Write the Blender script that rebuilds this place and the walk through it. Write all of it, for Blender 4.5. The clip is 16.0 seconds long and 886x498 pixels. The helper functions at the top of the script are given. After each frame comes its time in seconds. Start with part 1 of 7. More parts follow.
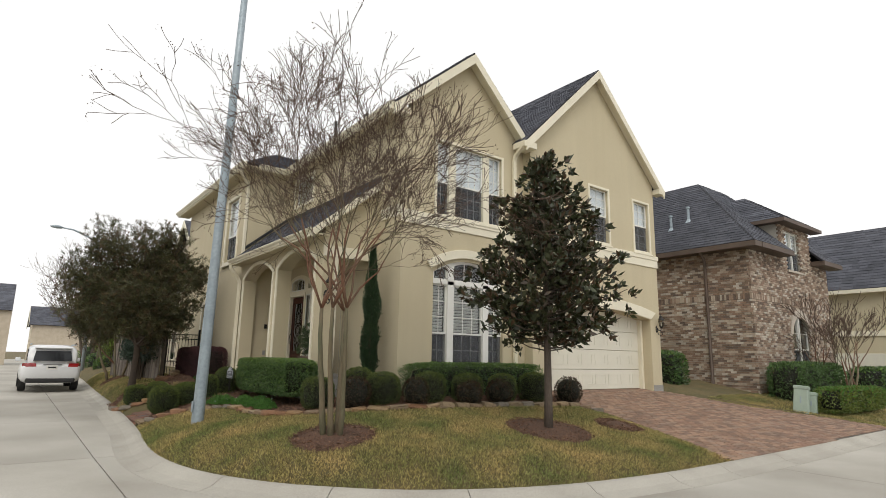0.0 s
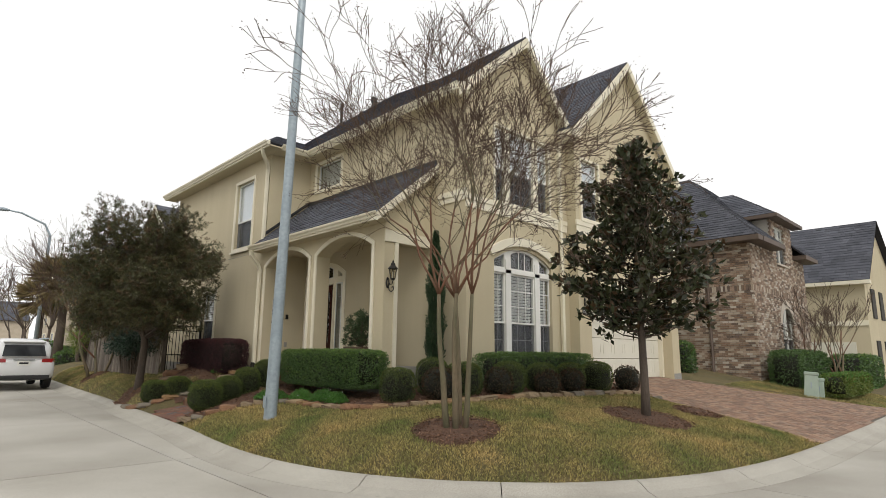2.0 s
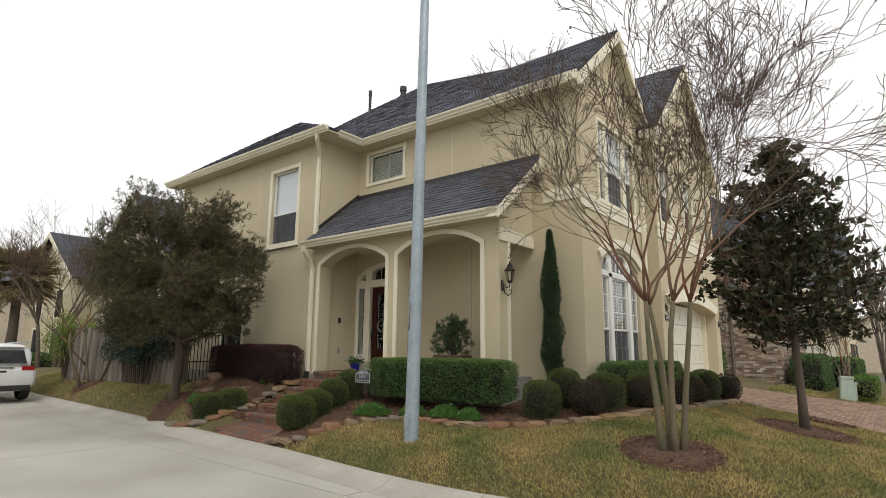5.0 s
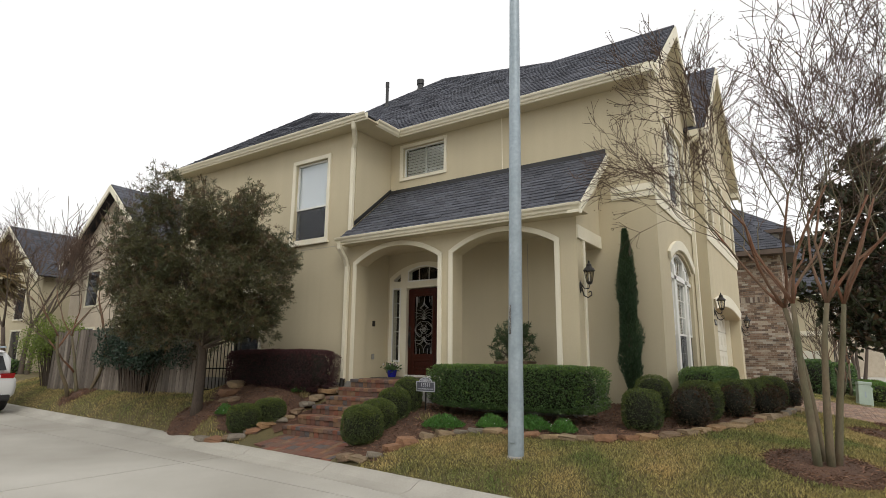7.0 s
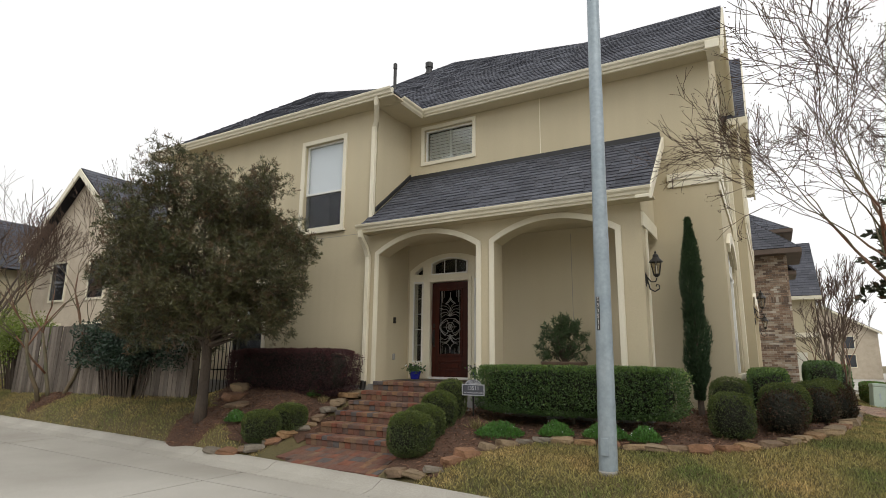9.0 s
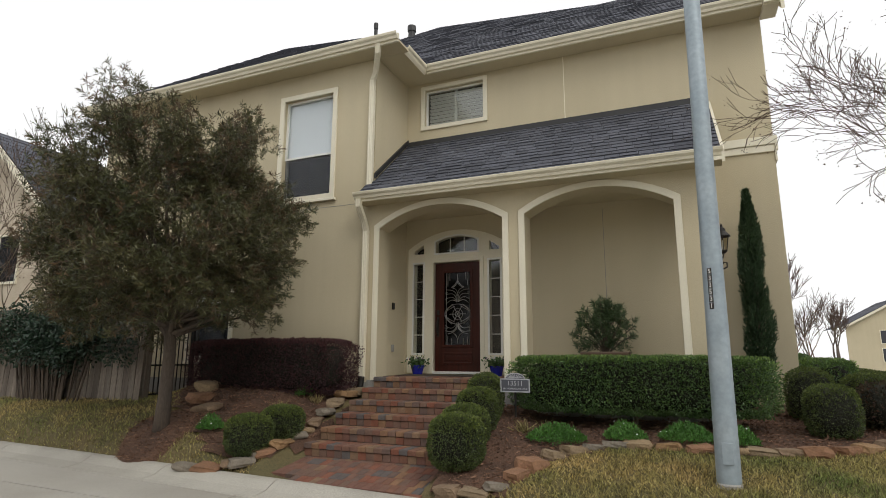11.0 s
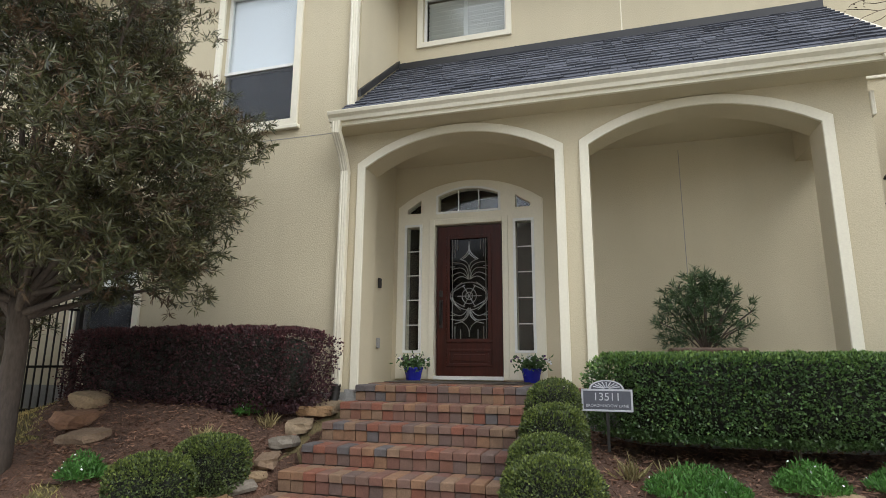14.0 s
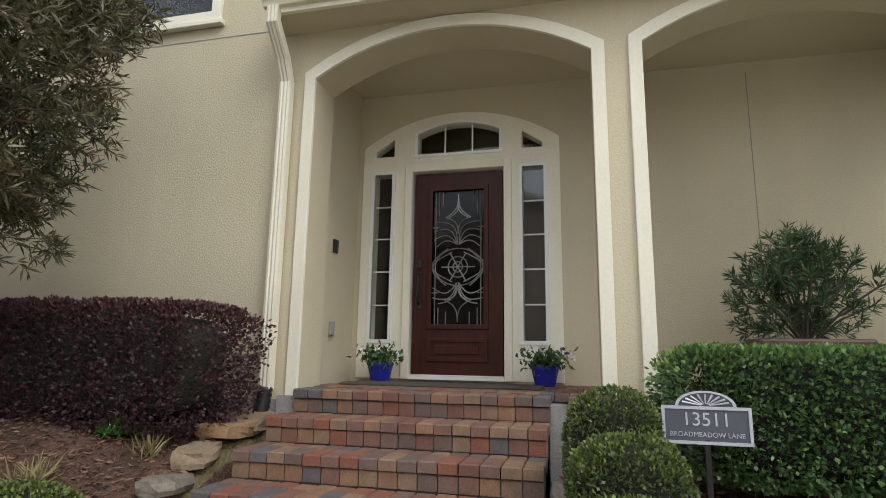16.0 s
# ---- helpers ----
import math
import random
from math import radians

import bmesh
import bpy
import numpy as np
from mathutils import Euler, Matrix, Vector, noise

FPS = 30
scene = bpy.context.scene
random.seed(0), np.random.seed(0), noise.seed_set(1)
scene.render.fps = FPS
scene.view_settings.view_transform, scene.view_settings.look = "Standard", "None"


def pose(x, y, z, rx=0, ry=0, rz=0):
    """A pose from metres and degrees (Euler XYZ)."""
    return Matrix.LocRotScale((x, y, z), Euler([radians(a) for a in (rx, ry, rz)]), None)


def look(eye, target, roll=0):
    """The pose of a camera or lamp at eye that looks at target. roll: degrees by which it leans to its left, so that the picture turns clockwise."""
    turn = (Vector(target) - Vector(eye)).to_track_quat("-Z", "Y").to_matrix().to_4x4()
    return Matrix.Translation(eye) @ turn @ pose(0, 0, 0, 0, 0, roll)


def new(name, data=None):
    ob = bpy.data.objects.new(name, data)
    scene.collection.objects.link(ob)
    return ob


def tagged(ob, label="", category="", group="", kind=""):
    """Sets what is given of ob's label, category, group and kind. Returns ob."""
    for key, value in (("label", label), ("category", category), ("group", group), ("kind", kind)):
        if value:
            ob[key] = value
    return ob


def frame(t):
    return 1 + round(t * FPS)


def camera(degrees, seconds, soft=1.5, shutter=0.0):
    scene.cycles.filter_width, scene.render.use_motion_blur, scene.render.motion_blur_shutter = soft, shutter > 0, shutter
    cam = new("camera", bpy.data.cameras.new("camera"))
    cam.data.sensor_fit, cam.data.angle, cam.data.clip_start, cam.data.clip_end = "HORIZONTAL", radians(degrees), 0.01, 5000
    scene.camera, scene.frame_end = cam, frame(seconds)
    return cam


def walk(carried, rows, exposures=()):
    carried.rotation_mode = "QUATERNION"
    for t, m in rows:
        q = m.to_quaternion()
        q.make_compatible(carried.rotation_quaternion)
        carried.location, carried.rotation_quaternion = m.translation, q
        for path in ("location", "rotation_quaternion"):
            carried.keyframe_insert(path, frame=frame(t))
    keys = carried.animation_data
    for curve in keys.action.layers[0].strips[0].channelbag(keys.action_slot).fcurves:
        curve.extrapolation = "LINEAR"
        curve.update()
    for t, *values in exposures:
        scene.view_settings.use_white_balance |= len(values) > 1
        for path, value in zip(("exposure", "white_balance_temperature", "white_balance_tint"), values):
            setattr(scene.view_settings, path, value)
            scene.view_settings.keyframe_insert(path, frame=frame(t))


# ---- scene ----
cam = camera(76.6, 16.0, soft=0.85)
PATH = [
    (0, (-0.468, -0.6, 1.496), (0.72, 0.962, 1.879), 1.1),
    (0.5, (-0.992, -0.06, 1.457), (0.26, 1.455, 1.832), 1.0),
    (1, (-1.412, 0.515, 1.4), (-0.115, 1.993, 1.765), 0.7),
    (1.5, (-1.894, 1.043, 1.393), (-0.563, 2.492, 1.756), 0.6),
    (2, (-2.326, 1.571, 1.382), (-0.961, 2.987, 1.746), 0.6),
    (2.5, (-2.742, 2.091, 1.444), (-1.348, 3.479, 1.805), 0.5),
    (3, (-3.132, 2.651, 1.439), (-1.701, 3.999, 1.809), 0.4),
    (3.5, (-3.408, 3.232, 1.489), (-1.939, 4.538, 1.856), 0.5),
    (4, (-3.668, 3.812, 1.547), (-2.173, 5.091, 1.908), 0.5),
    (6.5, (-4.628, 6.782, 1.511), (-3.022, 7.911, 1.893), 0.5),
    (7, (-4.719, 7.292, 1.535), (-3.089, 8.386, 1.918), 0.5),
    (7.5, (-4.678, 7.746, 1.524), (-3.034, 8.818, 1.91), 0.6),
    (8, (-4.656, 8.165, 1.526), (-2.995, 9.207, 1.916), 0.5),
    (8.5, (-4.663, 8.646, 1.506), (-2.984, 9.658, 1.9), 0.6),
    (9, (-4.522, 9.147, 1.498), (-2.824, 10.13, 1.887), 0.6),
    (11.5, (-3.423, 11.691, 1.349), (-1.598, 12.412, 1.736), 0.3),
    (12, (-3.058, 12.058, 1.32), (-1.224, 12.751, 1.713), 0.4),
    (12.5, (-2.644, 12.422, 1.327), (-0.803, 13.099, 1.717), 0.4),
    (13, (-2.136, 12.724, 1.32), (-0.291, 13.387, 1.713), 0.5),
    (13.5, (-1.627, 13.026, 1.321), (0.229, 13.661, 1.715), 0.4),
    (14, (-1.157, 13.328, 1.342), (0.721, 13.892, 1.733), 0.4),
    (14.5, (-0.653, 13.544, 1.345), (1.241, 14.052, 1.742), 0.5),
    (15, (-0.216, 13.757, 1.341), (1.689, 14.223, 1.73), 0.6),
    (15.5, (0.248, 13.878, 1.324), (2.161, 14.341, 1.682), 0.8),
    (16, (0.771, 13.983, 1.362), (2.681, 14.453, 1.724), 0.9),
]
walk(cam, [(t, look(eye, target, roll)) for t, eye, target, roll in PATH],
     exposures=[(0, 0.14, 6750, 10), (4, 0.16, 6750, 10), (9, 0.14, 6700, 10), (12, 0.12, 6600, 10), (12.6, 0.48, 6300, 10), (13.5, 0.5, 6250, 10), (14, 0.72, 6150, 10), (16, 0.76, 6150, 10)])

# ---- world and light: bright overcast ----
SUN_EL, SUN_AZ = radians(46.6), radians(219)
world = bpy.data.worlds.new("overcast_sky")
scene.world = world
world.use_nodes = True
wn = world.node_tree
wn.nodes.clear()
sky = wn.nodes.new("ShaderNodeTexSky")
sky.sky_type, sky.sun_disc = "NISHITA", False
sky.sun_elevation, sky.sun_rotation = SUN_EL, SUN_AZ
grey = wn.nodes.new("ShaderNodeHueSaturation")
grey.inputs["Saturation"].default_value = 0.12
veil = wn.nodes.new("ShaderNodeMix")
veil.data_type = "RGBA"
veil.inputs[0].default_value = 0.92
veil.inputs[7].default_value = (9.6, 9.75, 10.0, 1)
back = wn.nodes.new("ShaderNodeBackground")
back.inputs["Strength"].default_value = 0.101
wout = wn.nodes.new("ShaderNodeOutputWorld")
wn.links.new(sky.outputs["Color"], grey.inputs["Color"])
wn.links.new(grey.outputs["Color"], veil.inputs[6])
wn.links.new(veil.outputs[2], back.inputs["Color"])
wn.links.new(back.outputs["Background"], wout.inputs["Surface"])
sun_data = bpy.data.lights.new("sun", "SUN")
sun_data.energy, sun_data.angle, sun_data.color = 0.95, radians(30), (1.0, 0.97, 0.91)
sun = new("sun", sun_data)
sun.matrix_world = look((-14, -14, 30), (4, 8, 0))


# ---- materials ----
def mat(name, c1, c2=None, rough=0.8, big=0.8, fine=40.0, grain=0.12, bump=0.25, metal=0.0, island=0.0, rand=0.0,
        coords="pos", stretch=(1, 1, 1), bump_dist=0.01, spec=0.5, streak=0.0):
    """Two tones in large soft stains, grain, relief; island and rand vary it piece by piece."""
    m = bpy.data.materials.new(name)
    m.use_nodes = True
    nt = m.node_tree
    bsdf = nt.nodes["Principled BSDF"]
    c2 = c2 or tuple(c * 0.8 for c in c1)
    if coords == "pos":
        src = nt.nodes.new("ShaderNodeNewGeometry").outputs["Position"]
    else:
        src = nt.nodes.new("ShaderNodeTexCoord").outputs["Object"]
    mp = nt.nodes.new("ShaderNodeMapping")
    mp.inputs["Scale"].default_value = stretch
    nt.links.new(src, mp.inputs["Vector"])
    n1 = nt.nodes.new("ShaderNodeTexNoise")
    n1.inputs["Scale"].default_value, n1.inputs["Detail"].default_value = big, 5
    n2 = nt.nodes.new("ShaderNodeTexNoise")
    n2.inputs["Scale"].default_value, n2.inputs["Detail"].default_value = fine, 4
    for n in (n1, n2):
        nt.links.new(mp.outputs["Vector"], n.inputs["Vector"])
    ramp = nt.nodes.new("ShaderNodeMapRange")
    ramp.inputs[1].default_value, ramp.inputs[2].default_value = 0.3, 0.7
    nt.links.new(n1.outputs["Fac"], ramp.inputs[0])
    mix = nt.nodes.new("ShaderNodeMix")
    mix.data_type = "RGBA"
    mix.inputs[6].default_value, mix.inputs[7].default_value = (*c1, 1), (*c2, 1)
    nt.links.new(ramp.outputs[0], mix.inputs[0])
    hsv = nt.nodes.new("ShaderNodeHueSaturation")
    nt.links.new(mix.outputs[2], hsv.inputs["Color"])
    val = nt.nodes.new("ShaderNodeMapRange")
    val.inputs[1].default_value, val.inputs[2].default_value = 0.25, 0.75
    val.inputs[3].default_value, val.inputs[4].default_value = 1 - grain, 1 + grain
    nt.links.new(n2.outputs["Fac"], val.inputs[0])
    last = val.outputs[0]
    for amount, source in ((island, "island"), (rand, "object"), (streak, "streak")):
        if not amount:
            continue
        if source == "island":
            r = nt.nodes.new("ShaderNodeNewGeometry").outputs["Random Per Island"]
        elif source == "object":
            r = nt.nodes.new("ShaderNodeObjectInfo").outputs["Random"]
        else:
            mp2 = nt.nodes.new("ShaderNodeMapping")
            mp2.inputs["Scale"].default_value = (3, 3, 0.15)
            nt.links.new(src, mp2.inputs["Vector"])
            n3 = nt.nodes.new("ShaderNodeTexNoise")
            n3.inputs["Scale"].default_value, n3.inputs["Detail"].default_value = 1.0, 3
            nt.links.new(mp2.outputs["Vector"], n3.inputs["Vector"])
            r = n3.outputs["Fac"]
        rr = nt.nodes.new("ShaderNodeMapRange")
        rr.inputs[3].default_value, rr.inputs[4].default_value = 1 - amount, 1 + amount
        nt.links.new(r, rr.inputs[0])
        mu = nt.nodes.new("ShaderNodeMath")
        mu.operation = "MULTIPLY"
        nt.links.new(last, mu.inputs[0])
        nt.links.new(rr.outputs[0], mu.inputs[1])
        last = mu.outputs[0]
    nt.links.new(last, hsv.inputs["Value"])
    nt.links.new(hsv.outputs["Color"], bsdf.inputs["Base Color"])
    bsdf.inputs["Roughness"].default_value, bsdf.inputs["Metallic"].default_value = rough, metal
    bsdf.inputs["Specular IOR Level"].default_value = spec
    if bump:
        b = nt.nodes.new("ShaderNodeBump")
        b.inputs["Strength"].default_value, b.inputs["Distance"].default_value = bump, bump_dist
        nt.links.new(n2.outputs["Fac"], b.inputs["Height"])
        nt.links.new(b.outputs["Normal"], bsdf.inputs["Normal"])
    return m


def palette(name, colours, source="object", rough=0.85, fine=60.0, grain=0.2, bump=0.35, big=6.0):
    """Pieces that take one of several colours each, with grain and dirt on it."""
    m = mat(name, (1, 1, 1), (0.72, 0.72, 0.72), rough, big, fine, grain, bump)
    nt = m.node_tree
    ramp = nt.nodes.new("ShaderNodeValToRGB")
    ramp.color_ramp.interpolation = "CONSTANT"
    while len(ramp.color_ramp.elements) < len(colours):
        ramp.color_ramp.elements.new(0.5)
    for i, (e, c) in enumerate(zip(ramp.color_ramp.elements, colours)):
        e.position, e.color = i / len(colours), (*c, 1)
    if source == "object":
        r = nt.nodes.new("ShaderNodeObjectInfo").outputs["Random"]
    else:
        r = nt.nodes.new("ShaderNodeNewGeometry").outputs["Random Per Island"]
    nt.links.new(r, ramp.inputs["Fac"])
    mul = nt.nodes.new("ShaderNodeMix")
    mul.data_type, mul.blend_type = "RGBA", "MULTIPLY"
    mul.inputs[0].default_value = 1
    bsdf = nt.nodes["Principled BSDF"]
    old = bsdf.inputs["Base Color"].links[0].from_socket
    nt.links.new(old, mul.inputs[6])
    nt.links.new(ramp.outputs["Color"], mul.inputs[7])
    nt.links.new(mul.outputs[2], bsdf.inputs["Base Color"])
    return m


def leafmat(name, c1, c2, rough=0.5, island=0.35, thin=0.25):
    m = mat(name, c1, c2, rough, 1.3, 25, 0.15, 0, island=island)
    nt = m.node_tree
    bsdf = nt.nodes["Principled BSDF"]
    out = nt.nodes["Material Output"]
    tr = nt.nodes.new("ShaderNodeBsdfTranslucent")
    nt.links.new(bsdf.inputs["Base Color"].links[0].from_socket, tr.inputs["Color"])
    mx = nt.nodes.new("ShaderNodeMixShader")
    mx.inputs[0].default_value = thin
    nt.links.new(bsdf.outputs[0], mx.inputs[1])
    nt.links.new(tr.outputs[0], mx.inputs[2])
    nt.links.new(mx.outputs[0], out.inputs["Surface"])
    return m


def glassmat(name, tint, rough=0.03, low=0.05, high=0.7):
    """Window glass before a dark room: mirrors the sky, lets some view through."""
    m = bpy.data.materials.new(name)
    m.use_nodes = True
    nt = m.node_tree
    out = nt.nodes["Material Output"]
    nt.nodes.remove(nt.nodes["Principled BSDF"])
    gl = nt.nodes.new("ShaderNodeBsdfGlossy")
    gl.inputs["Roughness"].default_value = rough
    tp = nt.nodes.new("ShaderNodeBsdfTransparent")
    tp.inputs["Color"].default_value = (*tint, 1)
    lw = nt.nodes.new("ShaderNodeLayerWeight")
    lw.inputs["Blend"].default_value = 0.5
    pw = nt.nodes.new("ShaderNodeMath")
    pw.operation, pw.inputs[1].default_value = "POWER", 3.5
    nt.links.new(lw.outputs["Facing"], pw.inputs[0])
    fr = nt.nodes.new("ShaderNodeMath")
    fr.operation, fr.inputs[1].default_value, fr.inputs[2].default_value = "MULTIPLY_ADD", high, low
    nt.links.new(pw.outputs[0], fr.inputs[0])
    mx = nt.nodes.new("ShaderNodeMixShader")
    nt.links.new(fr.outputs[0], mx.inputs[0])
    nt.links.new(tp.outputs[0], mx.inputs[1])
    nt.links.new(gl.outputs[0], mx.inputs[2])
    nt.links.new(mx.outputs[0], out.inputs["Surface"])
    return m


STUCCO = mat("stucco", (0.56, 0.495, 0.347), (0.52, 0.455, 0.313), 0.92, 0.5, 80, 0.06, 0.38, streak=0.07, bump_dist=0.012)
TRIM = mat("trim_paint", (0.79, 0.745, 0.60), (0.73, 0.685, 0.545), 0.6, 1.2, 40, 0.04, 0.12, streak=0.05)
SASH = mat("white_sash", (0.80, 0.80, 0.76), (0.72, 0.72, 0.68), 0.4, 2, 60, 0.03, 0.05)
GUTTER = mat("gutter_paint", (0.78, 0.735, 0.59), (0.70, 0.65, 0.50), 0.45, 1.5, 30, 0.05, 0.05, streak=0.08)
SHINGLE = mat("shingle", (0.095, 0.10, 0.12), (0.06, 0.064, 0.08), 0.93, 0.8, 120, 0.35, 0.5, island=0.24, rand=0.24)
ROOFBASE = mat("roof_felt", (0.028, 0.028, 0.034), (0.02, 0.02, 0.025), 0.95, 0.8, 90, 0.3, 0.4)
FLASH = mat("lead_flashing", (0.02, 0.02, 0.022), (0.03, 0.03, 0.03), 0.5, 3, 50, 0.1, 0.1)
CONCRETE = mat("road_concrete", (0.48, 0.462, 0.415), (0.31, 0.29, 0.25), 0.88, 0.35, 70, 0.12, 0.3, island=0.05)
CURBC = mat("curb_concrete", (0.44, 0.42, 0.37), (0.33, 0.31, 0.27), 0.9, 0.9, 60, 0.18, 0.4)
FOUND = mat("foundation_concrete", (0.34, 0.33, 0.31), (0.24, 0.235, 0.22), 0.9, 1.5, 60, 0.2, 0.4)
SOIL = mat("lawn_soil", (0.16, 0.12, 0.055), (0.10, 0.09, 0.04), 0.95, 1.2, 45, 0.35, 0.8, bump_dist=0.03)
MULCH = mat("mulch", (0.135, 0.072, 0.045), (0.08, 0.045, 0.03), 0.95, 2.5, 55, 0.5, 1.0, bump_dist=0.03)
CHIP = mat("mulch_chip", (0.24, 0.135, 0.085), (0.13, 0.072, 0.048), 0.95, 4, 40, 0.2, 0.2, island=0.5)
GRASS = leafmat("grass_blade", (0.49, 0.37, 0.16), (0.175, 0.215, 0.065), 0.7, 0.7, 0.3)
# darkness of an unlit interior, given as a colour
ROOMDARK = mat("interior_shade", (0.06, 0.055, 0.05), (0.04, 0.04, 0.035), 0.9, 1, 20, 0.1, 0)
SHUTTER = mat("white_shutter", (0.62, 0.61, 0.57), (0.55, 0.54, 0.5), 0.5, 1, 20, 0.04, 0)
GLASS = glassmat("window_glass", (0.95, 0.97, 0.97))
GALV = mat("galvanised_steel", (0.36, 0.42, 0.46), (0.27, 0.33, 0.37), 0.5, 2.2, 18, 0.12, 0.1, metal=0.35)
STREETBRICK = [(0.21, 0.10, 0.065), (0.18, 0.108, 0.08), (0.26, 0.145, 0.082), (0.185, 0.09, 0.065), (0.245, 0.155, 0.097), (0.15, 0.1, 0.082), (0.235, 0.09, 0.055), (0.125, 0.11, 0.107), (0.2, 0.105, 0.075)]
PAVER = palette("step_paver", STREETBRICK, "object", 0.85, 90, 0.22, 0.5, 9)
DRIVEBRICK = palette("drive_paver", [(0.30, 0.185, 0.125), (0.25, 0.15, 0.105), (0.34, 0.22, 0.15), (0.21, 0.135, 0.10), (0.29, 0.2, 0.145)], "island", 0.88, 90, 0.2, 0.4, 1.5)
NBRICK = palette("house_brick", [(0.36, 0.26, 0.19), (0.26, 0.185, 0.135), (0.50, 0.42, 0.33), (0.19, 0.14, 0.11), (0.58, 0.52, 0.44), (0.31, 0.21, 0.15), (0.43, 0.34, 0.26)], "island", 0.9, 70, 0.2, 0.4, 3)
MORTAR = mat("mortar", (0.52, 0.49, 0.43), (0.42, 0.39, 0.34), 0.95, 2, 60, 0.15, 0.4)
JOINT = mat("joint_sand", (0.12, 0.10, 0.08), (0.08, 0.068, 0.055), 0.95, 2, 60, 0.2, 0.4)
BARK = mat("pale_bark", (0.17, 0.125, 0.08), (0.105, 0.105, 0.06), 0.85, 5, 40, 0.2, 0.4, stretch=(1, 1, 0.35))
BARKRED = mat("peeling_bark", (0.19, 0.075, 0.04), (0.17, 0.12, 0.08), 0.8, 4, 40, 0.2, 0.3, stretch=(1, 1, 0.3))
TWIG = mat("twig", (0.10, 0.062, 0.042), (0.07, 0.045, 0.032), 0.85, 4, 40, 0.15, 0)
DARKBARK = mat("grey_bark", (0.12, 0.092, 0.07), (0.07, 0.055, 0.045), 0.9, 5, 50, 0.25, 0.6, stretch=(1, 1, 0.3))
STONE = palette("edging_stone", [(0.31, 0.19, 0.095), (0.27, 0.2, 0.125), (0.28, 0.15, 0.085), (0.22, 0.19, 0.15), (0.35, 0.25, 0.145), (0.24, 0.165, 0.105)], "object", 0.9, 40, 0.25, 0.7, 5)
IRON = mat("black_iron", (0.018, 0.017, 0.016), (0.03, 0.026, 0.022), 0.45, 5, 60, 0.15, 0.1, metal=0.3)
WOODDOOR = mat("mahogany", (0.062, 0.014, 0.008), (0.034, 0.009, 0.005), 0.36, 3, 25, 0.2, 0.1, spec=0.22, stretch=(1, 6, 0.5))
FENCEW = mat("weathered_board", (0.25, 0.215, 0.18), (0.105, 0.085, 0.07), 0.95, 1.5, 30, 0.3, 0.5, stretch=(4, 4, 0.4), rand=0.3)
BLUE = mat("cobalt_glaze", (0.02, 0.025, 0.33), (0.015, 0.02, 0.24), 0.25, 6, 40, 0.08, 0.05)
GARAGEP = mat("garage_paint", (0.72, 0.70, 0.60), (0.66, 0.64, 0.54), 0.5, 1, 40, 0.03, 0.08, streak=0.04)


# ---- mesh helpers ----
class Geo:
    """Collects vertices and faces of one mesh."""

    def __init__(self):
        self.v, self.f = [], []

    def quad(self, *pts):
        n = len(self.v)
        self.v += [tuple(p) for p in pts]
        self.f.append(tuple(range(n, n + len(pts))))

    def box(self, x0, x1, y0, y1, z0, z1):
        n = len(self.v)
        self.v += [(x, y, z) for z in (z0, z1) for x, y in ((x0, y0), (x1, y0), (x1, y1), (x0, y1))]
        self.f += [tuple(n + i for i in q) for q in ((3, 2, 1, 0), (4, 5, 6, 7), (0, 1, 5, 4), (1, 2, 6, 5), (2, 3, 7, 6), (3, 0, 4, 7))]

    def prism(self, low, high):
        """Two rings of equal length, closed by sides and caps."""
        n, k = len(self.v), len(low)
        self.v += [tuple(p) for p in low] + [tuple(p) for p in high]
        self.f += [tuple(range(n + k - 1, n - 1, -1)), tuple(range(n + k, n + 2 * k))]
        self.f += [(n + i, n + (i + 1) % k, n + k + (i + 1) % k, n + k + i) for i in range(k)]

    def tube(self, path, radii, sides=8, cap=True):
        path = [Vector(p) for p in path]
        n, u = len(self.v), None
        for i, p in enumerate(path):
            t = (path[min(i + 1, len(path) - 1)] - path[max(i - 1, 0)]).normalized()
            if u is None:
                u = t.orthogonal().normalized()
            u = (u - t * u.dot(t)).normalized()
            w = t.cross(u)
            r = radii[i] if isinstance(radii, (list, tuple)) else radii
            for k in range(sides):
                a = 2 * math.pi * k / sides
                self.v.append(tuple(p + (u * math.cos(a) + w * math.sin(a)) * r))
        for i in range(len(path) - 1):
            for k in range(sides):
                a, b = n + i * sides + k, n + i * sides + (k + 1) % sides
                self.f.append((a, b, b + sides, a + sides))
        if cap:
            self.f.append(tuple(n + k for k in reversed(range(sides))))
            self.f.append(tuple(n + (len(path) - 1) * sides + k for k in range(sides)))

    def lathe(self, profile, centre=(0, 0, 0), sides=20):
        n, k = len(self.v), len(profile)
        for i in range(sides):
            a = 2 * math.pi * i / sides
            self.v += [(centre[0] + r * math.cos(a), centre[1] + r * math.sin(a), centre[2] + z) for r, z in profile]
        for i in range(sides):
            for j in range(k - 1):
                a, b = n + i * k + j, n + (i + 1) % sides * k + j
                self.f.append((a, b, b + 1, a + 1))

    def mesh(self, name, smooth=False):
        me = bpy.data.meshes.new(name)
        me.from_pydata(self.v, [], self.f)
        if smooth:
            me.shade_smooth()
        me.update()
        return me


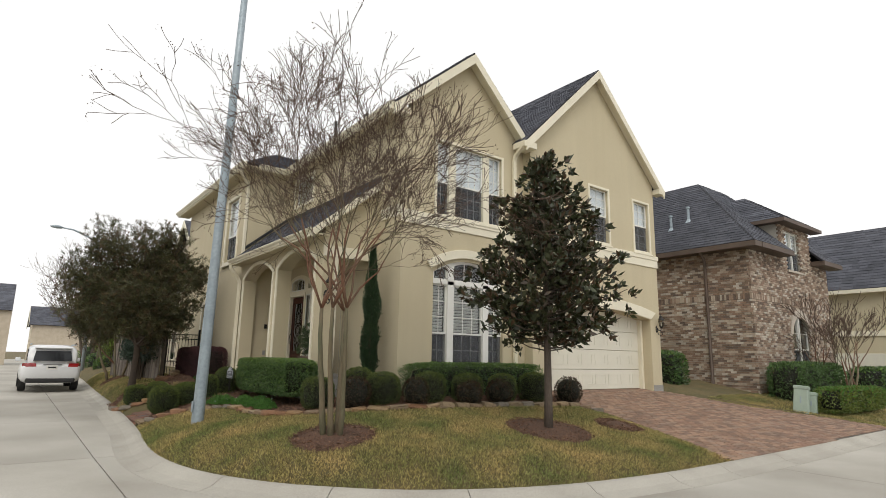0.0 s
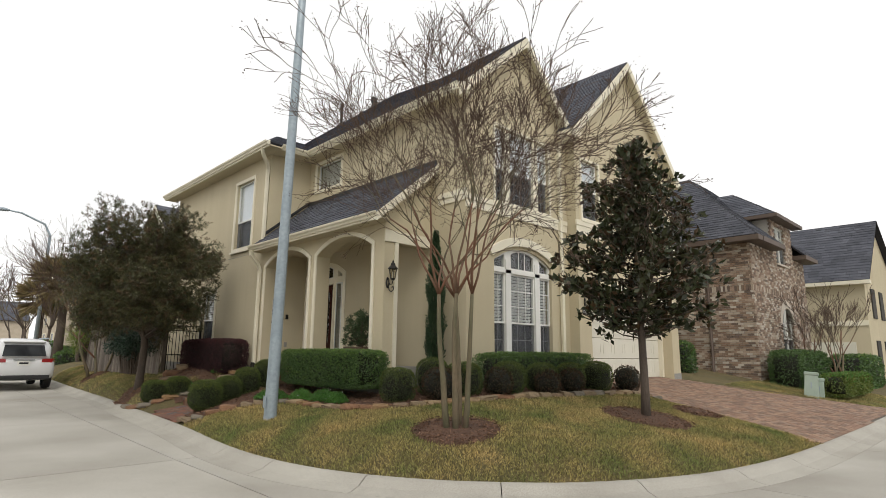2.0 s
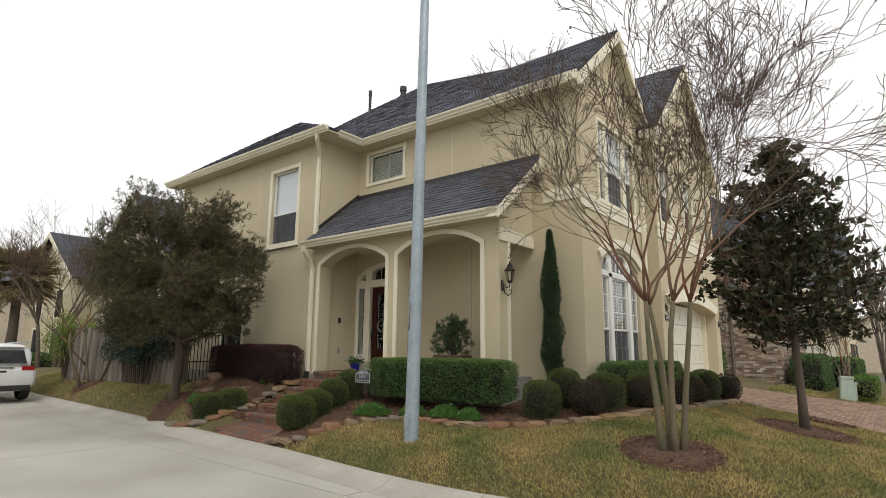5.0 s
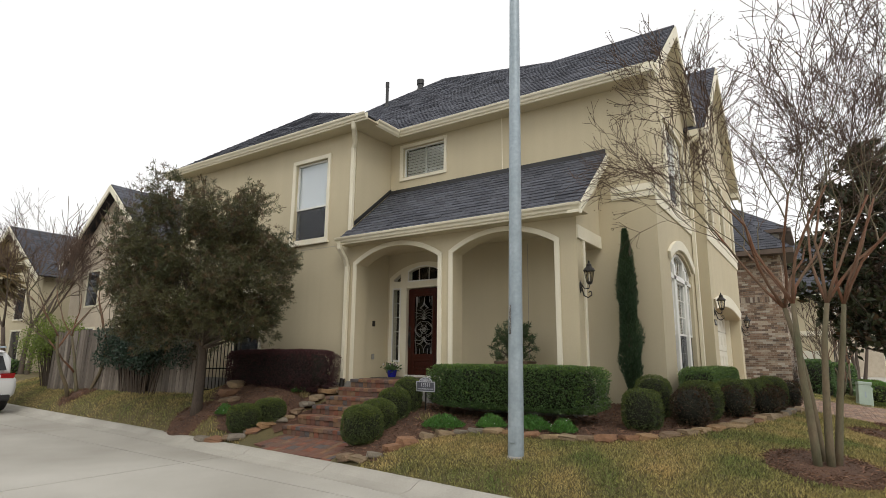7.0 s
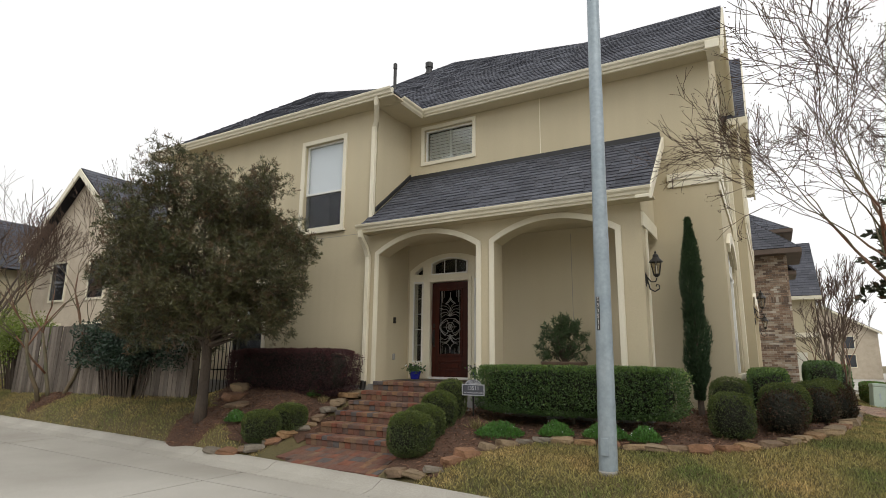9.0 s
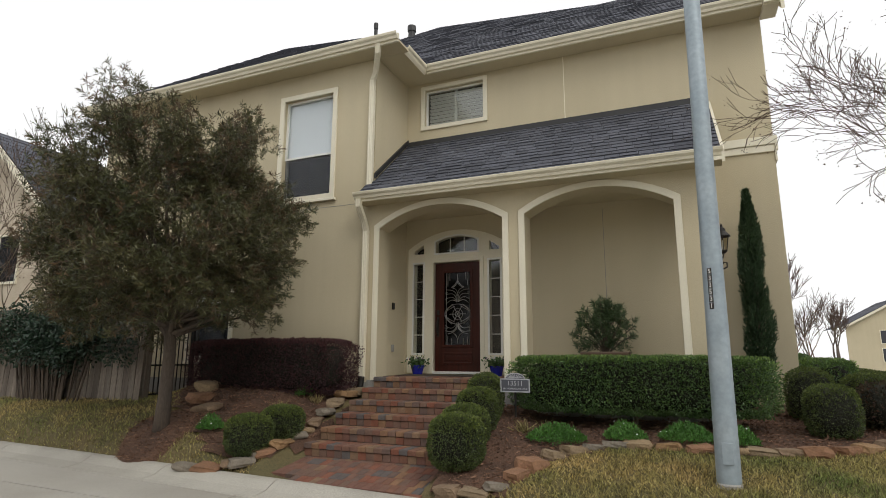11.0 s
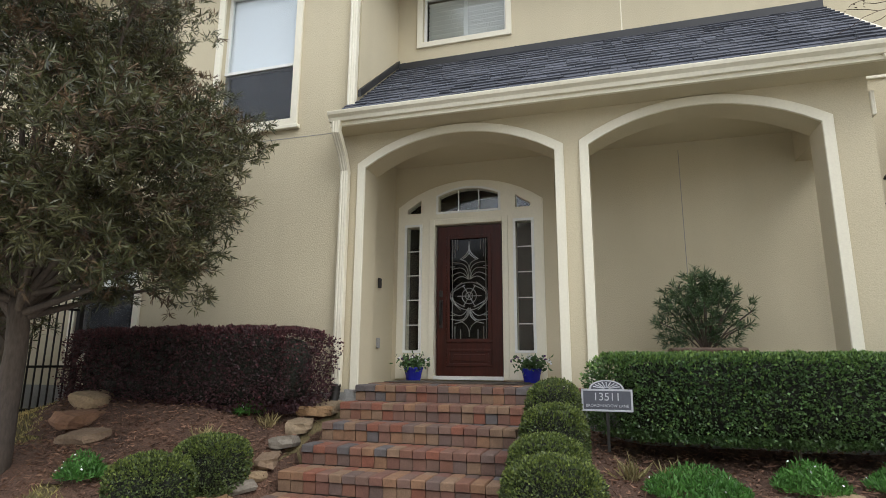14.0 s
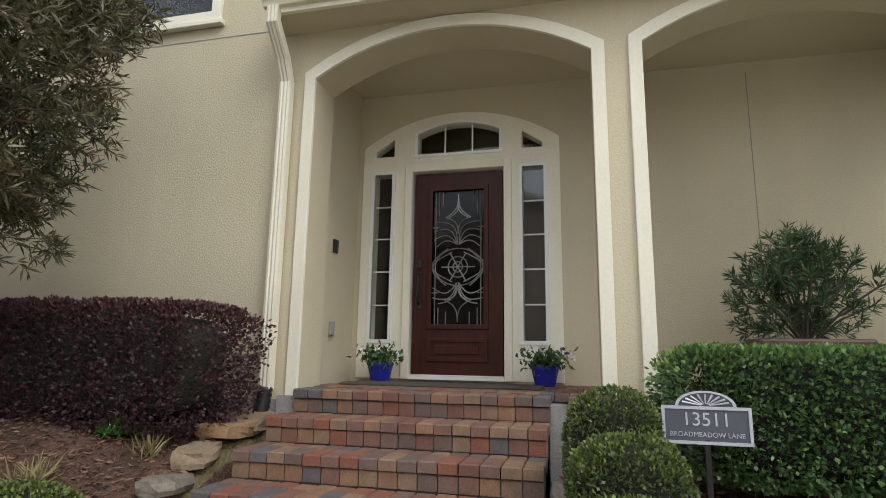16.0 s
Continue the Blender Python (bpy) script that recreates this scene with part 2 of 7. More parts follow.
def part(name, geo, material, parent=None, label="", smooth=False, bevel=0.0):
    """One mesh object under a thing or a part; geo is in the parent's own space."""
    me = geo if isinstance(geo, bpy.types.Mesh) else geo.mesh(name, smooth)
    if not me.materials:
        me.materials.append(material)
    ob = new(name, me)
    if parent is not None:
        ob.parent = parent
    if bevel:
        b = ob.modifiers.new("edge", "BEVEL")
        b.width, b.segments, b.limit_method = bevel, 2, "ANGLE"
    if label:
        ob["label"] = label
    return ob


def thing(name, label, category, at=(0, 0, 0), turn=0.0, group="", kind=""):
    ob = new(name)
    ob.empty_display_size = 0.2
    ob.matrix_basis = pose(*at, 0, 0, turn)
    return tagged(ob, label, category, group, kind)


def fix_normals(me):
    bm = bmesh.new()
    bm.from_mesh(me)
    bmesh.ops.recalc_face_normals(bm, faces=bm.faces)
    bm.to_mesh(me)
    bm.free()


def slab(name, outline, holes, to3d, depth):
    """A flat panel with holes: outline and holes as (u, v) rings; to3d(u, v, d) places them."""
    bm = bmesh.new()
    for ring in [outline, *holes]:
        vs = [bm.verts.new(to3d(u, v, 0)) for u, v in ring]
        for i in range(len(vs)):
            bm.edges.new((vs[i], vs[(i + 1) % len(vs)]))
    bmesh.ops.triangle_fill(bm, use_beauty=True, use_dissolve=False, edges=bm.edges[:])
    me = bpy.data.meshes.new(name)
    front = [tuple(v.index for v in f.verts) for f in (bm.verts.index_update(), bm.faces)[1]]
    count = len(bm.verts)
    bm.free()
    verts, faces, base = [], [], 0
    rings = [outline, *holes]
    for d in (0, depth):
        verts += [tuple(to3d(u, v, d)) for ring in rings for u, v in ring]
    faces += front + [tuple(i + count for i in reversed(f)) for f in front]
    for ring in rings:
        k = len(ring)
        faces += [(base + i, base + (i + 1) % k, base + (i + 1) % k + count, base + i + count) for i in range(k)]
        base += k
    me.from_pydata(verts, [], faces)
    fix_normals(me)
    return me


def facing_x(x0):
    return lambda u, v, d: (x0 + d, u, v)


def facing_y(y0):
    return lambda u, v, d: (u, y0 + d, v)


def rect(u0, u1, v0, v1):
    return [(u0, v0), (u1, v0), (u1, v1), (u0, v1)]


def arch(u0, u1, v0, spring, apex, n=14):
    """Outline of an opening with a segmental head, from bottom left round to bottom right."""
    half, rise, mid = (u1 - u0) / 2, apex - spring, (u0 + u1) / 2
    rad = (half * half + rise * rise) / (2 * rise)
    top = []
    for i in range(n + 1):
        du = half * (1 - 2 * i / n)
        top.append((mid + du, apex - rad + math.sqrt(rad * rad - du * du)))
    return [(u0, v0), (u1, v0)] + top


def arch_band(u0, u1, v0, spring, apex, w, n=14):
    """A trim that goes up one jamb, round the head and down the other."""
    inner = arch(u0, u1, v0, spring, apex, n)[1:] + [(u0, v0)]
    outer = arch(u0 - w, u1 + w, v0, spring + w * 0.6, apex + w, n)[1:] + [(u0 - w, v0)]
    return inner + outer[::-1]


def sub(mesh_name, me, material, parent, label="", bevel=0.0):
    me.materials.append(material)
    return part(mesh_name, me, material, parent, label, bevel=bevel)


def curve_points(pts, step=0.25):
    """A smooth line through the given points."""
    out = []
    for i in range(len(pts) - 1):
        p0, p1, p2, p3 = (np.array(pts[min(max(i + k, 0), len(pts) - 1)], float) for k in (-1, 0, 1, 2))
        n = min(9, max(2, int(np.linalg.norm(p2 - p1) / step)))
        for k in range(n):
            t = k / n
            out.append(0.5 * (2 * p1 + (p2 - p0) * t + (2 * p0 - 5 * p1 + 4 * p2 - p3) * t * t + (3 * p1 - p0 - 3 * p2 + p3) * t ** 3))
    out.append(np.array(pts[-1], float))
    return np.array(out)


# ---- ground, road, kerb ----
KERB = curve_points([(4.4, 120), (3.6, 60), (2.9, 38), (2.42, 25), (2.28, 20), (2.14, 17), (1.96, 13.4), (1.72, 10.8), (1.68, 9.3), (1.85, 8.1), (2.25, 7.1),
                     (2.8, 6.3), (3.75, 5.42), (5.3, 4.7), (7.2, 4.38), (9.6, 4.3), (14, 4.35), (20, 4.5), (40, 4.7), (120, 5)], 0.3)
DRIVE = [(9.45, 4.3), (10.3, 7.2), (10.55, 9.2), (10.6, 9.95), (15.4, 9.95), (15.8, 9.2), (16.5, 7.2), (18.4, 4.4)]


def kerb_distance(x, y):
    """Metres inside the kerb line, and the nearest point on it."""
    p = np.stack([np.asarray(x, float).ravel(), np.asarray(y, float).ravel()], 1)
    a, ab = KERB[:-1], np.diff(KERB, axis=0)
    dist, near = np.zeros(len(p)), np.zeros_like(p)
    for s in range(0, len(p), 8000):
        c = p[s:s + 8000]
        rx, ry = c[:, :1] - a[:, 0], c[:, 1:] - a[:, 1]
        t = np.clip((rx * ab[:, 0] + ry * ab[:, 1]) / (ab ** 2).sum(1), 0, 1)
        d2 = (rx - t * ab[:, 0]) ** 2 + (ry - t * ab[:, 1]) ** 2
        k, i = d2.argmin(1), np.arange(len(c))
        sign = np.sign(ab[k, 0] * ry[i, k] - ab[k, 1] * rx[i, k])
        dist[s:s + 8000] = np.sqrt(d2[i, k]) * sign
        near[s:s + 8000] = a[k] + t[i, k][:, None] * ab[k]
    return dist, near


def drive_z(y):
    return -0.1 + (np.clip(y, 4.3, 9.95) - 4.3) * 0.143


def dip(y):
    """How far the street corner lies below the upper street."""
    return np.clip((21.55 - np.asarray(y, float)) / 11.0, -1, 1) * 0.12


def road_z(y):
    return -0.09 - float(dip(y))


def lawn_z(x, y):
    """Height of the earth: it climbs from the kerb to the houses."""
    x, y = np.asarray(x, float), np.asarray(y, float)
    d, _ = kerb_distance(x, y)
    d = np.clip(d.reshape(x.shape), 0, 6)
    z = 0.30 * (1 - np.exp(-d / 0.5)) + 0.1 * d
    z = z - (dip(y) + 0.1 * np.clip((x - 4.5) / 2.5, 0, 1) + 0.15 * np.clip((x - 14) / 3, 0, 1)) * np.clip(1 - (d - 1.5) / 4.5, 0, 1)
    bank = np.clip((y - 16.7) / 0.8, 0, 1)
    z = z * (1 - bank) + bank * (0.36 * (1 - np.exp(-d / 0.25)) + 0.22 * np.clip(d, 0, 1.4) - dip(y))
    inside = np.clip(np.minimum((x - 9.6 - (y - 4.3) * 0.2) / 0.8 + 1, (18.6 - (y - 4.3) * 0.5 - x) / 0.8 + 1), 0, 1)
    z = z * (1 - inside) + (drive_z(y) - 0.05 * (inside > 0.99)) * inside
    z = z + 0.14 * np.clip((x - 2.7) / 1.0, 0, 1) * np.exp(-((y - 13.72) / 0.45) ** 2) * (x < 4.9)
    z = z + 0.3 * np.clip((x - 3.3) / 1.0, 0, 1) * np.clip((y - 16.1) / 0.25, 0, 1) * np.clip((20.0 - y) / 0.6, 0, 1) * (x < 4.95)
    path = np.clip(np.minimum((x - 1.5) / 0.2, np.minimum((16.3 - y) / 0.25, (y - 13.85) / 0.25)), 0, 1) * np.clip((5.2 - x) / 0.2, 0, 1)
    walk_level = -0.14 + np.clip(x - 1.9, 0, 1.05) * 0.15
    return z * (1 - path) + np.minimum(z, walk_level) * path


def height(x, y):
    return float(lawn_z(np.array([x]), np.array([y]))[0])


def grid_sheet(x0, x1, y0, y1, step, inside, lift=0.0):
    """A sheet that follows the earth, cut along the kerb or another edge."""
    xs, ys = np.arange(x0, x1 + step, step), np.arange(y0, y1 + step, step)
    gx, gy = np.meshgrid(xs, ys, indexing="ij")
    d, near = kerb_distance(gx, gy)
    d = d.reshape(gx.shape)
    near = near.reshape(*gx.shape, 2)
    snap = (d < 0.0) & (d > -1.6 * step)
    gx, gy = np.where(snap, near[..., 0], gx), np.where(snap, near[..., 1], gy)
    gz = lawn_z(gx, gy) + lift
    ok = d > -1.6 * step
    geo, index = Geo(), -np.ones(gx.shape, int)
    ii = np.argwhere(ok)
    index[tuple(ii.T)] = np.arange(len(ii))
    geo.v = [(float(gx[i, j]), float(gy[i, j]), float(gz[i, j])) for i, j in ii]
    for i in range(len(xs) - 1):
        for j in range(len(ys) - 1):
            q = (index[i, j], index[i + 1, j], index[i + 1, j + 1], index[i, j + 1])
            if min(q) < 0 or snap[i:i + 2, j:j + 2].all():
                continue
            cx, cy = float(gx[i:i + 2, j:j + 2].mean()), float(gy[i:i + 2, j:j + 2].mean())
            if inside(cx, cy):
                geo.f.append(tuple(int(k) for k in q))
    return geo


g = Geo()
g.quad((-900, -900, -0.3), (900, -900, -0.3), (900, 900, -0.3), (-900, 900, -0.3))
tagged(part("ground", g, SOIL), "dry winter ground reaching to the horizon", "ground", kind="structure")

road = thing("road", "pale concrete street of large jointed slabs", "road", kind="structure")
g = Geo()
for i in range(-4, 3):
    for j in range(-3, 22):
        x0, y0 = i * 4.6 + 0.9, j * 5.5 - 0.45
        x1 = x0 + 4.6
        if i == 2:
            x1 = 60 if j < 1 else x1
        a, b = road_z(y0), road_z(y0 + 5.5)
        low = [(x0 + 0.008, y0 + 0.011, a), (x1 - 0.008, y0 + 0.011, a), (x1 - 0.008, y0 + 5.489, b), (x0 + 0.008, y0 + 5.489, b)]
        g.prism([(p, q, r - 0.07) for p, q, r in low], low)
part("slab", g, CONCRETE, road)
g = Geo()
for y0, y1 in ((-16.9, 10.55), (10.55, 32.55), (32.55, 115)):
    top = [(-17.4, y0, road_z(y0) - 0.015), (60, y0, road_z(y0) - 0.015), (60, y1, road_z(y1) - 0.015), (-17.4, y1, road_z(y1) - 0.015)]
    g.prism([(p, q, r - 0.04) for p, q, r in top], top)
part("joint_filler", g, FLASH, road, "dark joint filler")
g = Geo()
g.box(14.8, 140, -18, 4.2, -0.28, -0.212)
g.box(-140, -17.6, -18, 10, -0.28, -0.212)
part("far_slab", g, CONCRETE, road)
# rolled kerb
kerb = thing("curb", "rolled concrete curb with dirty joints", "curb", kind="structure")
profile = [(0.0, 0.025), (-0.07, 0.028), (-0.13, 0.012), (-0.26, -0.055), (-0.42, -0.082), (-0.5, -0.086), (-0.5, -0.15), (0.0, -0.15)]
ks = KERB[(KERB[:, 1] < 70) & (KERB[:, 0] < 60)]
norm = np.zeros_like(ks)
tang = np.gradient(ks, axis=0)
tang /= np.linalg.norm(tang, axis=1)[:, None]
norm = np.stack([-tang[:, 1], tang[:, 0]], 1)
start = 0
while start < len(ks) - 2:
    end = min(start + 5, len(ks) - 1)
    g = Geo()
    rings = []
    for i in range(start, end + 1):
        p = ks[i] + tang[i] * (0.006 if i == start else -0.006 if i == end else 0)
        rings.append([(p[0] + norm[i, 0] * o, p[1] + norm[i, 1] * o, z - float(dip(p[1]))) for o, z in profile])
    k = len(profile)
    for r in rings:
        g.v += r
    for a in range(len(rings) - 1):
        g.f += [(a * k + q, a * k + (q + 1) % k, (a + 1) * k + (q + 1) % k, (a + 1) * k + q) for q in range(k)]
    g.f += [tuple(range(k)), tuple(reversed(range((len(rings) - 1) * k, len(rings) * k)))]
    me = g.mesh("curb_section")
    fix_normals(me)
    part("curb_section", me, CURBC, kerb)
    start = end

lawn = grid_sheet(1.5, 40, 4.1, 60, 0.2, lambda x, y: True)
tagged(part("lawn", lawn, SOIL, smooth=True), "sloping lawn of dry straw-coloured winter grass", "lawn", kind="structure")


# ---- the yellow stucco house ----
house = thing("house", "two-storey pale yellow stucco house with dark shingle roof", "house")
WALL_T = 0.22
PORCH_X, MAIN_X, FRONT_Y, GAR_Y, WING_Y = 4.88, 6.19, 9.7, 9.42, 16.28
# openings: wing window up and down, small window, front windows
BW, LW, SW = (17.24, 18.41, 4.45, 6.5), (19.46, 20.45, 1.4, 3.2), (14.6, 15.88, 6.08, 6.88)
sub("wall", slab("wall", rect(WING_Y, 23.6, 0.45, 7.1), [rect(*BW), rect(*LW)], facing_x(PORCH_X), WALL_T), STUCCO, house)
g = Geo()
g.box(PORCH_X + WALL_T, MAIN_X, WING_Y, WING_Y + WALL_T, 0.5, 7.1)
part("wall", g, STUCCO, house)
g = Geo()
g.box(PORCH_X + WALL_T, 14.0, 23.38, 23.6, 0.5, 7.1)
part("wall", g, STUCCO, house)
DOOR_Y0, DOOR_Y1, SILL_Z, HEAD_Z = 14.715, 15.625, 1.145, 3.19
unit = arch(14.14, 16.2, 1.12, 3.5, 3.84)
sub("wall", slab("wall", rect(FRONT_Y, WING_Y, 0.5, 7.2), [unit, rect(*SW)], facing_x(MAIN_X), WALL_T), STUCCO, house)
FW = (7.1, 9.28, 1.3, 3.46, 3.8)
UW = (7.14, 9.24, 4.86, 6.66)
gable = [(MAIN_X + WALL_T, 0.4), (10.05, 0.4), (10.05, 7.2), (8.12, 9.15), (MAIN_X + WALL_T, 7.45)]
sub("wall", slab("wall", gable, [arch(*FW), rect(*UW)], facing_y(FRONT_Y), WALL_T), STUCCO, house)
GW = [(10.34, 11.2, 4.94, 6.56), (12.5, 13.36, 4.94, 6.56), (14.66, 15.45, 4.94, 6.5)]
GD = (10.62, 15.3, 0.4, 2.95)
gar = [(10.05, 0.4), (15.8, 0.4), (15.8, 7.2), (12.86, 10.12), (10.05, 7.42)]
gd_hole = arch(GD[0], GD[1], 0.62, 2.78, 3.0)
sub("wall", slab("wall", gar, [gd_hole] + [rect(*w) for w in GW], facing_y(GAR_Y), 0.5), STUCCO, house)
g = Geo()
g.box(15.58, 15.8, GAR_Y + 0.5, 23.6, 0.4, 7.2)
part("wall", g, STUCCO, house)

# roofs: each a slab with shingle courses over it


def roof_plane(corners, courses_along, name="roof", exposure=0.14, tab=0.32, seed=0, thick=0.06, pieces=None, parent=None):
    """A roof slab through corners (first two along the eave) and its shingle tabs, laid course by course."""
    rng = random.Random(seed)
    cs = [Vector(c) for c in corners]
    u = (cs[1] - cs[0]).normalized()
    n = u.cross(cs[-1] - cs[0]).normalized()
    if n.z < 0:
        n = -n
    v = n.cross(u).normalized()
    if v.dot(cs[-1] - cs[0]) < 0:
        v = -v
    base = Geo()
    base.prism([c - n * thick for c in cs], cs)
    me = base.mesh(name)
    fix_normals(me)
    ob = part(name, me, ROOFBASE, parent or house)
    poly = [((c - cs[0]).dot(u), (c - cs[0]).dot(v)) for c in cs]

    def span(vv):
        xs = []
        for (a, b), (c, d) in zip(poly, poly[1:] + poly[:1]):
            if (b <= vv < d) or (d <= vv < b):
                xs.append(a + (c - a) * (vv - b) / (d - b))
        return (min(xs), max(xs)) if len(xs) >= 2 else None

    top = max(p[1] for p in poly)
    tabs = Geo()
    k = 0
    vv = 0.0
    while vv < top - 0.02:
        s, s2 = span(vv + 0.02), span(min(vv + exposure, top - 0.005))
        if s and s2:
            s = (max(s[0], s2[0]), min(s[1], s2[1]))
        if s:
            x = s[0] - rng.random() * tab
            while x < s[1]:
                w = tab * rng.choice((0.55, 0.8, 1.0, 1.15))
                a, b = max(x, s[0]), min(x + w, s[1])
                x += w
                if b - a < 0.03:
                    continue
                h = rng.uniform(0.012, 0.026)
                lo, hi = vv - 0.004 + rng.uniform(-0.006, 0.006), min(vv + exposure * 1.1, top)
                q = [cs[0] + u * (a + 0.005) + v * lo, cs[0] + u * (b - 0.005) + v * lo, cs[0] + u * (b - 0.005) + v * hi, cs[0] + u * (a + 0.005) + v * hi]
                ring = [q[0] + n * h, q[1] + n * h, q[2] + n * 0.003, q[3] + n * 0.003]
                if pieces is not None:
                    pieces.append((q, ring))
                else:
                    i = len(tabs.v)
                    tabs.v += [tuple(p) for p in ring] + [tuple(q[0]), tuple(q[1])]
                    tabs.f += [(i, i + 1, i + 2, i + 3), (i + 4, i + 5, i + 1, i), (i + 4, i, i + 3), (i + 1, i + 5, i + 2)]
        vv += exposure
        k += 1
    if pieces is None:
        sh = part("shingles", tabs, SHINGLE, ob)
        sh["kind"] = "stuff"
    return ob


EZ, WZ = 7.17, 7.15
RZ = EZ + 2.34 * 0.876
# main slope: front gable ridge at x 8.08, then a tall hip behind
roof_plane([(5.74, 9.45, EZ), (5.74, 15.72, EZ), (7.6, 21.2, EZ + 1.63), (9.3, 19.1, EZ + 3.12), (10.2, 17.3, EZ + 3.907), (8.08, 12.5, RZ), (8.08, 9.45, RZ)], 1, seed=1)
roof_plane([(9.95, 12.5, 7.4), (9.95, 9.45, 7.4), (8.08, 9.45, RZ), (8.08, 12.5, RZ)], 1, seed=2)
# garage gable, ridge at x 13.05
roof_plane([(9.66, 20, 7.2), (9.66, 9.2, 7.2), (12.86, 9.2, 10.3), (12.86, 20, 10.3)], 1, seed=3)
roof_plane([(16.1, 9.2, 7.1), (16.1, 20, 7.1), (12.86, 20, 10.3), (12.86, 9.2, 10.3)], 1, seed=4)
# the wing's hip and the far side of the tall hip
roof_plane([(4.42, 15.7, WZ), (4.42, 24.0, WZ), (6.9, 20.1, 9.22)], 1, seed=6)
roof_plane([(5.74, 15.7, WZ), (4.42, 15.7, WZ), (6.9, 20.1, 9.22), (11.0, 20.1, 9.22)], 1, seed=7)
roof_plane([(4.42, 24.0, WZ), (15, 24.0, WZ), (12.8, 20.1, 9.22), (6.9, 20.1, 9.22)], 1, seed=8)
roof_plane([(9.3, 19.1, EZ + 3.12), (15, 19.1, EZ + 3.12), (13, 17.3, EZ + 3.907), (10.2, 17.3, EZ + 3.907)], 1, seed=10)


def wbox(geo, to3d, u0, u1, v0, v1, d0, d1):
    geo.prism([to3d(u0, v0, d0), to3d(u1, v0, d0), to3d(u1, v1, d0), to3d(u0, v1, d0)],
              [to3d(u0, v0, d1), to3d(u1, v0, d1), to3d(u1, v1, d1), to3d(u0, v1, d1)])


def clean(geo, name):
    me = geo.mesh(name)
    fix_normals(me)
    return me


def wpart(name, to3d, boxes, material, parent, label="", bevel=0.0):
    geo = Geo()
    for b in boxes:
        wbox(geo, to3d, *b)
    return part(name, clean(geo, name), material, parent, label, bevel=bevel)


# Dark box added behind an opening: blocks stray light and paints indoor shade.
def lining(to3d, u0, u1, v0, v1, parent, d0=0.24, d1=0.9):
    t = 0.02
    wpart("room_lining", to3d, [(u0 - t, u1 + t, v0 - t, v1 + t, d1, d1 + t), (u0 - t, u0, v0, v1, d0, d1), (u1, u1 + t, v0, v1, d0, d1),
                                (u0, u1, v0 - t, v0, d0, d1), (u0, u1, v1, v1 + t, d0, d1)], ROOMDARK, parent, "added dark box behind the glass in place of an unlit room")


def sash(to3d, u0, u1, v0, v1, parent, cols=1, rows=1, frame_w=0.04, d=0.09, screen=False, blind=False, slats=False):
    """One sash: frame, pane, glazing bars, and the slats or painted sky reflection behind it."""
    f = frame_w
    wpart("sash_frame", to3d, [(u0, u0 + f, v0, v1, d, d + 0.05), (u1 - f, u1, v0, v1, d, d + 0.05), (u0 + f, u1 - f, v0, v0 + f, d, d + 0.05),
                               (u0 + f, u1 - f, v1 - f, v1, d, d + 0.05)], SASH, parent)
    pane = wpart("pane", to3d, [(u0 + f, u1 - f, v0 + f, v1 - f, d + 0.025, d + 0.031)], GLASS, parent)
    pane.visible_shadow = False
    bars = []
    for i in range(1, cols):
        u = u0 + f + (u1 - u0 - 2 * f) * i / cols
        bars.append((u - 0.009, u + 0.009, v0 + f, v1 - f, d + 0.012, d + 0.022))
    for i in range(1, rows):
        v = v0 + f + (v1 - v0 - 2 * f) * i / rows
        bars.append((u0 + f, u1 - f, v - 0.009, v + 0.009, d + 0.011, d + 0.021))
    for b in bars:
        wpart("glazing_bar", to3d, [b], SASH, parent)
    if screen:
        wpart("insect_screen", to3d, [(u0 + 0.01, u1 - 0.01, v0 + 0.01, v1 - 0.01, d - 0.012, d - 0.01)], SCREEN, parent, "dark insect screen")
    # added pale sheet behind the pane, coloured like the sky it should mirror
    if blind:
        wpart("blind", to3d, [(u0 + 0.01, u1 - 0.01, v0, v1, d + 0.07, d + 0.075)], SKYSHEET, parent, "pale sheet painted as the sky's reflection in the pane")
    if slats:
        n = int((v1 - v0 - 0.1) / 0.075)
        geo = Geo()
        for i in range(n):
            v = v0 + 0.05 + (i + 0.5) * (v1 - v0 - 0.1) / n
            a, b = to3d(u0 + 0.05, v + 0.024, d + 0.075), to3d(u1 - 0.05, v + 0.024, d + 0.075)
            c, e = to3d(u1 - 0.05, v - 0.024, d + 0.105), to3d(u0 + 0.05, v - 0.024, d + 0.105)
            lift = Vector((0, 0, 0.008))
            geo.prism([a, b, c, e], [Vector(p) + lift for p in (a, b, c, e)])
        part("shutter_slats", clean(geo, "shutter_slats"), SHUTTER, parent, "white louvred plantation shutter")


SCREEN = mat("insect_mesh", (0.075, 0.082, 0.095), (0.06, 0.066, 0.078), 0.6, 2, 60, 0.1, 0)
# bluish white: the sky's reflection put into the upper panes as colour
SKYSHEET = mat("sky_reflection_paint", (0.74, 0.76, 0.80), (0.70, 0.72, 0.76), 0.7, 1, 30, 0.02, 0)
snt = SCREEN.node_tree
smix, strans = snt.nodes.new("ShaderNodeMixShader"), snt.nodes.new("ShaderNodeBsdfTransparent")
smix.inputs[0].default_value = 0.4
snt.links.new(strans.outputs[0], smix.inputs[1])
snt.links.new(snt.nodes["Principled BSDF"].outputs[0], smix.inputs[2])
snt.links.new(smix.outputs[0], snt.nodes["Material Output"].inputs["Surface"])


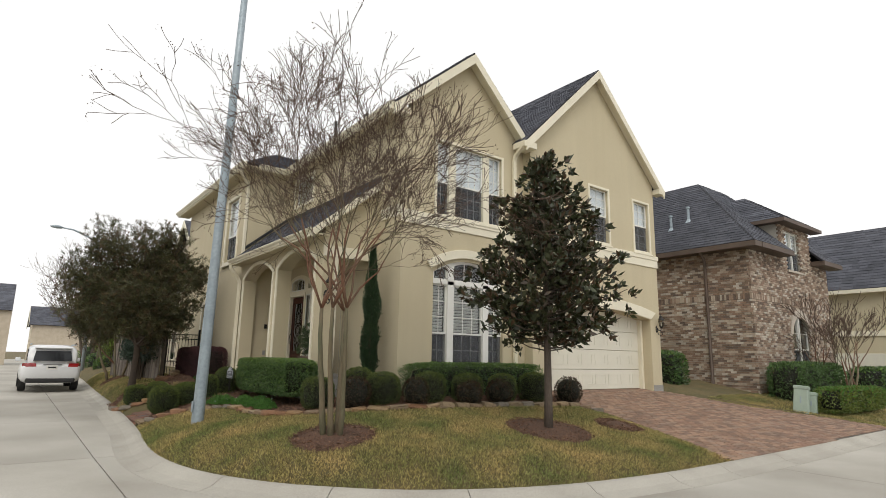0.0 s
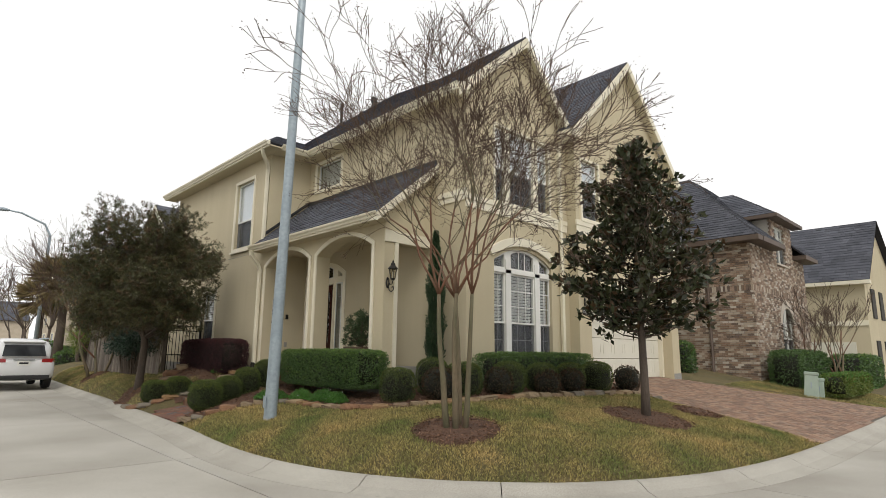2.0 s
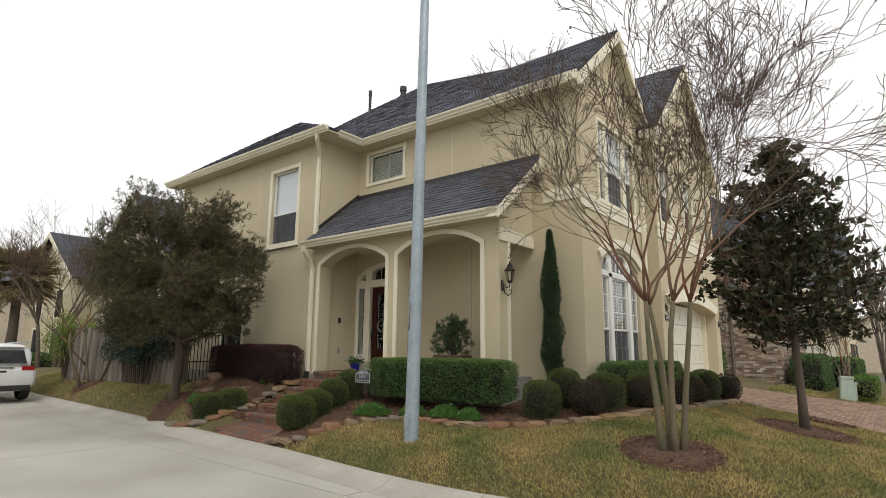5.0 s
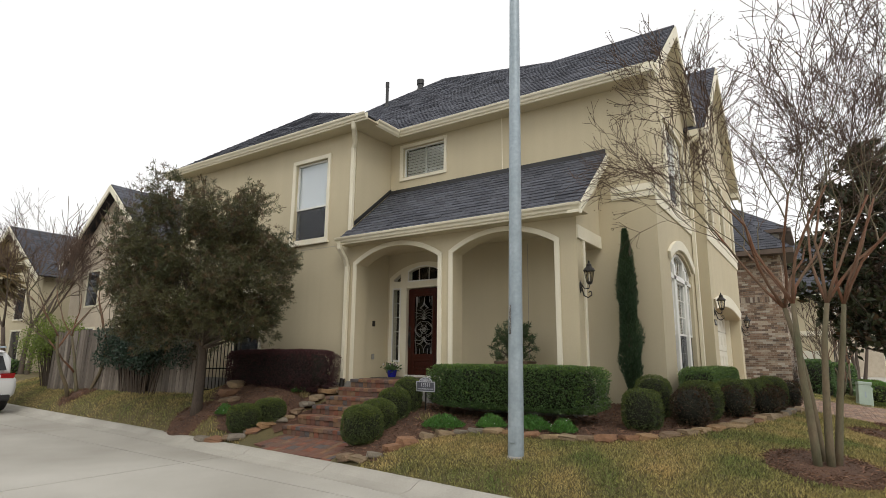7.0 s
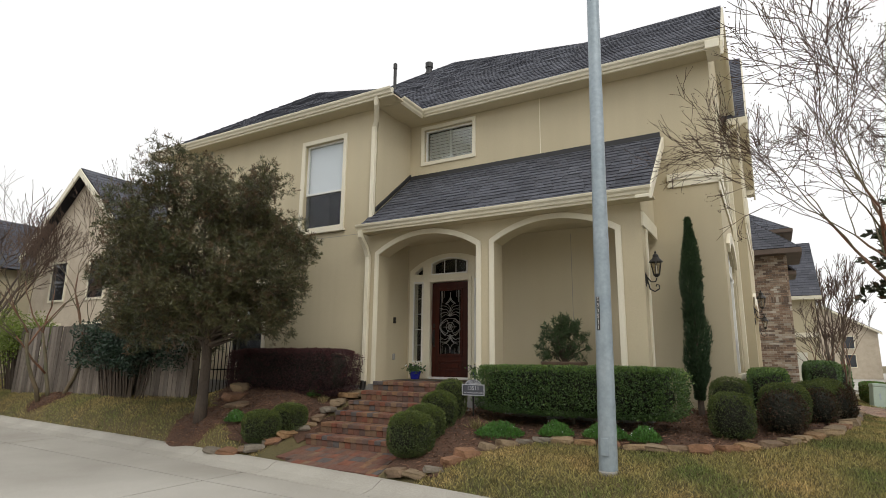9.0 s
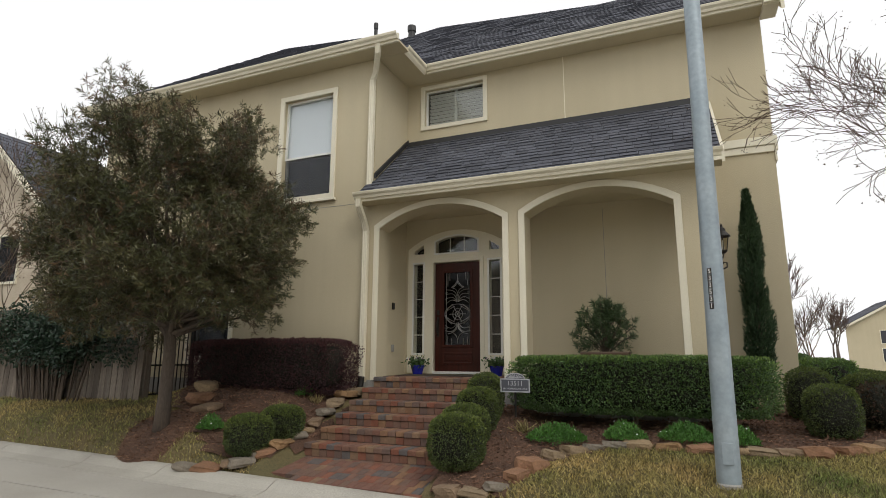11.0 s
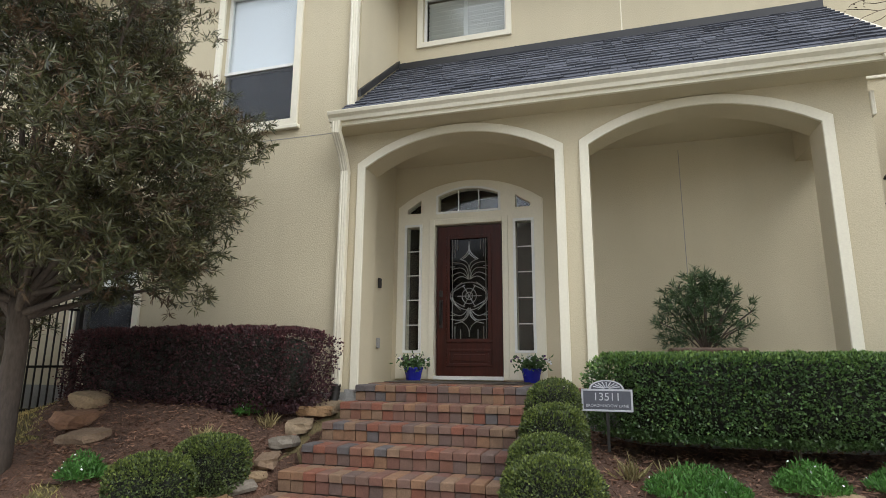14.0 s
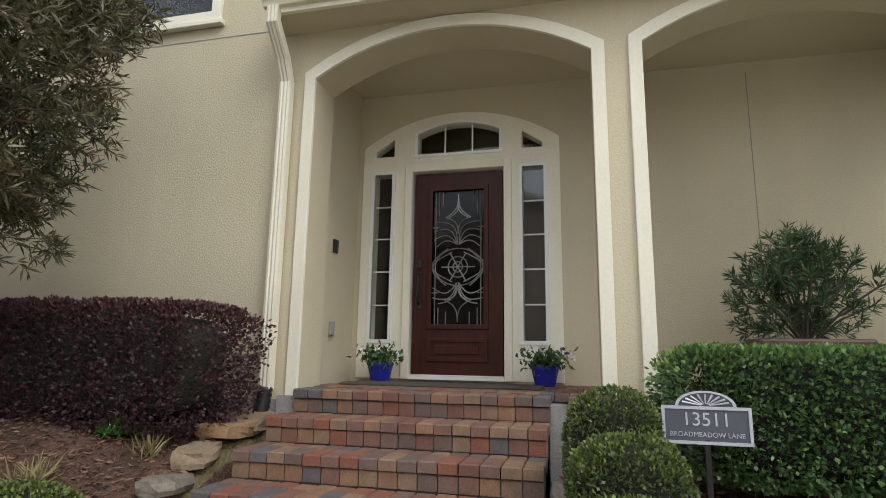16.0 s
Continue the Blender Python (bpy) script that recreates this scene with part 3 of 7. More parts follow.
def surround(to3d, u0, u1, v0, v1, w, parent, proud=0.035, sill=True):
    ring = slab("window_trim", rect(u0 - w, u1 + w, v0 - w, v1 + w), [rect(u0, u1, v0, v1)], lambda u, v, d: to3d(u, v, d - proud), proud + 0.002)
    sub("window_trim", ring, TRIM, parent, bevel=0.006)
    if sill:
        wpart("window_sill", to3d, [(u0 - w - 0.04, u1 + w + 0.04, v0 - w - 0.05, v0 - w, -proud - 0.03, 0.0)], TRIM, parent, bevel=0.006)


def window_root(label):
    ob = new("window")
    ob.parent = house
    ob["label"] = label
    return ob


X_PORCH, X_MAIN, Y_FRONT, Y_GAR = facing_x(PORCH_X), facing_x(MAIN_X), facing_y(FRONT_Y), facing_y(GAR_Y)
# tall wing window
w = window_root("tall white sash window with a painted sky reflection above")
u0, u1, v0, v1 = BW
sash(X_PORCH, u0, u1, v0 + 0.82, v1, w, 1, 1, d=0.07, blind=True)
sash(X_PORCH, u0, u1, v0, v0 + 0.84, w, 1, 1, d=0.10, screen=True)
surround(X_PORCH, *BW, 0.1, w)
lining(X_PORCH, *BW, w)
# lower wing window
w = window_root("lower white sash window with shutters")
u0, u1, v0, v1 = LW
sash(X_PORCH, u0, u1, v0 + 0.92, v1, w, 1, 1, d=0.07, slats=True)
sash(X_PORCH, u0, u1, v0, v0 + 0.94, w, 1, 1, d=0.10, screen=True)
surround(X_PORCH, *LW, 0.1, w)
lining(X_PORCH, *LW, w)
# small upper window
w = window_root("small square window with louvred shutters")
u0, u1, v0, v1 = SW
sash(X_MAIN, u0, u1, v0, v1, w, 1, 1, d=0.07, slats=True, frame_w=0.035)
wpart("shutter_stile", X_MAIN, [((u0 + u1) / 2 - 0.03, (u0 + u1) / 2 + 0.03, v0 + 0.03, v1 - 0.03, 0.135, 0.155)], SHUTTER, w)
surround(X_MAIN, *SW, 0.085, w, sill=False)
lining(X_MAIN, *SW, w)
# triple window over the arched one
w = window_root("triple white window with gridded panes")
u0, u1, v0, v1 = UW
mids = [u0, u0 + 0.5, u1 - 0.5, u1]
for a, b, c in ((0, 1, 1), (1, 2, 3), (2, 3, 1)):
    aa, bb = mids[a] + (0.1 if a else 0), mids[b] - (0.1 if b < 3 else 0)
    sash(Y_FRONT, aa, bb, v0 + 0.80, v1, w, c + 1, 3, d=0.07, blind=True)
    sash(Y_FRONT, aa, bb, v0, v0 + 0.82, w, c + 1, 3, d=0.10, screen=True)
for m_ in mids[1:3]:
    wpart("mullion", Y_FRONT, [(m_ - 0.1, m_ + 0.1, v0, v1, 0.03, 0.16)], TRIM, w)
surround(Y_FRONT, *UW, 0.06, w)
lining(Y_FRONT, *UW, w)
# arched window
w = window_root("large arched white window with shutters")
u0, u1, v0, sp, ap = FW
for a, b, c in ((u0, u0 + 0.45, 1), (u0 + 0.63, u1 - 0.63, 2), (u1 - 0.45, u1, 1)):
    sash(Y_FRONT, a, b, v0 + 0.75, 3.2, w, c + 1, 3, d=0.07, slats=True)
    sash(Y_FRONT, a, b, v0, v0 + 0.77, w, c + 1, 2, d=0.10, screen=True)
for m_ in (u0 + 0.54, u1 - 0.54):
    wpart("mullion", Y_FRONT, [(m_ - 0.09, m_ + 0.09, v0, sp + 0.05, 0.03, 0.16)], SASH, w)
wpart("transom", Y_FRONT, [(u0, u1, 3.2, 3.28, 0.03, 0.16)], SASH, w)
head = slab("arched_head", arch(u0, u1, 3.28, sp, ap), [[(u0 + 0.07, 3.33), (u0 + 0.43, 3.33), (u0 + 0.43, sp + 0.17), (u0 + 0.07, sp + 0.03)], arch(u0 + 0.66, u1 - 0.66, 3.33, sp + 0.2, ap - 0.05), [(u1 - 0.43, 3.33), (u1 - 0.07, 3.33), (u1 - 0.07, sp + 0.03), (u1 - 0.43, sp + 0.17)]],
            lambda u, v, d: Y_FRONT(u, v, d + 0.06), 0.06)
sub("arched_head", head, SASH, w)
for u in (u0 + 0.98, u1 - 0.98):
    wpart("glazing_bar", Y_FRONT, [(u - 0.009, u + 0.009, 3.33, ap - 0.06, 0.075, 0.085)], SASH, w)
pn = wpart("pane", Y_FRONT, [(u0 + 0.05, u0 + 0.48, 3.3, sp + 0.18, 0.095, 0.1)], GLASS, w)
pn3 = wpart("pane", Y_FRONT, [(u1 - 0.48, u1 - 0.05, 3.3, sp + 0.18, 0.095, 0.1)], GLASS, w)
pn2 = sub("pane", slab("pane", arch(u0 + 0.6, u1 - 0.6, 3.3, sp + 0.2, ap - 0.03), [], lambda u, v, d: Y_FRONT(u, v, d + 0.102), 0.004), GLASS, w)
pn.visible_shadow = pn2.visible_shadow = pn3.visible_shadow = False
lining(Y_FRONT, u0, u1, v0, ap, w)
hood = slab("window_hood", arch(u0 - 0.2, u1 + 0.2, sp + 0.1, sp + 0.22, ap + 0.28)[2:] + arch(u0 - 0.1, u1 + 0.1, sp, sp + 0.06, ap + 0.07)[2:][::-1], [], lambda u, v, d: Y_FRONT(u, v, d - 0.06), 0.062)
sub("window_hood", hood, TRIM, w, bevel=0.01)
wpart("window_sill", Y_FRONT, [(u0 - 0.08, u1 + 0.08, v0 - 0.09, v0, -0.06, 0.02)], TRIM, w, bevel=0.008)
# garage gable windows
for r in GW:
    w = window_root("white sash window with gridded panes")
    u0, u1, v0, v1 = r
    sash(Y_GAR, u0, u1, v0 + 0.8, v1, w, 2, 3, d=0.07, blind=True)
    sash(Y_GAR, u0, u1, v0, v0 + 0.82, w, 2, 3, d=0.10, screen=True)
    surround(Y_GAR, *r, 0.07, w)
    lining(Y_GAR, *r, w, d0=0.5, d1=1.1)

# bands, joints
wpart("band", Y_FRONT, [(MAIN_X - 0.05, 10.0, 4.68, 4.8, -0.05, 0.0), (MAIN_X - 0.03, 10.0, 4.5, 4.68, -0.03, 0.0)], TRIM, house, bevel=0.008)
wpart("band", Y_GAR, [(10.0, 15.85, 4.7, 4.84, -0.05, 0.0), (10.02, 15.83, 4.46, 4.7, -0.03, 0.0)], TRIM, house, bevel=0.008)
wpart("band", X_MAIN, [(FRONT_Y - 0.05, 10.55, 4.78, 4.92, -0.05, 0.0), (FRONT_Y - 0.03, 10.55, 4.66, 4.78, -0.03, 0.0)], TRIM, house, bevel=0.008)
wpart("control_joint", X_PORCH, [(16.4, 23.6, 4.176, 4.184, -0.004, 0.0)], FOUND, house)
wpart("control_joint", X_MAIN, [(12.99, 13.005, 5.72, 7.1, -0.004, 0.0)], TRIM, house)
wpart("control_joint", X_MAIN, [(12.41, 12.418, 1.1, 4.0, -0.004, 0.0)], FOUND, house)
wpart("foundation", X_PORCH, [(WING_Y, 23.6, 0.3, 0.98, -0.012, 0.1)], FOUND, house)
wpart("foundation", Y_FRONT, [(MAIN_X, 10.05, 0.3, 0.8, -0.012, 0.1)], FOUND, house)
wpart("foundation", Y_GAR, [(10.04, 10.6, 0.3, 0.82, -0.012, 0.5), (15.32, 15.81, 0.3, 0.82, -0.012, 0.5)], FOUND, house)

# soffits, fascia, gutters


def eave_x(x_out, x_in, y0, y1, z, name="eave"):
    """Eave along y: soffit board, fascia and an ogee gutter."""
    g_ = Geo()
    g_.box(x_out + 0.1, x_in, y0, y1, z - 0.13, z - 0.095)
    part("soffit", g_, STUCCO, house)
    g_ = Geo()
    g_.box(x_out + 0.09, x_out + 0.13, y0, y1, z - 0.145, z + 0.02)
    part("fascia", g_, TRIM, house)
    pr = [(0.09, -0.1), (0.05, -0.1), (0.035, -0.06), (0.0, -0.03), (-0.01, 0.0), (-0.01, 0.012), (0.005, 0.012), (0.01, -0.02), (0.09, -0.02)]
    g_ = Geo()
    g_.prism([(x_out + a, y0, z + b) for a, b in pr], [(x_out + a, y1, z + b) for a, b in pr])
    part("gutter", clean(g_, "gutter"), GUTTER, house)


def eave_y(y_out, y_in, x0, x1, z):
    g_ = Geo()
    g_.box(x0, x1, y_out + 0.1, y_in, z - 0.13, z - 0.095)
    part("soffit", g_, STUCCO, house)
    pr = [(0.09, -0.145), (0.05, -0.1), (0.035, -0.06), (0.0, -0.03), (-0.01, 0.0), (-0.01, 0.012), (0.005, 0.012), (0.01, -0.02), (0.12, -0.02)]
    g_ = Geo()
    g_.prism([(x0, y_out + a, z + b) for a, b in pr], [(x1, y_out + a, z + b) for a, b in pr])
    part("gutter", clean(g_, "gutter"), GUTTER, house)


eave_x(5.68, MAIN_X, 9.45, 15.66, EZ)
g = Geo()
g.box(5.785, MAIN_X, 15.662, WING_Y, EZ - 0.13, EZ - 0.095)
part("soffit", g, STUCCO, house)
eave_x(4.36, PORCH_X, 15.62, 24.0, WZ)
eave_y(15.62, WING_Y, 4.885, 5.78, WZ)


def rake(a, b, y0, y1, drop=0.26):
    """Sloping bargeboard and soffit of a gable, from a to b (x, z)."""
    g_ = Geo()
    lo = [(a[0], y0, a[1]), (b[0], y0, b[1]), (b[0], y0, b[1] - drop), (a[0], y0, a[1] - drop)]
    g_.prism(lo, [(x, y0 + 0.05, z) for x, _, z in lo])
    part("bargeboard", clean(g_, "bargeboard"), TRIM, house)
    g_ = Geo()
    lo = [(a[0], y0 + 0.05, a[1] - 0.1), (b[0], y0 + 0.05, b[1] - 0.1), (b[0], y0 + 0.05, b[1] - 0.14), (a[0], y0 + 0.05, a[1] - 0.14)]
    g_.prism(lo, [(x, y1, z) for x, _, z in lo])
    part("soffit", clean(g_, "soffit"), TRIM, house)


rake((5.72, EZ - 0.06), (8.08, RZ - 0.05), 9.41, 9.7)
rake((9.9, 7.38), (8.08, RZ - 0.05), 9.41, 9.7)
rake((9.66, 7.16), (12.86, 10.26), 9.16, 9.42)
rake((16.1, 7.06), (12.86, 10.26), 9.16, 9.42)
g = Geo()
g.box(9.58, 10.05, 9.17, 9.6, 7.0, 7.17)
part("eave_return", g, TRIM, house, bevel=0.01)
g = Geo()
g.box(15.8, 16.16, 9.17, 9.5, 6.92, 7.08)
part("eave_return", g, TRIM, house, bevel=0.01)
g = Geo()
g.box(5.66, 6.19, 9.47, 9.7, 6.98, 7.14)
part("eave_return", g, TRIM, house, bevel=0.01)


def downspout(points, across=(0, 1, 0), parent=house):
    """Rectangular metal pipe with ribs down its front, swept along points; across is the direction of its width."""
    g_, u = Geo(), Vector(across)
    pts_ = [Vector(p) for p in points]
    for i, p in enumerate(pts_):
        t = (pts_[min(i + 1, len(pts_) - 1)] - pts_[max(i - 1, 0)]).normalized()
        w_ = t.cross(u).normalized()
        g_.v += [tuple(p + u * a_ + w_ * b_) for a_, b_ in ((-0.05, -0.036), (-0.03, -0.042), (-0.018, -0.036), (0.0, -0.042), (0.018, -0.036), (0.03, -0.042), (0.05, -0.036),
                                                           (0.05, 0.036), (0.03, 0.042), (0.018, 0.036), (0.0, 0.042), (-0.018, 0.036), (-0.03, 0.042), (-0.05, 0.036))]
    k = 14
    for i in range(len(pts_) - 1):
        g_.f += [(i * k + j, i * k + (j + 1) % k, (i + 1) * k + (j + 1) % k, (i + 1) * k + j) for j in range(k)]
    n_ = (len(pts_) - 1) * k
    g_.f += [tuple(reversed(range(k))), tuple(range(n_, n_ + k))]
    part("downspout", clean(g_, "downspout"), GUTTER, parent)


downspout([(4.46, 16.04, 7.06), (4.5, 16.06, 6.9), (4.75, 16.24, 6.68), (4.82, 16.34, 6.55), (4.82, 16.34, 4.45), (4.72, 16.34, 4.34)])
downspout([(4.5, 16.36, 4.14), (4.51, 16.37, 4.02), (4.72, 16.38, 3.8), (4.81, 16.38, 3.62), (4.81, 16.38, 1.05)])
downspout([(9.62, 9.25, 7.1), (9.62, 9.3, 7.0), (9.66, 9.58, 6.85), (9.66, 9.64, 6.7), (9.66, 9.64, 0.8)], (1, 0, 0))
g = Geo()
pts, rr = [], []
for i in range(15):
    a = i / 14
    pts.append((4.8 - 0.05 * a * a, 16.38 + 0.02 * a, 1.08 - 0.3 * a))
    rr.append(0.062 if i % 2 else 0.052)
g.tube(pts, rr, 10)
part("drain_hose", g, IRON, house, "black corrugated drain hose", smooth=True)

# vents on the roof
for name, x, y, z, top, r in (("vent_pipe", 8.7, 18.6, 9.7, 10.62, 0.05), ("vent_pipe", 9.75, 18.0, 10.55, 11.0, 0.1)):
    g = Geo()
    g.lathe([(r * 2, 0), (r * 1.1, 0.12), (r, 0.16), (r, top - z - 0.18), (r * 1.25, top - z - 0.17), (r * 1.25, top - z), (0.001, top - z)], (x, y, z), 12)
    part(name, g, FLASH, house, smooth=False)

# ---- porch ----
ARCH1, ARCH2 = (13.85, 16.14, 1.02, 3.66, 4.0), (11.25, 13.48, 1.02, 3.68, 4.0)
PY0, PY1 = 10.82, WING_Y
# one panel with both arches open to the floor
outline = [(PY0, 0.9), (ARCH2[0], 0.9)] + arch(*ARCH2)[2:][::-1] + [(ARCH2[1], 0.9), (ARCH1[0], 0.9)] + arch(*ARCH1)[2:][::-1] + [(ARCH1[1], 0.9), (PY1, 0.9), (PY1, 4.16), (PY0, 4.16)]
sub("porch_front", slab("porch_front", outline, [], facing_x(PORCH_X), 0.36), STUCCO, house)
for a in (ARCH1, ARCH2):
    sub("arch_trim", slab("arch_trim", arch_band(a[0], a[1], 0.98, a[3], a[4], 0.1), [], facing_x(PORCH_X - 0.03), 0.032), TRIM, house, bevel=0.005)
# south end: corner pier with an opening under a flat header
sub("porch_side", slab("porch_side", [(PORCH_X + 0.36, 3.72), (MAIN_X, 3.72), (MAIN_X, 5.5), (PORCH_X + 0.36, 4.42)], [], facing_y(PY0), 0.3), STUCCO, house)
wpart("porch_header_trim", facing_y(PY0), [(PORCH_X - 0.02, MAIN_X - 0.02, 3.70, 3.95, -0.04, 0.0)], TRIM, house, bevel=0.008)
wpart("corner_trim", facing_y(PY0), [(PORCH_X + 0.26, PORCH_X + 0.36, 0.98, 3.70, -0.03, 0.0)], TRIM, house, bevel=0.005)
g = Geo()
g.box(PORCH_X + 0.36, MAIN_X, PY0 + 0.3, PY1, 4.1, 4.16)
part("porch_ceiling", g, STUCCO, house)
g = Geo()
g.box(PORCH_X + 0.01, MAIN_X, PY1 - 0.02, PY1 + 0.02, 0.9, 4.16)
part("porch_return", g, STUCCO, house)
g = Geo()
g.box(PORCH_X, MAIN_X - 0.003, PY0, PY1 - 0.02, 0.3, 1.0)
part("porch_base", g, FOUND, house)
PGX, PGZ = 4.46, 4.24
porch_shingles = []
porch_roof = roof_plane([(PGX + 0.04, 10.6, PGZ), (PGX + 0.04, 16.42, PGZ), (MAIN_X + 0.02, 16.28, 5.71), (MAIN_X + 0.02, 10.6, 5.71)], 1, name="porch_roof", seed=9, pieces=porch_shingles, tab=0.27, exposure=0.142)
eave_x(PGX - 0.03, PORCH_X, 10.58, 16.46, PGZ)
g = Geo()
g.box(MAIN_X - 0.035, MAIN_X - 0.002, 10.62, 16.25, 5.66, 5.78)
part("flashing", g, FLASH, house, "dark roof flashing")
g = Geo()
lo = [(4.86, 16.24, 4.62), (6.18, 16.24, 5.74), (6.18, 16.24, 5.84), (4.86, 16.24, 4.72)]
g.prism(lo, [(x, 16.278, z) for x, _, z in lo])
part("flashing", clean(g, "flashing"), FLASH, house)
g = Geo()
lo = [(PGX, 10.56, PGZ - 0.02), (MAIN_X, 10.56, 5.68), (MAIN_X, 10.56, 5.48), (PGX, 10.56, PGZ - 0.2)]
g.prism(lo, [(x, 10.6, z) for x, _, z in lo])
part("bargeboard", clean(g, "bargeboard"), TRIM, house)
g = Geo()
lo = [(PGX, 10.6, PGZ - 0.13), (MAIN_X, 10.6, 5.57), (MAIN_X, 10.6, 5.53), (PGX, 10.6, PGZ - 0.17)]
g.prism(lo, [(x, PY0, z) for x, _, z in lo])
part("soffit", clean(g, "soffit"), TRIM, house)
sub("porch_gable", slab("porch_gable", [(PORCH_X + 0.01, 3.95), (MAIN_X, 3.95), (MAIN_X, 5.55), (PORCH_X + 0.01, 4.42)], [], facing_y(PY0 + 0.002), 0.1), STUCCO, house)

# ---- front door unit ----
entry = new("entrance")
entry.parent = house
entry["label"] = "mahogany front door in a cream arched frame with sidelights"
DY = (DOOR_Y0 + DOOR_Y1) / 2
SL = [(15.87, 16.06), (14.3, 14.51)]
SLZ = (1.48, 3.2)
TR = (3.36, 3.42)
holes = [rect(DOOR_Y0 - 0.02, DOOR_Y1 + 0.02, 1.13, HEAD_Z + 0.02)] + [rect(a, b, *SLZ) for a, b in SL]
holes += [arch(DY - 0.43, DY + 0.43, 3.4, 3.62, 3.72), [(15.86, 3.4), (16.06, 3.4), (16.06, 3.46), (15.86, 3.59)], [(14.31, 3.4), (14.51, 3.4), (14.51, 3.58), (14.31, 3.45)]]
sub("door_frame", slab("door_frame", arch(14.14, 16.2, 1.1, 3.5, 3.84), holes, facing_x(MAIN_X - 0.02), 0.14), TRIM, entry, bevel=0.004)
wpart("casing", facing_x(MAIN_X), [(DOOR_Y0 - 0.1, DOOR_Y0 - 0.02, 1.1, HEAD_Z + 0.1, -0.045, -0.02), (DOOR_Y1 + 0.02, DOOR_Y1 + 0.1, 1.1, HEAD_Z + 0.1, -0.045, -0.02),
                                  (DOOR_Y0 - 0.02, DOOR_Y1 + 0.02, HEAD_Z + 0.02, HEAD_Z + 0.1, -0.045, -0.02)], TRIM, entry, bevel=0.006)
for a, b in SL:
    ring = slab("sidelight_frame", rect(a - 0.035, b + 0.035, SLZ[0] - 0.035, SLZ[1] + 0.035), [rect(a, b, *SLZ)], facing_x(MAIN_X - 0.035), 0.05)
    sub("sidelight_frame", ring, SASH, entry)
    p_ = wpart("sidelight_pane", facing_x(MAIN_X), [(a, b, *SLZ, 0.03, 0.036)], GLASS, entry)
    p_.visible_shadow = False
    for k in range(1, 5):
        v = SLZ[0] + (SLZ[1] - SLZ[0]) * k / 5
        wpart("glazing_bar", facing_x(MAIN_X), [(a, b, v - 0.007, v + 0.007, 0.016, 0.028)], SASH, entry)
p_ = wpart("transom_pane", facing_x(MAIN_X), [(14.25, 16.12, 3.38, 3.74, 0.03, 0.036)], GLASS, entry)
p_.visible_shadow = False
for y in (DY - 0.145, DY + 0.145):
    wpart("glazing_bar", facing_x(MAIN_X), [(y - 0.007, y + 0.007, 3.4, 3.7, 0.016, 0.028)], SASH, entry)
band = arch_band(DY - 0.43, DY + 0.43, 3.4, 3.62, 3.72, 0.028)
sub("transom_trim", slab("transom_trim", band, [], facing_x(MAIN_X - 0.034), 0.016), SASH, entry)
wpart("transom_trim", facing_x(MAIN_X), [(DY - 0.458, DY + 0.458, 3.37, 3.398, -0.034, -0.02)], SASH, entry)
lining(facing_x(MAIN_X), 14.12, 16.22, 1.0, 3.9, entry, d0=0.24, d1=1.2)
wpart("threshold", facing_x(MAIN_X), [(DOOR_Y0 - 0.02, DOOR_Y1 + 0.02, 1.1, 1.145, -0.06, 0.1)], SASH, entry)
# leaf with a leaded oval-pattern light
DX = facing_x(MAIN_X + 0.03)
leaf = sub("door_leaf", slab("door_leaf", rect(DOOR_Y0, DOOR_Y1, SILL_Z, HEAD_Z), [rect(DY - 0.28, DY + 0.28, 1.62, 3.02)], DX, 0.05), WOODDOOR, entry, "dark red mahogany door leaf")
ring = slab("moulding", rect(DY - 0.315, DY + 0.315, 1.585, 3.055), [rect(DY - 0.265, DY + 0.265, 1.635, 3.005)], lambda u, v, d: DX(u, v, d - 0.018), 0.018)
sub("moulding", ring, WOODDOOR, entry, bevel=0.006)
ring = slab("moulding", rect(DY - 0.31, DY + 0.31, 1.27, 1.5), [rect(DY - 0.27, DY + 0.27, 1.31, 1.46)], lambda u, v, d: DX(u, v, d - 0.016), 0.016)
sub("moulding", ring, WOODDOOR, entry, bevel=0.006)
wpart("raised_panel", DX, [(DY - 0.22, DY + 0.22, 1.34, 1.43, -0.014, 0.0)], WOODDOOR, entry, bevel=0.012)
DGLASS = glassmat("door_glass", (0.1, 0.1, 0.1), 0.1, 0.022, 0.4)
p_ = wpart("door_light", DX, [(DY - 0.275, DY + 0.275, 1.63, 3.01, 0.02, 0.028)], DGLASS, entry, "dark textured glass")
LEAD = mat("lead_came", (0.34, 0.34, 0.33), (0.24, 0.24, 0.235), 0.35, 8, 60, 0.1, 0, metal=0.7)


def came(points, r=0.006):
    g_ = Geo()
    g_.tube([DX(DY + u, v, 0.012) for u, v in points], r, 5)
    return g_


def bow(u0, v0, u1, v1, bend, n=10):
    """A curved came between two points, bulging by bend."""
    out = []
    for i in range(n + 1):
        t = i / n
        s = math.sin(math.pi * t) * bend
        du, dv = u1 - u0, v1 - v0
        ln = math.hypot(du, dv)
        out.append((u0 + du * t - dv / ln * s, v0 + dv * t + du / ln * s))
    return out


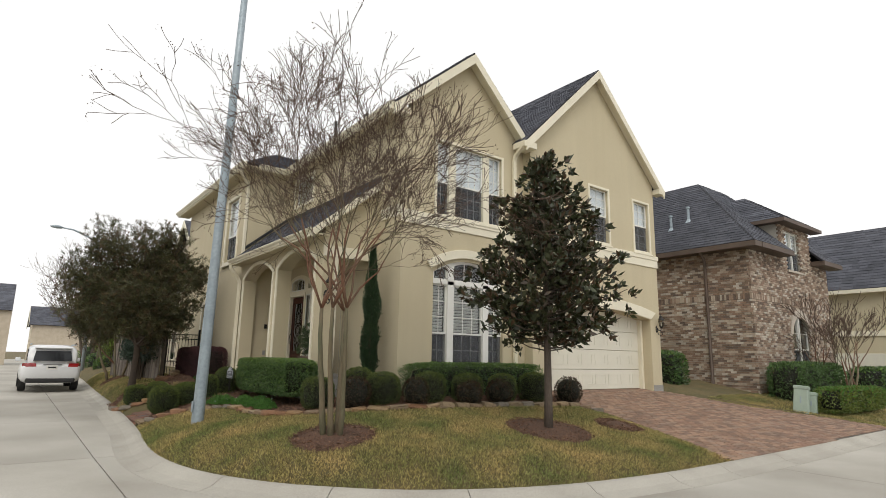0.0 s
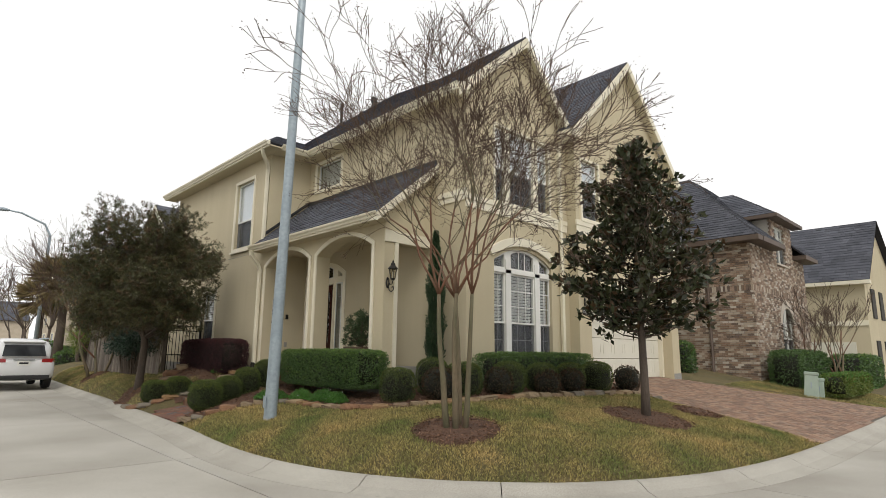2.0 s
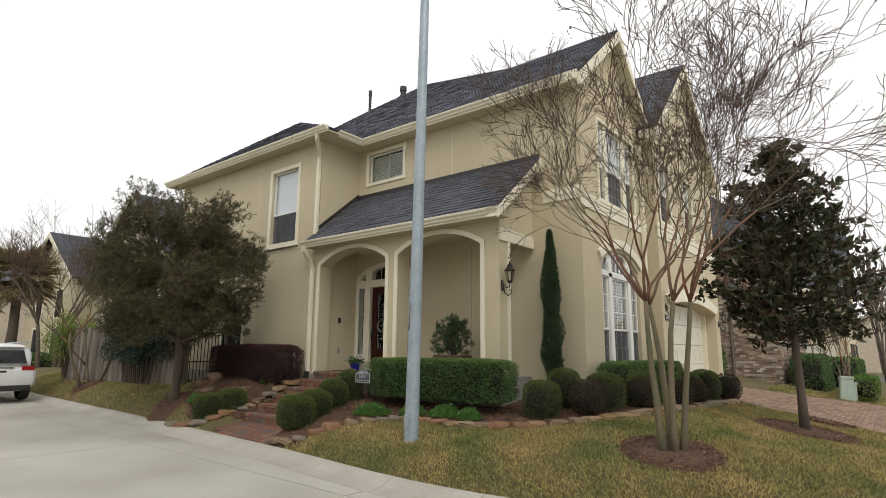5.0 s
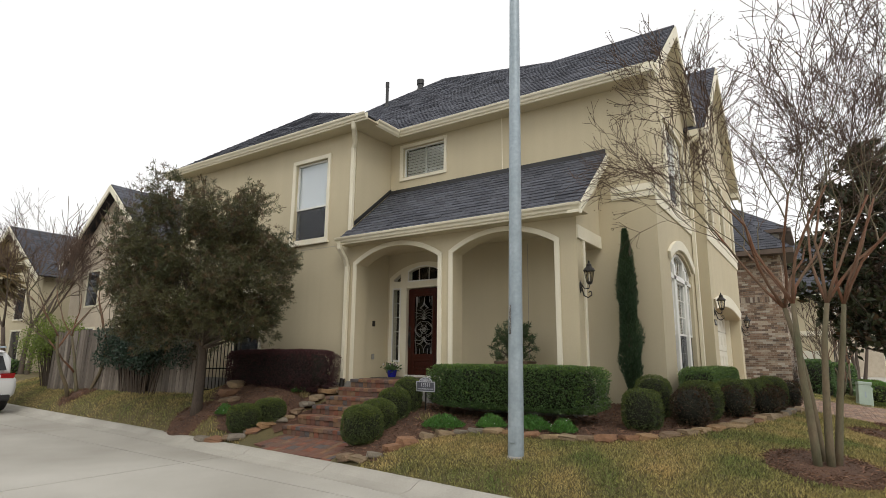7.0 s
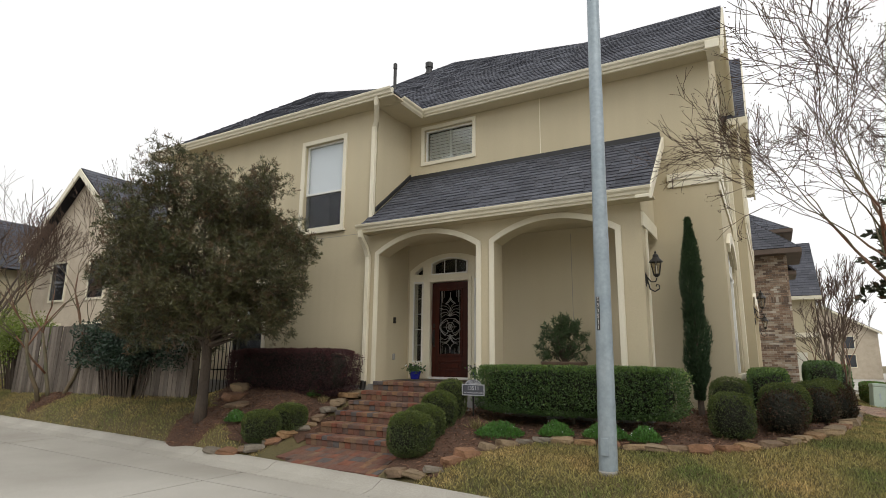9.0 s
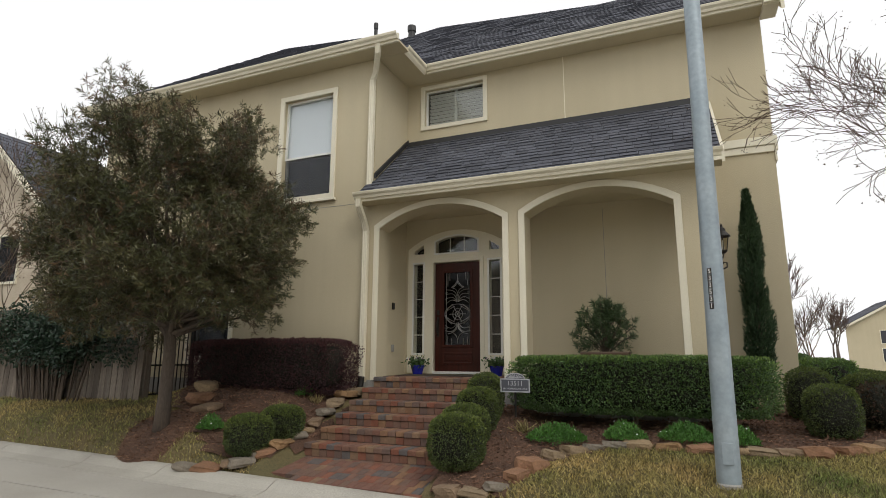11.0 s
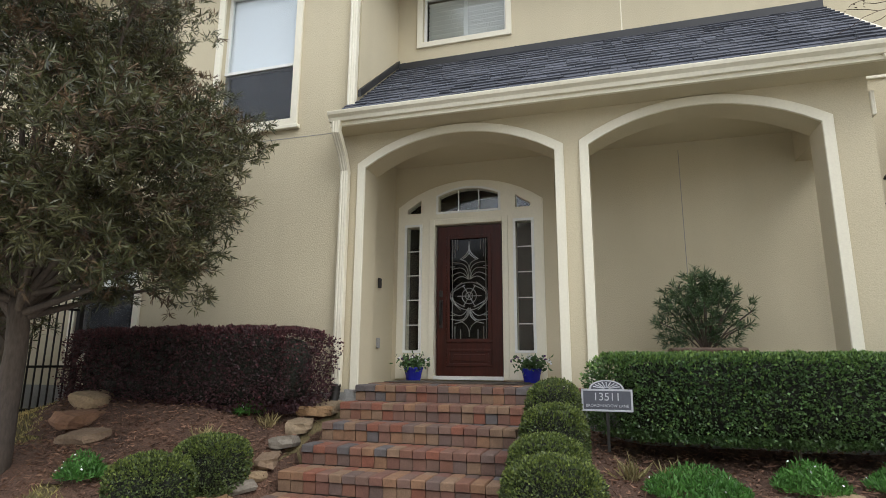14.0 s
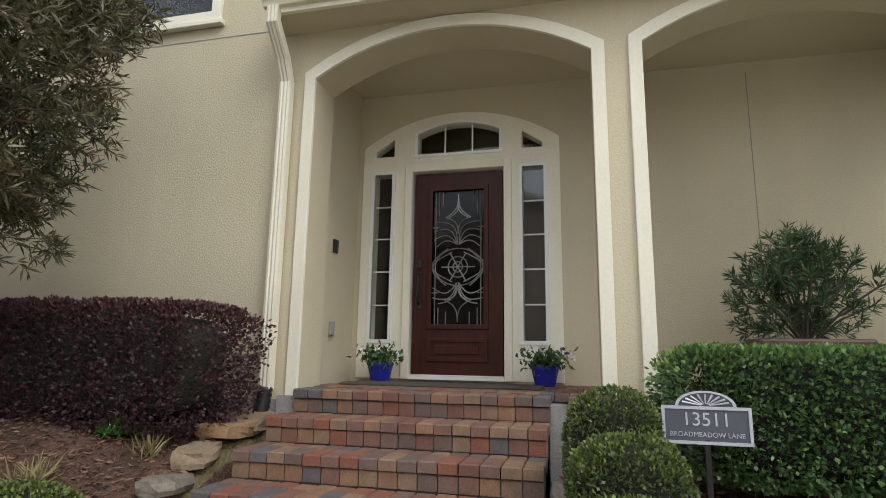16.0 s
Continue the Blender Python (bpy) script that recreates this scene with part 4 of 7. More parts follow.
cames = []
for s in (-1, 1):
    cames += [bow(0, 2.97, s * 0.13, 2.72, s * -0.05), bow(s * 0.13, 2.72, 0, 2.55, s * -0.05), bow(0, 2.93, s * 0.1, 2.72, s * -0.05)]
    for du, dv, b in ((0.24, 2.68, 0.10), (0.25, 2.58, 0.09), (0.25, 2.49, 0.07), (0.22, 2.42, 0.05)):
        cames += [bow(s * 0.01, 2.44, s * du, dv, s * b)]
    cames += [bow(s * 0.06, 2.36, s * 0.06, 2.06, s * 0.2), bow(s * 0.1, 2.4, s * 0.12, 2.02, s * 0.16)]
    for du, dv, b in ((0.26, 2.0, -0.08), (0.26, 1.9, -0.09), (0.2, 1.84, -0.07)):
        cames += [bow(s * 0.01, 2.05, s * du, dv, s * b)]
    cames += [bow(0, 1.66, s * 0.14, 1.88, s * 0.05), bow(s * 0.14, 1.88, 0, 2.02, s * 0.05)]
    cames += [[(s * 0.235, 1.63), (s * 0.235, 3.0)], [(s * 0.2, 1.63), (s * 0.2, 1.8)], [(s * 0.2, 2.75), (s * 0.2, 3.0)], [(s * 0.12, 1.63), (s * 0.12, 1.76)],
              [(s * 0.16, 2.85), (s * 0.16, 3.0)], [(s * 0.27, 2.62), (s * 0.2, 2.62)], [(s * 0.27, 1.95), (s * 0.2, 1.95)]]
for rad in (0.1, 0.05):
    cames.append([(rad * math.cos(k * math.pi / 10), 2.21 + rad * 1.05 * math.sin(k * math.pi / 10)) for k in range(21)])
cames.append([(0.235 * math.cos(k * math.pi / 14), 2.21 + 0.19 * math.sin(k * math.pi / 14)) for k in range(29)])
for k in range(3):
    a = k * math.pi / 3
    cames.append([(0.17 * math.cos(a), 2.21 + 0.17 * math.sin(a)), (-0.17 * math.cos(a), 2.21 - 0.17 * math.sin(a))])
for c in cames:
    part("lead_came", came(c), LEAD, entry)
g = Geo()
g.tube([DX(15.565, 1.83, -0.02), DX(15.565, 1.86, -0.06), DX(15.565, 1.98, -0.07), DX(15.565, 2.1, -0.05), DX(15.565, 2.14, -0.02)], 0.012, 8)
part("pull_handle", g, IRON, entry, "dark bronze pull handle", smooth=True)
wpart("latch_plate", DX, [(15.54, 15.59, 1.78, 2.16, -0.012, 0)], IRON, entry, bevel=0.004)
wpart("deadbolt", DX, [(15.535, 15.595, 2.2, 2.29, -0.02, 0)], IRON, entry, bevel=0.01)

# garage door
GX = facing_y(GAR_Y + 0.42)
gdoor = new("garage_door")
gdoor.parent = house
gdoor["label"] = "cream sectional garage door with pressed panels"
for k in range(4):
    v0 = 0.715 + k * 0.56
    wpart("door_section", GX, [(10.6, 15.4, v0, v0 + 0.55, 0, 0.05)], GARAGEP, gdoor, bevel=0.01)
    for i in range(8):
        a = 10.6 + 0.6 * i + 0.06
        ring = slab("pressed_panel", rect(a, a + 0.48, v0 + 0.13, v0 + 0.42), [rect(a + 0.03, a + 0.45, v0 + 0.16, v0 + 0.39)], lambda u, v, d: GX(u, v, d - 0.008), 0.009)
        sub("pressed_panel", ring, GARAGEP, gdoor)
for a, b in ((10.6, 10.72), (15.2, 15.32)):
    wpart("garage_jamb", facing_y(GAR_Y + 0.3), [(a, b, 0.7, 2.9, 0.0, 0.12)], TRIM, gdoor)
sub("garage_trim", slab("garage_trim", arch(10.35, 15.57, 2.9, 3.02, 3.32)[2:] + arch(GD[0], GD[1], 0.65, 2.8, 3.0)[2:][::-1], [], facing_y(GAR_Y - 0.04), 0.042), TRIM, house, bevel=0.008)


# ---- wall lamps ----
LAMPGLASS = glassmat("lamp_glass", (0.75, 0.72, 0.65), 0.1)


def wall_lamp(at, turn, label):
    """Iron lantern on a scrolled arm; its back plate faces local +y."""
    ob = thing("wall_lantern", label, "wall lamp", at, turn, "black iron wall lanterns")
    g_ = Geo()
    g_.lathe([(0.001, -0.03), (0.05, -0.02), (0.055, 0.0), (0.03, 0.02)], (0, 0, 0), 12)
    for i, (x, y, z) in enumerate(g_.v):
        g_.v[i] = (x, -z - 0.0, y * 2.2 - 0.1)
    part("back_plate", g_, IRON, ob)
    g_ = Geo()
    g_.tube([(0, -0.02, -0.1), (0, -0.06, -0.26), (0, -0.13, -0.3), (0, -0.2, -0.26), (0, -0.2, -0.2), (0, -0.16, -0.19), (0, -0.15, -0.22)], 0.011, 6)
    part("scroll", g_, IRON, ob, smooth=True)
    g_ = Geo()
    g_.tube([(0, -0.02, -0.06), (0, -0.08, -0.14), (0, -0.15, -0.14), (0, -0.17, -0.08)], 0.011, 6)
    part("arm", g_, IRON, ob, smooth=True)
    g_ = Geo()
    g_.lathe([(0.001, -0.1), (0.02, -0.1), (0.05, -0.07), (0.055, -0.05)], (0, -0.17, 0.03), 12)
    part("base_cup", g_, IRON, ob)
    g_ = Geo()
    g_.lathe([(0.05, -0.05), (0.085, 0.15)], (0, -0.17, 0.03), 6)
    gl = part("glass", g_, LAMPGLASS, ob)
    gl.visible_shadow = False
    for k in range(6):
        a = k * math.pi / 3
        g_ = Geo()
        g_.tube([(0.052 * math.cos(a), -0.17 + 0.052 * math.sin(a), -0.02), (0.088 * math.cos(a), -0.17 + 0.088 * math.sin(a), 0.18)], 0.006, 5)
        part("rib", g_, IRON, ob)
    g_ = Geo()
    g_.lathe([(0.11, 0.145), (0.105, 0.16), (0.06, 0.21), (0.05, 0.22), (0.045, 0.26), (0.015, 0.29), (0.018, 0.31), (0.001, 0.34)], (0, -0.17, 0.03), 12)
    part("cap", g_, IRON, ob)
    g_ = Geo()
    g_.lathe([(0.014, -0.04), (0.014, 0.07), (0.001, 0.1)], (0, -0.17, 0.03), 8)
    part("candle", g_, SASH, ob)
    return ob


wall_lamp((PORCH_X + 0.1, PY0 - 0.001, 2.92), 0, "black iron lantern on the porch pier")
wall_lamp((10.33, GAR_Y - 0.001, 2.8), 0, "black iron lantern beside the garage door")
wall_lamp((15.62, GAR_Y - 0.001, 2.62), 0, "black iron lantern at the garage corner")
g = Geo()
g.box(10.2, 10.46, GAR_Y - 0.02, GAR_Y - 0.001, 2.38, 2.52)
plaque_ob = tagged(part("number_plaque", g, IRON, None, bevel=0.004), "dark house number plaque on the garage pier", "plaque")
for y, z, h, name, lab, m_ in ((0, 2.28, 0.13, "doorbell", "black video doorbell on the porch wall", IRON), (0, 1.5, 0.13, "wall_outlet", "grey weatherproof outlet cover on the wall", FOUND)):
    g = Geo()
    g.box(5.62, 5.68 + 0.02, PY1 - 0.05, PY1 - 0.02, z, z + h)
    tagged(part(name, g, m_, None, bevel=0.008), lab, "wall fitting")


# ---- planting helpers ----
def quads_mesh(name, pts):
    """A mesh of loose quads from an (n, 4, 3) array."""
    n = len(pts)
    me = bpy.data.meshes.new(name)
    me.vertices.add(4 * n)
    me.vertices.foreach_set("co", np.ascontiguousarray(pts, np.float32).ravel())
    me.loops.add(4 * n)
    me.loops.foreach_set("vertex_index", np.arange(4 * n, dtype=np.int32))
    me.polygons.add(n)
    me.polygons.foreach_set("loop_start", np.arange(0, 4 * n, 4, dtype=np.int32))
    me.update(calc_edges=True)
    return me


def unit(a):
    return a / np.maximum(np.linalg.norm(a, axis=1), 1e-9)[:, None]


def leaves(name, base, along, length, width, rng, curl=0.15):
    """Pointed leaves: at base, growing along, of given length and width, each folded and turned at random."""
    n = len(base)
    along = unit(along)
    side = unit(np.cross(along, rng.normal(size=(n, 3))))
    up = np.cross(side, along)
    ln = (length * rng.uniform(0.7, 1.25, n))[:, None]
    wd = (width * rng.uniform(0.75, 1.25, n))[:, None]
    mid = base + along * ln * 0.5 + up * ln * curl * 0.5
    tip = base + along * ln - up * ln * curl * 0.3
    return quads_mesh(name, np.stack([base, mid + side * wd * 0.5, tip, mid - side * wd * 0.5], 1))


def rounded_points(n, half, power, rng):
    """Points and normals on a rounded box (superellipsoid) of given half sizes, spread evenly over its faces."""
    area = np.array([half[1] * half[2], half[0] * half[2], half[0] * half[1]])
    axis = rng.choice(3, n, p=area / area.sum())
    b = rng.uniform(-1, 1, (n, 3))
    b[np.arange(n), axis] = rng.choice((-1.0, 1.0), n)
    p = b * ((np.abs(b) ** power).sum(1) ** (-1 / power))[:, None]
    nrm = unit(np.sign(p) * np.abs(p) ** (power - 1) / half)
    return p * half, nrm


# near-black: the shade deep between the leaves, painted on a solid core
LEAFCORE = mat("inner_shade", (0.018, 0.02, 0.012), (0.012, 0.012, 0.008), 0.95, 6, 30, 0.4, 0.8, bump_dist=0.04)
BOX = leafmat("boxwood_leaf", (0.066, 0.094, 0.03), (0.096, 0.128, 0.038), 0.5, 0.45)
BOXTIP = leafmat("boxwood_tip", (0.17, 0.21, 0.045), (0.12, 0.16, 0.038), 0.5, 0.4)
HEDGE = leafmat("hedge_leaf", (0.072, 0.138, 0.045), (0.1, 0.17, 0.056), 0.34, 0.55)
HEDGETIP = leafmat("hedge_young_leaf", (0.19, 0.29, 0.075), (0.13, 0.22, 0.055), 0.38, 0.35)
PURPLE = leafmat("purple_leaf", (0.05, 0.022, 0.026), (0.075, 0.03, 0.032), 0.55, 0.5)
PURPLETIP = leafmat("wine_leaf", (0.13, 0.04, 0.045), (0.09, 0.035, 0.035), 0.5, 0.4)


def clipped(name, label, category, at, half, power, count, leaf, m1, m2, group="", tips=0.25, top_tips=True, seed=0, turn=0.0, stems=None):
    """A clipped shrub or hedge: near-black core for the inner shade, a coat of leaves, young leaves at the tips."""
    rng = np.random.default_rng(seed)
    half = np.array(half, float)
    ob = thing(name, label, category, at, turn, group)
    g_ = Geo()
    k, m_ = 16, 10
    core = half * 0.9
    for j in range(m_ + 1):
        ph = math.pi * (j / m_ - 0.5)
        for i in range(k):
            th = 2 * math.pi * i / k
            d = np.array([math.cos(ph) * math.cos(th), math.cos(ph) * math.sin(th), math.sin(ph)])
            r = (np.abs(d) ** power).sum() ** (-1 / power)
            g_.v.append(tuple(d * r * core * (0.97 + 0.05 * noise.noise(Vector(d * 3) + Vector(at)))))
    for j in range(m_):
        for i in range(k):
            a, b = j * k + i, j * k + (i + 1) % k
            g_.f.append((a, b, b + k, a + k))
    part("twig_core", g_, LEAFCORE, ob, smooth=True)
    p, nrm = rounded_points(count, half, power, rng)
    bumps = np.array([noise.noise(Vector(q * 4.5) + Vector(at)) + 0.6 * noise.noise(Vector(q * 11) + Vector(at)) for q in p])
    p = p * (0.985 + 0.05 * bumps + rng.uniform(-0.06, 0.035, len(p)))[:, None]
    along = nrm + rng.normal(size=p.shape) * 0.75 + np.array([0, 0, 0.25])
    part("foliage", leaves("foliage", p, along, leaf[0], leaf[1], rng), m1, ob)
    if m2 is not None and tips > 0:
        sel = rng.random(len(p)) < tips * (np.clip(nrm[:, 2] * 1.4 + 0.25, 0.08, 1.0) if top_tips else 1)
        q = p[sel] * 1.02
        part("young_leaves", leaves("young_leaves", q, nrm[sel] + rng.normal(size=q.shape) * 0.5 + np.array([0, 0, 0.5]), leaf[0], leaf[1], rng), m2, ob)
    if stems:
        g_ = Geo()
        g_.tube([(0, 0, -half[2] - stems), (0.01, 0.01, -half[2] * 0.5)], 0.025, 6)
        part("stem", g_, DARKBARK, ob)
    return ob


# ---- planting bed, edging stones ----
BED = curve_points([(2.1, 13.75), (2.08, 13.3), (2.35, 13.02), (2.8, 12.82), (3.2, 12.5), (3.48, 12.1), (3.56, 11.6), (3.5, 11.0), (3.58, 10.2), (3.85, 9.55), (4.4, 9.0), (5.2, 8.55), (6.4, 8.22), (8.2, 7.98), (9.6, 7.75), (10.35, 7.5)], 0.2)
BEDL = curve_points([(2.55, 16.35), (2.3, 16.6), (2.45, 17.4), (3.0, 18.3), (3.6, 19.2), (4.3, 19.6)], 0.2)


def in_poly(x, y, poly):
    inside = np.zeros(np.shape(x), bool)
    for (ax, ay), (bx, by) in zip(poly, np.roll(poly, -1, axis=0)):
        cross = ((ay > y) != (by > y)) & (x < (bx - ax) * (y - ay) / (by - ay + 1e-12) + ax)
        inside ^= cross
    return inside


BED_POLY = np.array([tuple(p) for p in BED] + [(10.55, 9.5), (6.2, 9.8), (6.2, 10.9), (4.9, 10.9), (4.9, 13.95), (2.6, 13.95)])
BEDL_POLY = np.array([tuple(p) for p in BEDL] + [(4.9, 19.6), (4.9, 16.15), (3.4, 16.15)])
RINGS = [(3.62, 7.42, 0.62), (7.2, 6.35, 0.72), (9.0, 6.2, 0.42), (2.62, 18.42, 0.55), (2.95, 24.5, 0.42)]


def bare(x, y):
    out = in_poly(x, y, BED_POLY) | in_poly(x, y, BEDL_POLY) | in_poly(x, y, np.array(DRIVE))
    for cx, cy, r in RINGS:
        out |= (x - cx) ** 2 + ((y - cy)) ** 2 < r * r
    out |= (y > 13.9) & (y < 16.35) & (x < 5)
    return out


def bed_sheet(poly, name, label):
    x0, y0, x1, y1 = poly[:, 0].min(), poly[:, 1].min(), poly[:, 0].max(), poly[:, 1].max()
    step = 0.12
    xs, ys = np.arange(x0, x1 + step, step), np.arange(y0, y1 + step, step)
    gx, gy = np.meshgrid(xs, ys, indexing="ij")
    gz = lawn_z(gx, gy) + 0.03
    ok = in_poly(gx, gy, poly)
    geo, idx = Geo(), np.arange(gx.size).reshape(gx.shape)
    geo.v = [(float(a), float(b), float(c) + 0.02 * noise.noise(Vector((a * 5, b * 5, 1)))) for a, b, c in zip(gx.ravel(), gy.ravel(), gz.ravel())]
    for i in range(len(xs) - 1):
        for j in range(len(ys) - 1):
            if ok[i:i + 2, j:j + 2].any():
                geo.f.append((int(idx[i, j]), int(idx[i + 1, j]), int(idx[i + 1, j + 1]), int(idx[i, j + 1])))
    tagged(part(name, geo, MULCH, smooth=True), label, "planting bed", kind="structure")


bed_sheet(BED_POLY, "planting_bed", "planting bed covered with dark brown bark mulch")
bed_sheet(BEDL_POLY, "planting_bed", "mulched bed beside the steps")
for cx, cy, r in RINGS:
    g = Geo()
    rs, k = [0.0, 0.4, 0.75, 1.0, 1.06], 40
    for q in rs:
        for i in range(k):
            a = 2 * math.pi * i / k
            rad = r * q * (1 + 0.06 * noise.noise(Vector((math.cos(a) * 2 + cx, math.sin(a) * 2, cy))))
            x, y = cx + rad * math.cos(a), cy + rad * math.sin(a)
            g.v.append((x, y, height(x, y) + (0.035 + 0.04 * (1 - q) if q < 1.03 else -0.03)))
    for j in range(len(rs) - 1):
        for i in range(k):
            a, b = j * k + i, j * k + (i + 1) % k
            g.f.append((a, a + k, b + k, b))
    tagged(part("mulch_ring", g, MULCH, smooth=True), "round patch of bark mulch in the lawn", "mulch", kind="structure")
rng0 = np.random.default_rng(5)
cp = []
for poly, n in ((BED_POLY, 26000), (BEDL_POLY, 7000)):
    q = rng0.uniform(poly.min(0), poly.max(0), (n, 2))
    cp.append(q[in_poly(q[:, 0], q[:, 1], poly)])
for cx, cy, r in RINGS:
    a, b = rng0.uniform(0, 2 * np.pi, 1600), r * 1.05 * np.sqrt(rng0.random(1600))
    cp.append(np.stack([cx + b * np.cos(a), cy + b * np.sin(a)], 1))
cp = np.concatenate(cp)
base = np.concatenate([cp, (lawn_z(cp[:, 0], cp[:, 1]) + 0.05)[:, None]], 1)
al = rng0.normal(size=base.shape) * np.array([1, 1, 0.25])
me = leaves("mulch_chips", base, al, 0.055, 0.014, rng0)
tagged(part("mulch_chips", me, CHIP), "loose shreds of brown bark mulch", "mulch", kind="stuff")


def stone_mesh(rng, sx, sy, sz):
    bm = bmesh.new()
    bmesh.ops.create_cube(bm, size=1)
    bmesh.ops.subdivide_edges(bm, edges=bm.edges[:], cuts=2, use_grid_fill=True)
    off = Vector((rng.random() * 50, rng.random() * 50, 0))
    for v in bm.verts:
        c = Vector(v.co)
        c = c.lerp(c.normalized() * 0.55, 0.35)
        c += noise.noise_vector(c * 1.7 + off) * 0.16
        v.co = (c.x * sx, c.y * sy, c.z * sz)
    me = bpy.data.meshes.new("edging_stone")
    bm.to_mesh(me)
    bm.free()
    me.materials.append(STONE)
    return me


rs = random.Random(11)
stones = [stone_mesh(rs, rs.uniform(0.26, 0.42), rs.uniform(0.18, 0.26), rs.uniform(0.08, 0.12)) for _ in range(10)]


def lay_stones(line, gap=0.31):
    seg = np.concatenate([[0], np.cumsum(np.hypot(*np.diff(line, axis=0).T))])
    s = 0.1
    while s < seg[-1]:
        x, y = np.interp(s, seg, line[:, 0]), np.interp(s, seg, line[:, 1])
        x2, y2 = np.interp(s + 0.1, seg, line[:, 0]), np.interp(s + 0.1, seg, line[:, 1])
        ob = new("edging_stone", rs.choice(stones))
        sc = rs.uniform(0.85, 1.15)
        ob.matrix_basis = pose(x, y, height(x, y) + 0.035, rs.uniform(-8, 8), rs.uniform(-8, 8), math.degrees(math.atan2(y2 - y, x2 - x)) + rs.uniform(-18, 18)) @ Matrix.Scale(sc, 4)
        tagged(ob, "rough tan sandstone edging the planting bed", "stone", "edging stones of the bed")
        s += gap * sc * rs.uniform(0.9, 1.1)


lay_stones(BED)
lay_stones(curve_points([(4.75, 16.4), (4.2, 16.38), (3.6, 16.36), (3.05, 16.34), (2.6, 16.36), (2.25, 16.6)], 0.2), 0.27)
lay_stones(curve_points([(2.05, 17.4), (2.2, 16.75), (2.6, 16.4), (3.0, 16.35)], 0.2))
for x, y, sc in ((3.3, 13.92, 1.0), (3.9, 13.9, 1.4), (4.35, 13.92, 1.2), (2.75, 13.9, 1.0), (3.9, 18.9, 1.4), (3.5, 18.6, 1.6), (3.2, 18.2, 1.2)):
    ob = new("edging_stone", rs.choice(stones))
    ob.matrix_basis = pose(x, y, max(height(x, y + (0.3 if y > 15 else -0.3)), 0) + 0.07, rs.uniform(-12, 12), rs.uniform(-12, 12), rs.uniform(0, 360)) @ Matrix.Scale(sc, 4)
    tagged(ob, "grey-tan fieldstone beside the brick steps", "stone", "fieldstones by the steps")

# ---- hedges and clipped shrubs ----
clipped("hedge", "clipped dark green hedge before the porch", "hedge", (4.36, 11.9, 1.05), (0.36, 1.64, 0.355), 7, 40000, (0.034, 0.021), HEDGE, HEDGETIP, seed=21, tips=0.5, stems=0.15)
clipped("hedge", "clipped dark green hedge under the arched window", "hedge", (8.05, 9.24, 0.92), (1.95, 0.3, 0.46), 7, 26000, (0.036, 0.022), HEDGE, HEDGETIP, seed=22, tips=0.4)
clipped("hedge", "clipped purple-leaved hedge along the house wall", "hedge", (4.32, 17.95, 1.24), (0.38, 1.66, 0.44), 6, 34000, (0.032, 0.02), PURPLE, PURPLETIP, seed=23, tips=0.4, stems=0.3)
balls = [(4.4, 9.7, 0.29, 0.32), (5.3, 9.75, 0.29, 0.36), (5.45, 9.05, 0.33, 0.32), (6.3, 8.66, 0.3, 0.31), (7.15, 8.5, 0.29, 0.3), (8.05, 8.42, 0.28, 0.3), (8.9, 8.3, 0.31, 0.32),
         (2.52, 13.72, 0.31, 0.31), (3.02, 13.8, 0.28, 0.26), (3.45, 13.8, 0.26, 0.29), (3.9, 13.84, 0.24, 0.33), (2.45, 16.66, 0.28, 0.27), (2.92, 16.5, 0.27, 0.24)]
for i, (x, y, r, h) in enumerate(balls):
    if r:
        zz = height(x, min(y, 13.72) if y < 15 else y) + h * 0.92
        clipped("boxwood_shrub", "round clipped boxwood standing in the mulch", "shrub", (x, y, zz), (r, r, h), 2.7, int(9000 * (r / 0.35) ** 2 * (1.6 if x < 4 else 1)), (0.022, 0.014), BOX, BOXTIP, "clipped boxwood balls", tips=0.55, seed=40 + i)
AZ1 = leafmat("azalea_leaf", (0.045, 0.05, 0.022), (0.07, 0.05, 0.028), 0.6, 0.5)
AZ2 = leafmat("reddish_leaf", (0.10, 0.04, 0.025), (0.07, 0.035, 0.02), 0.6, 0.5)
for i, (x, y, r) in enumerate(((4.85, 9.08, 0.3), (5.95, 8.6, 0.26), (7.0, 8.25, 0.24), (7.75, 8.2, 0.25), (9.75, 8.05, 0.3))):
    clipped("azalea", "loose low azalea with dull reddish leaves", "shrub", (x, y, height(x, y) + r), (r, r, r), 2.0, 1600, (0.04, 0.016), AZ1, AZ2, "azaleas between the boxwoods", tips=0.4, top_tips=False, seed=60 + i)
SPRING = leafmat("bright_herb_leaf", (0.06, 0.17, 0.03), (0.10, 0.24, 0.045), 0.5, 0.4)
WHITE = mat("white_petal", (0.8, 0.8, 0.8), (0.7, 0.7, 0.72), 0.6, 2, 30, 0.03, 0)
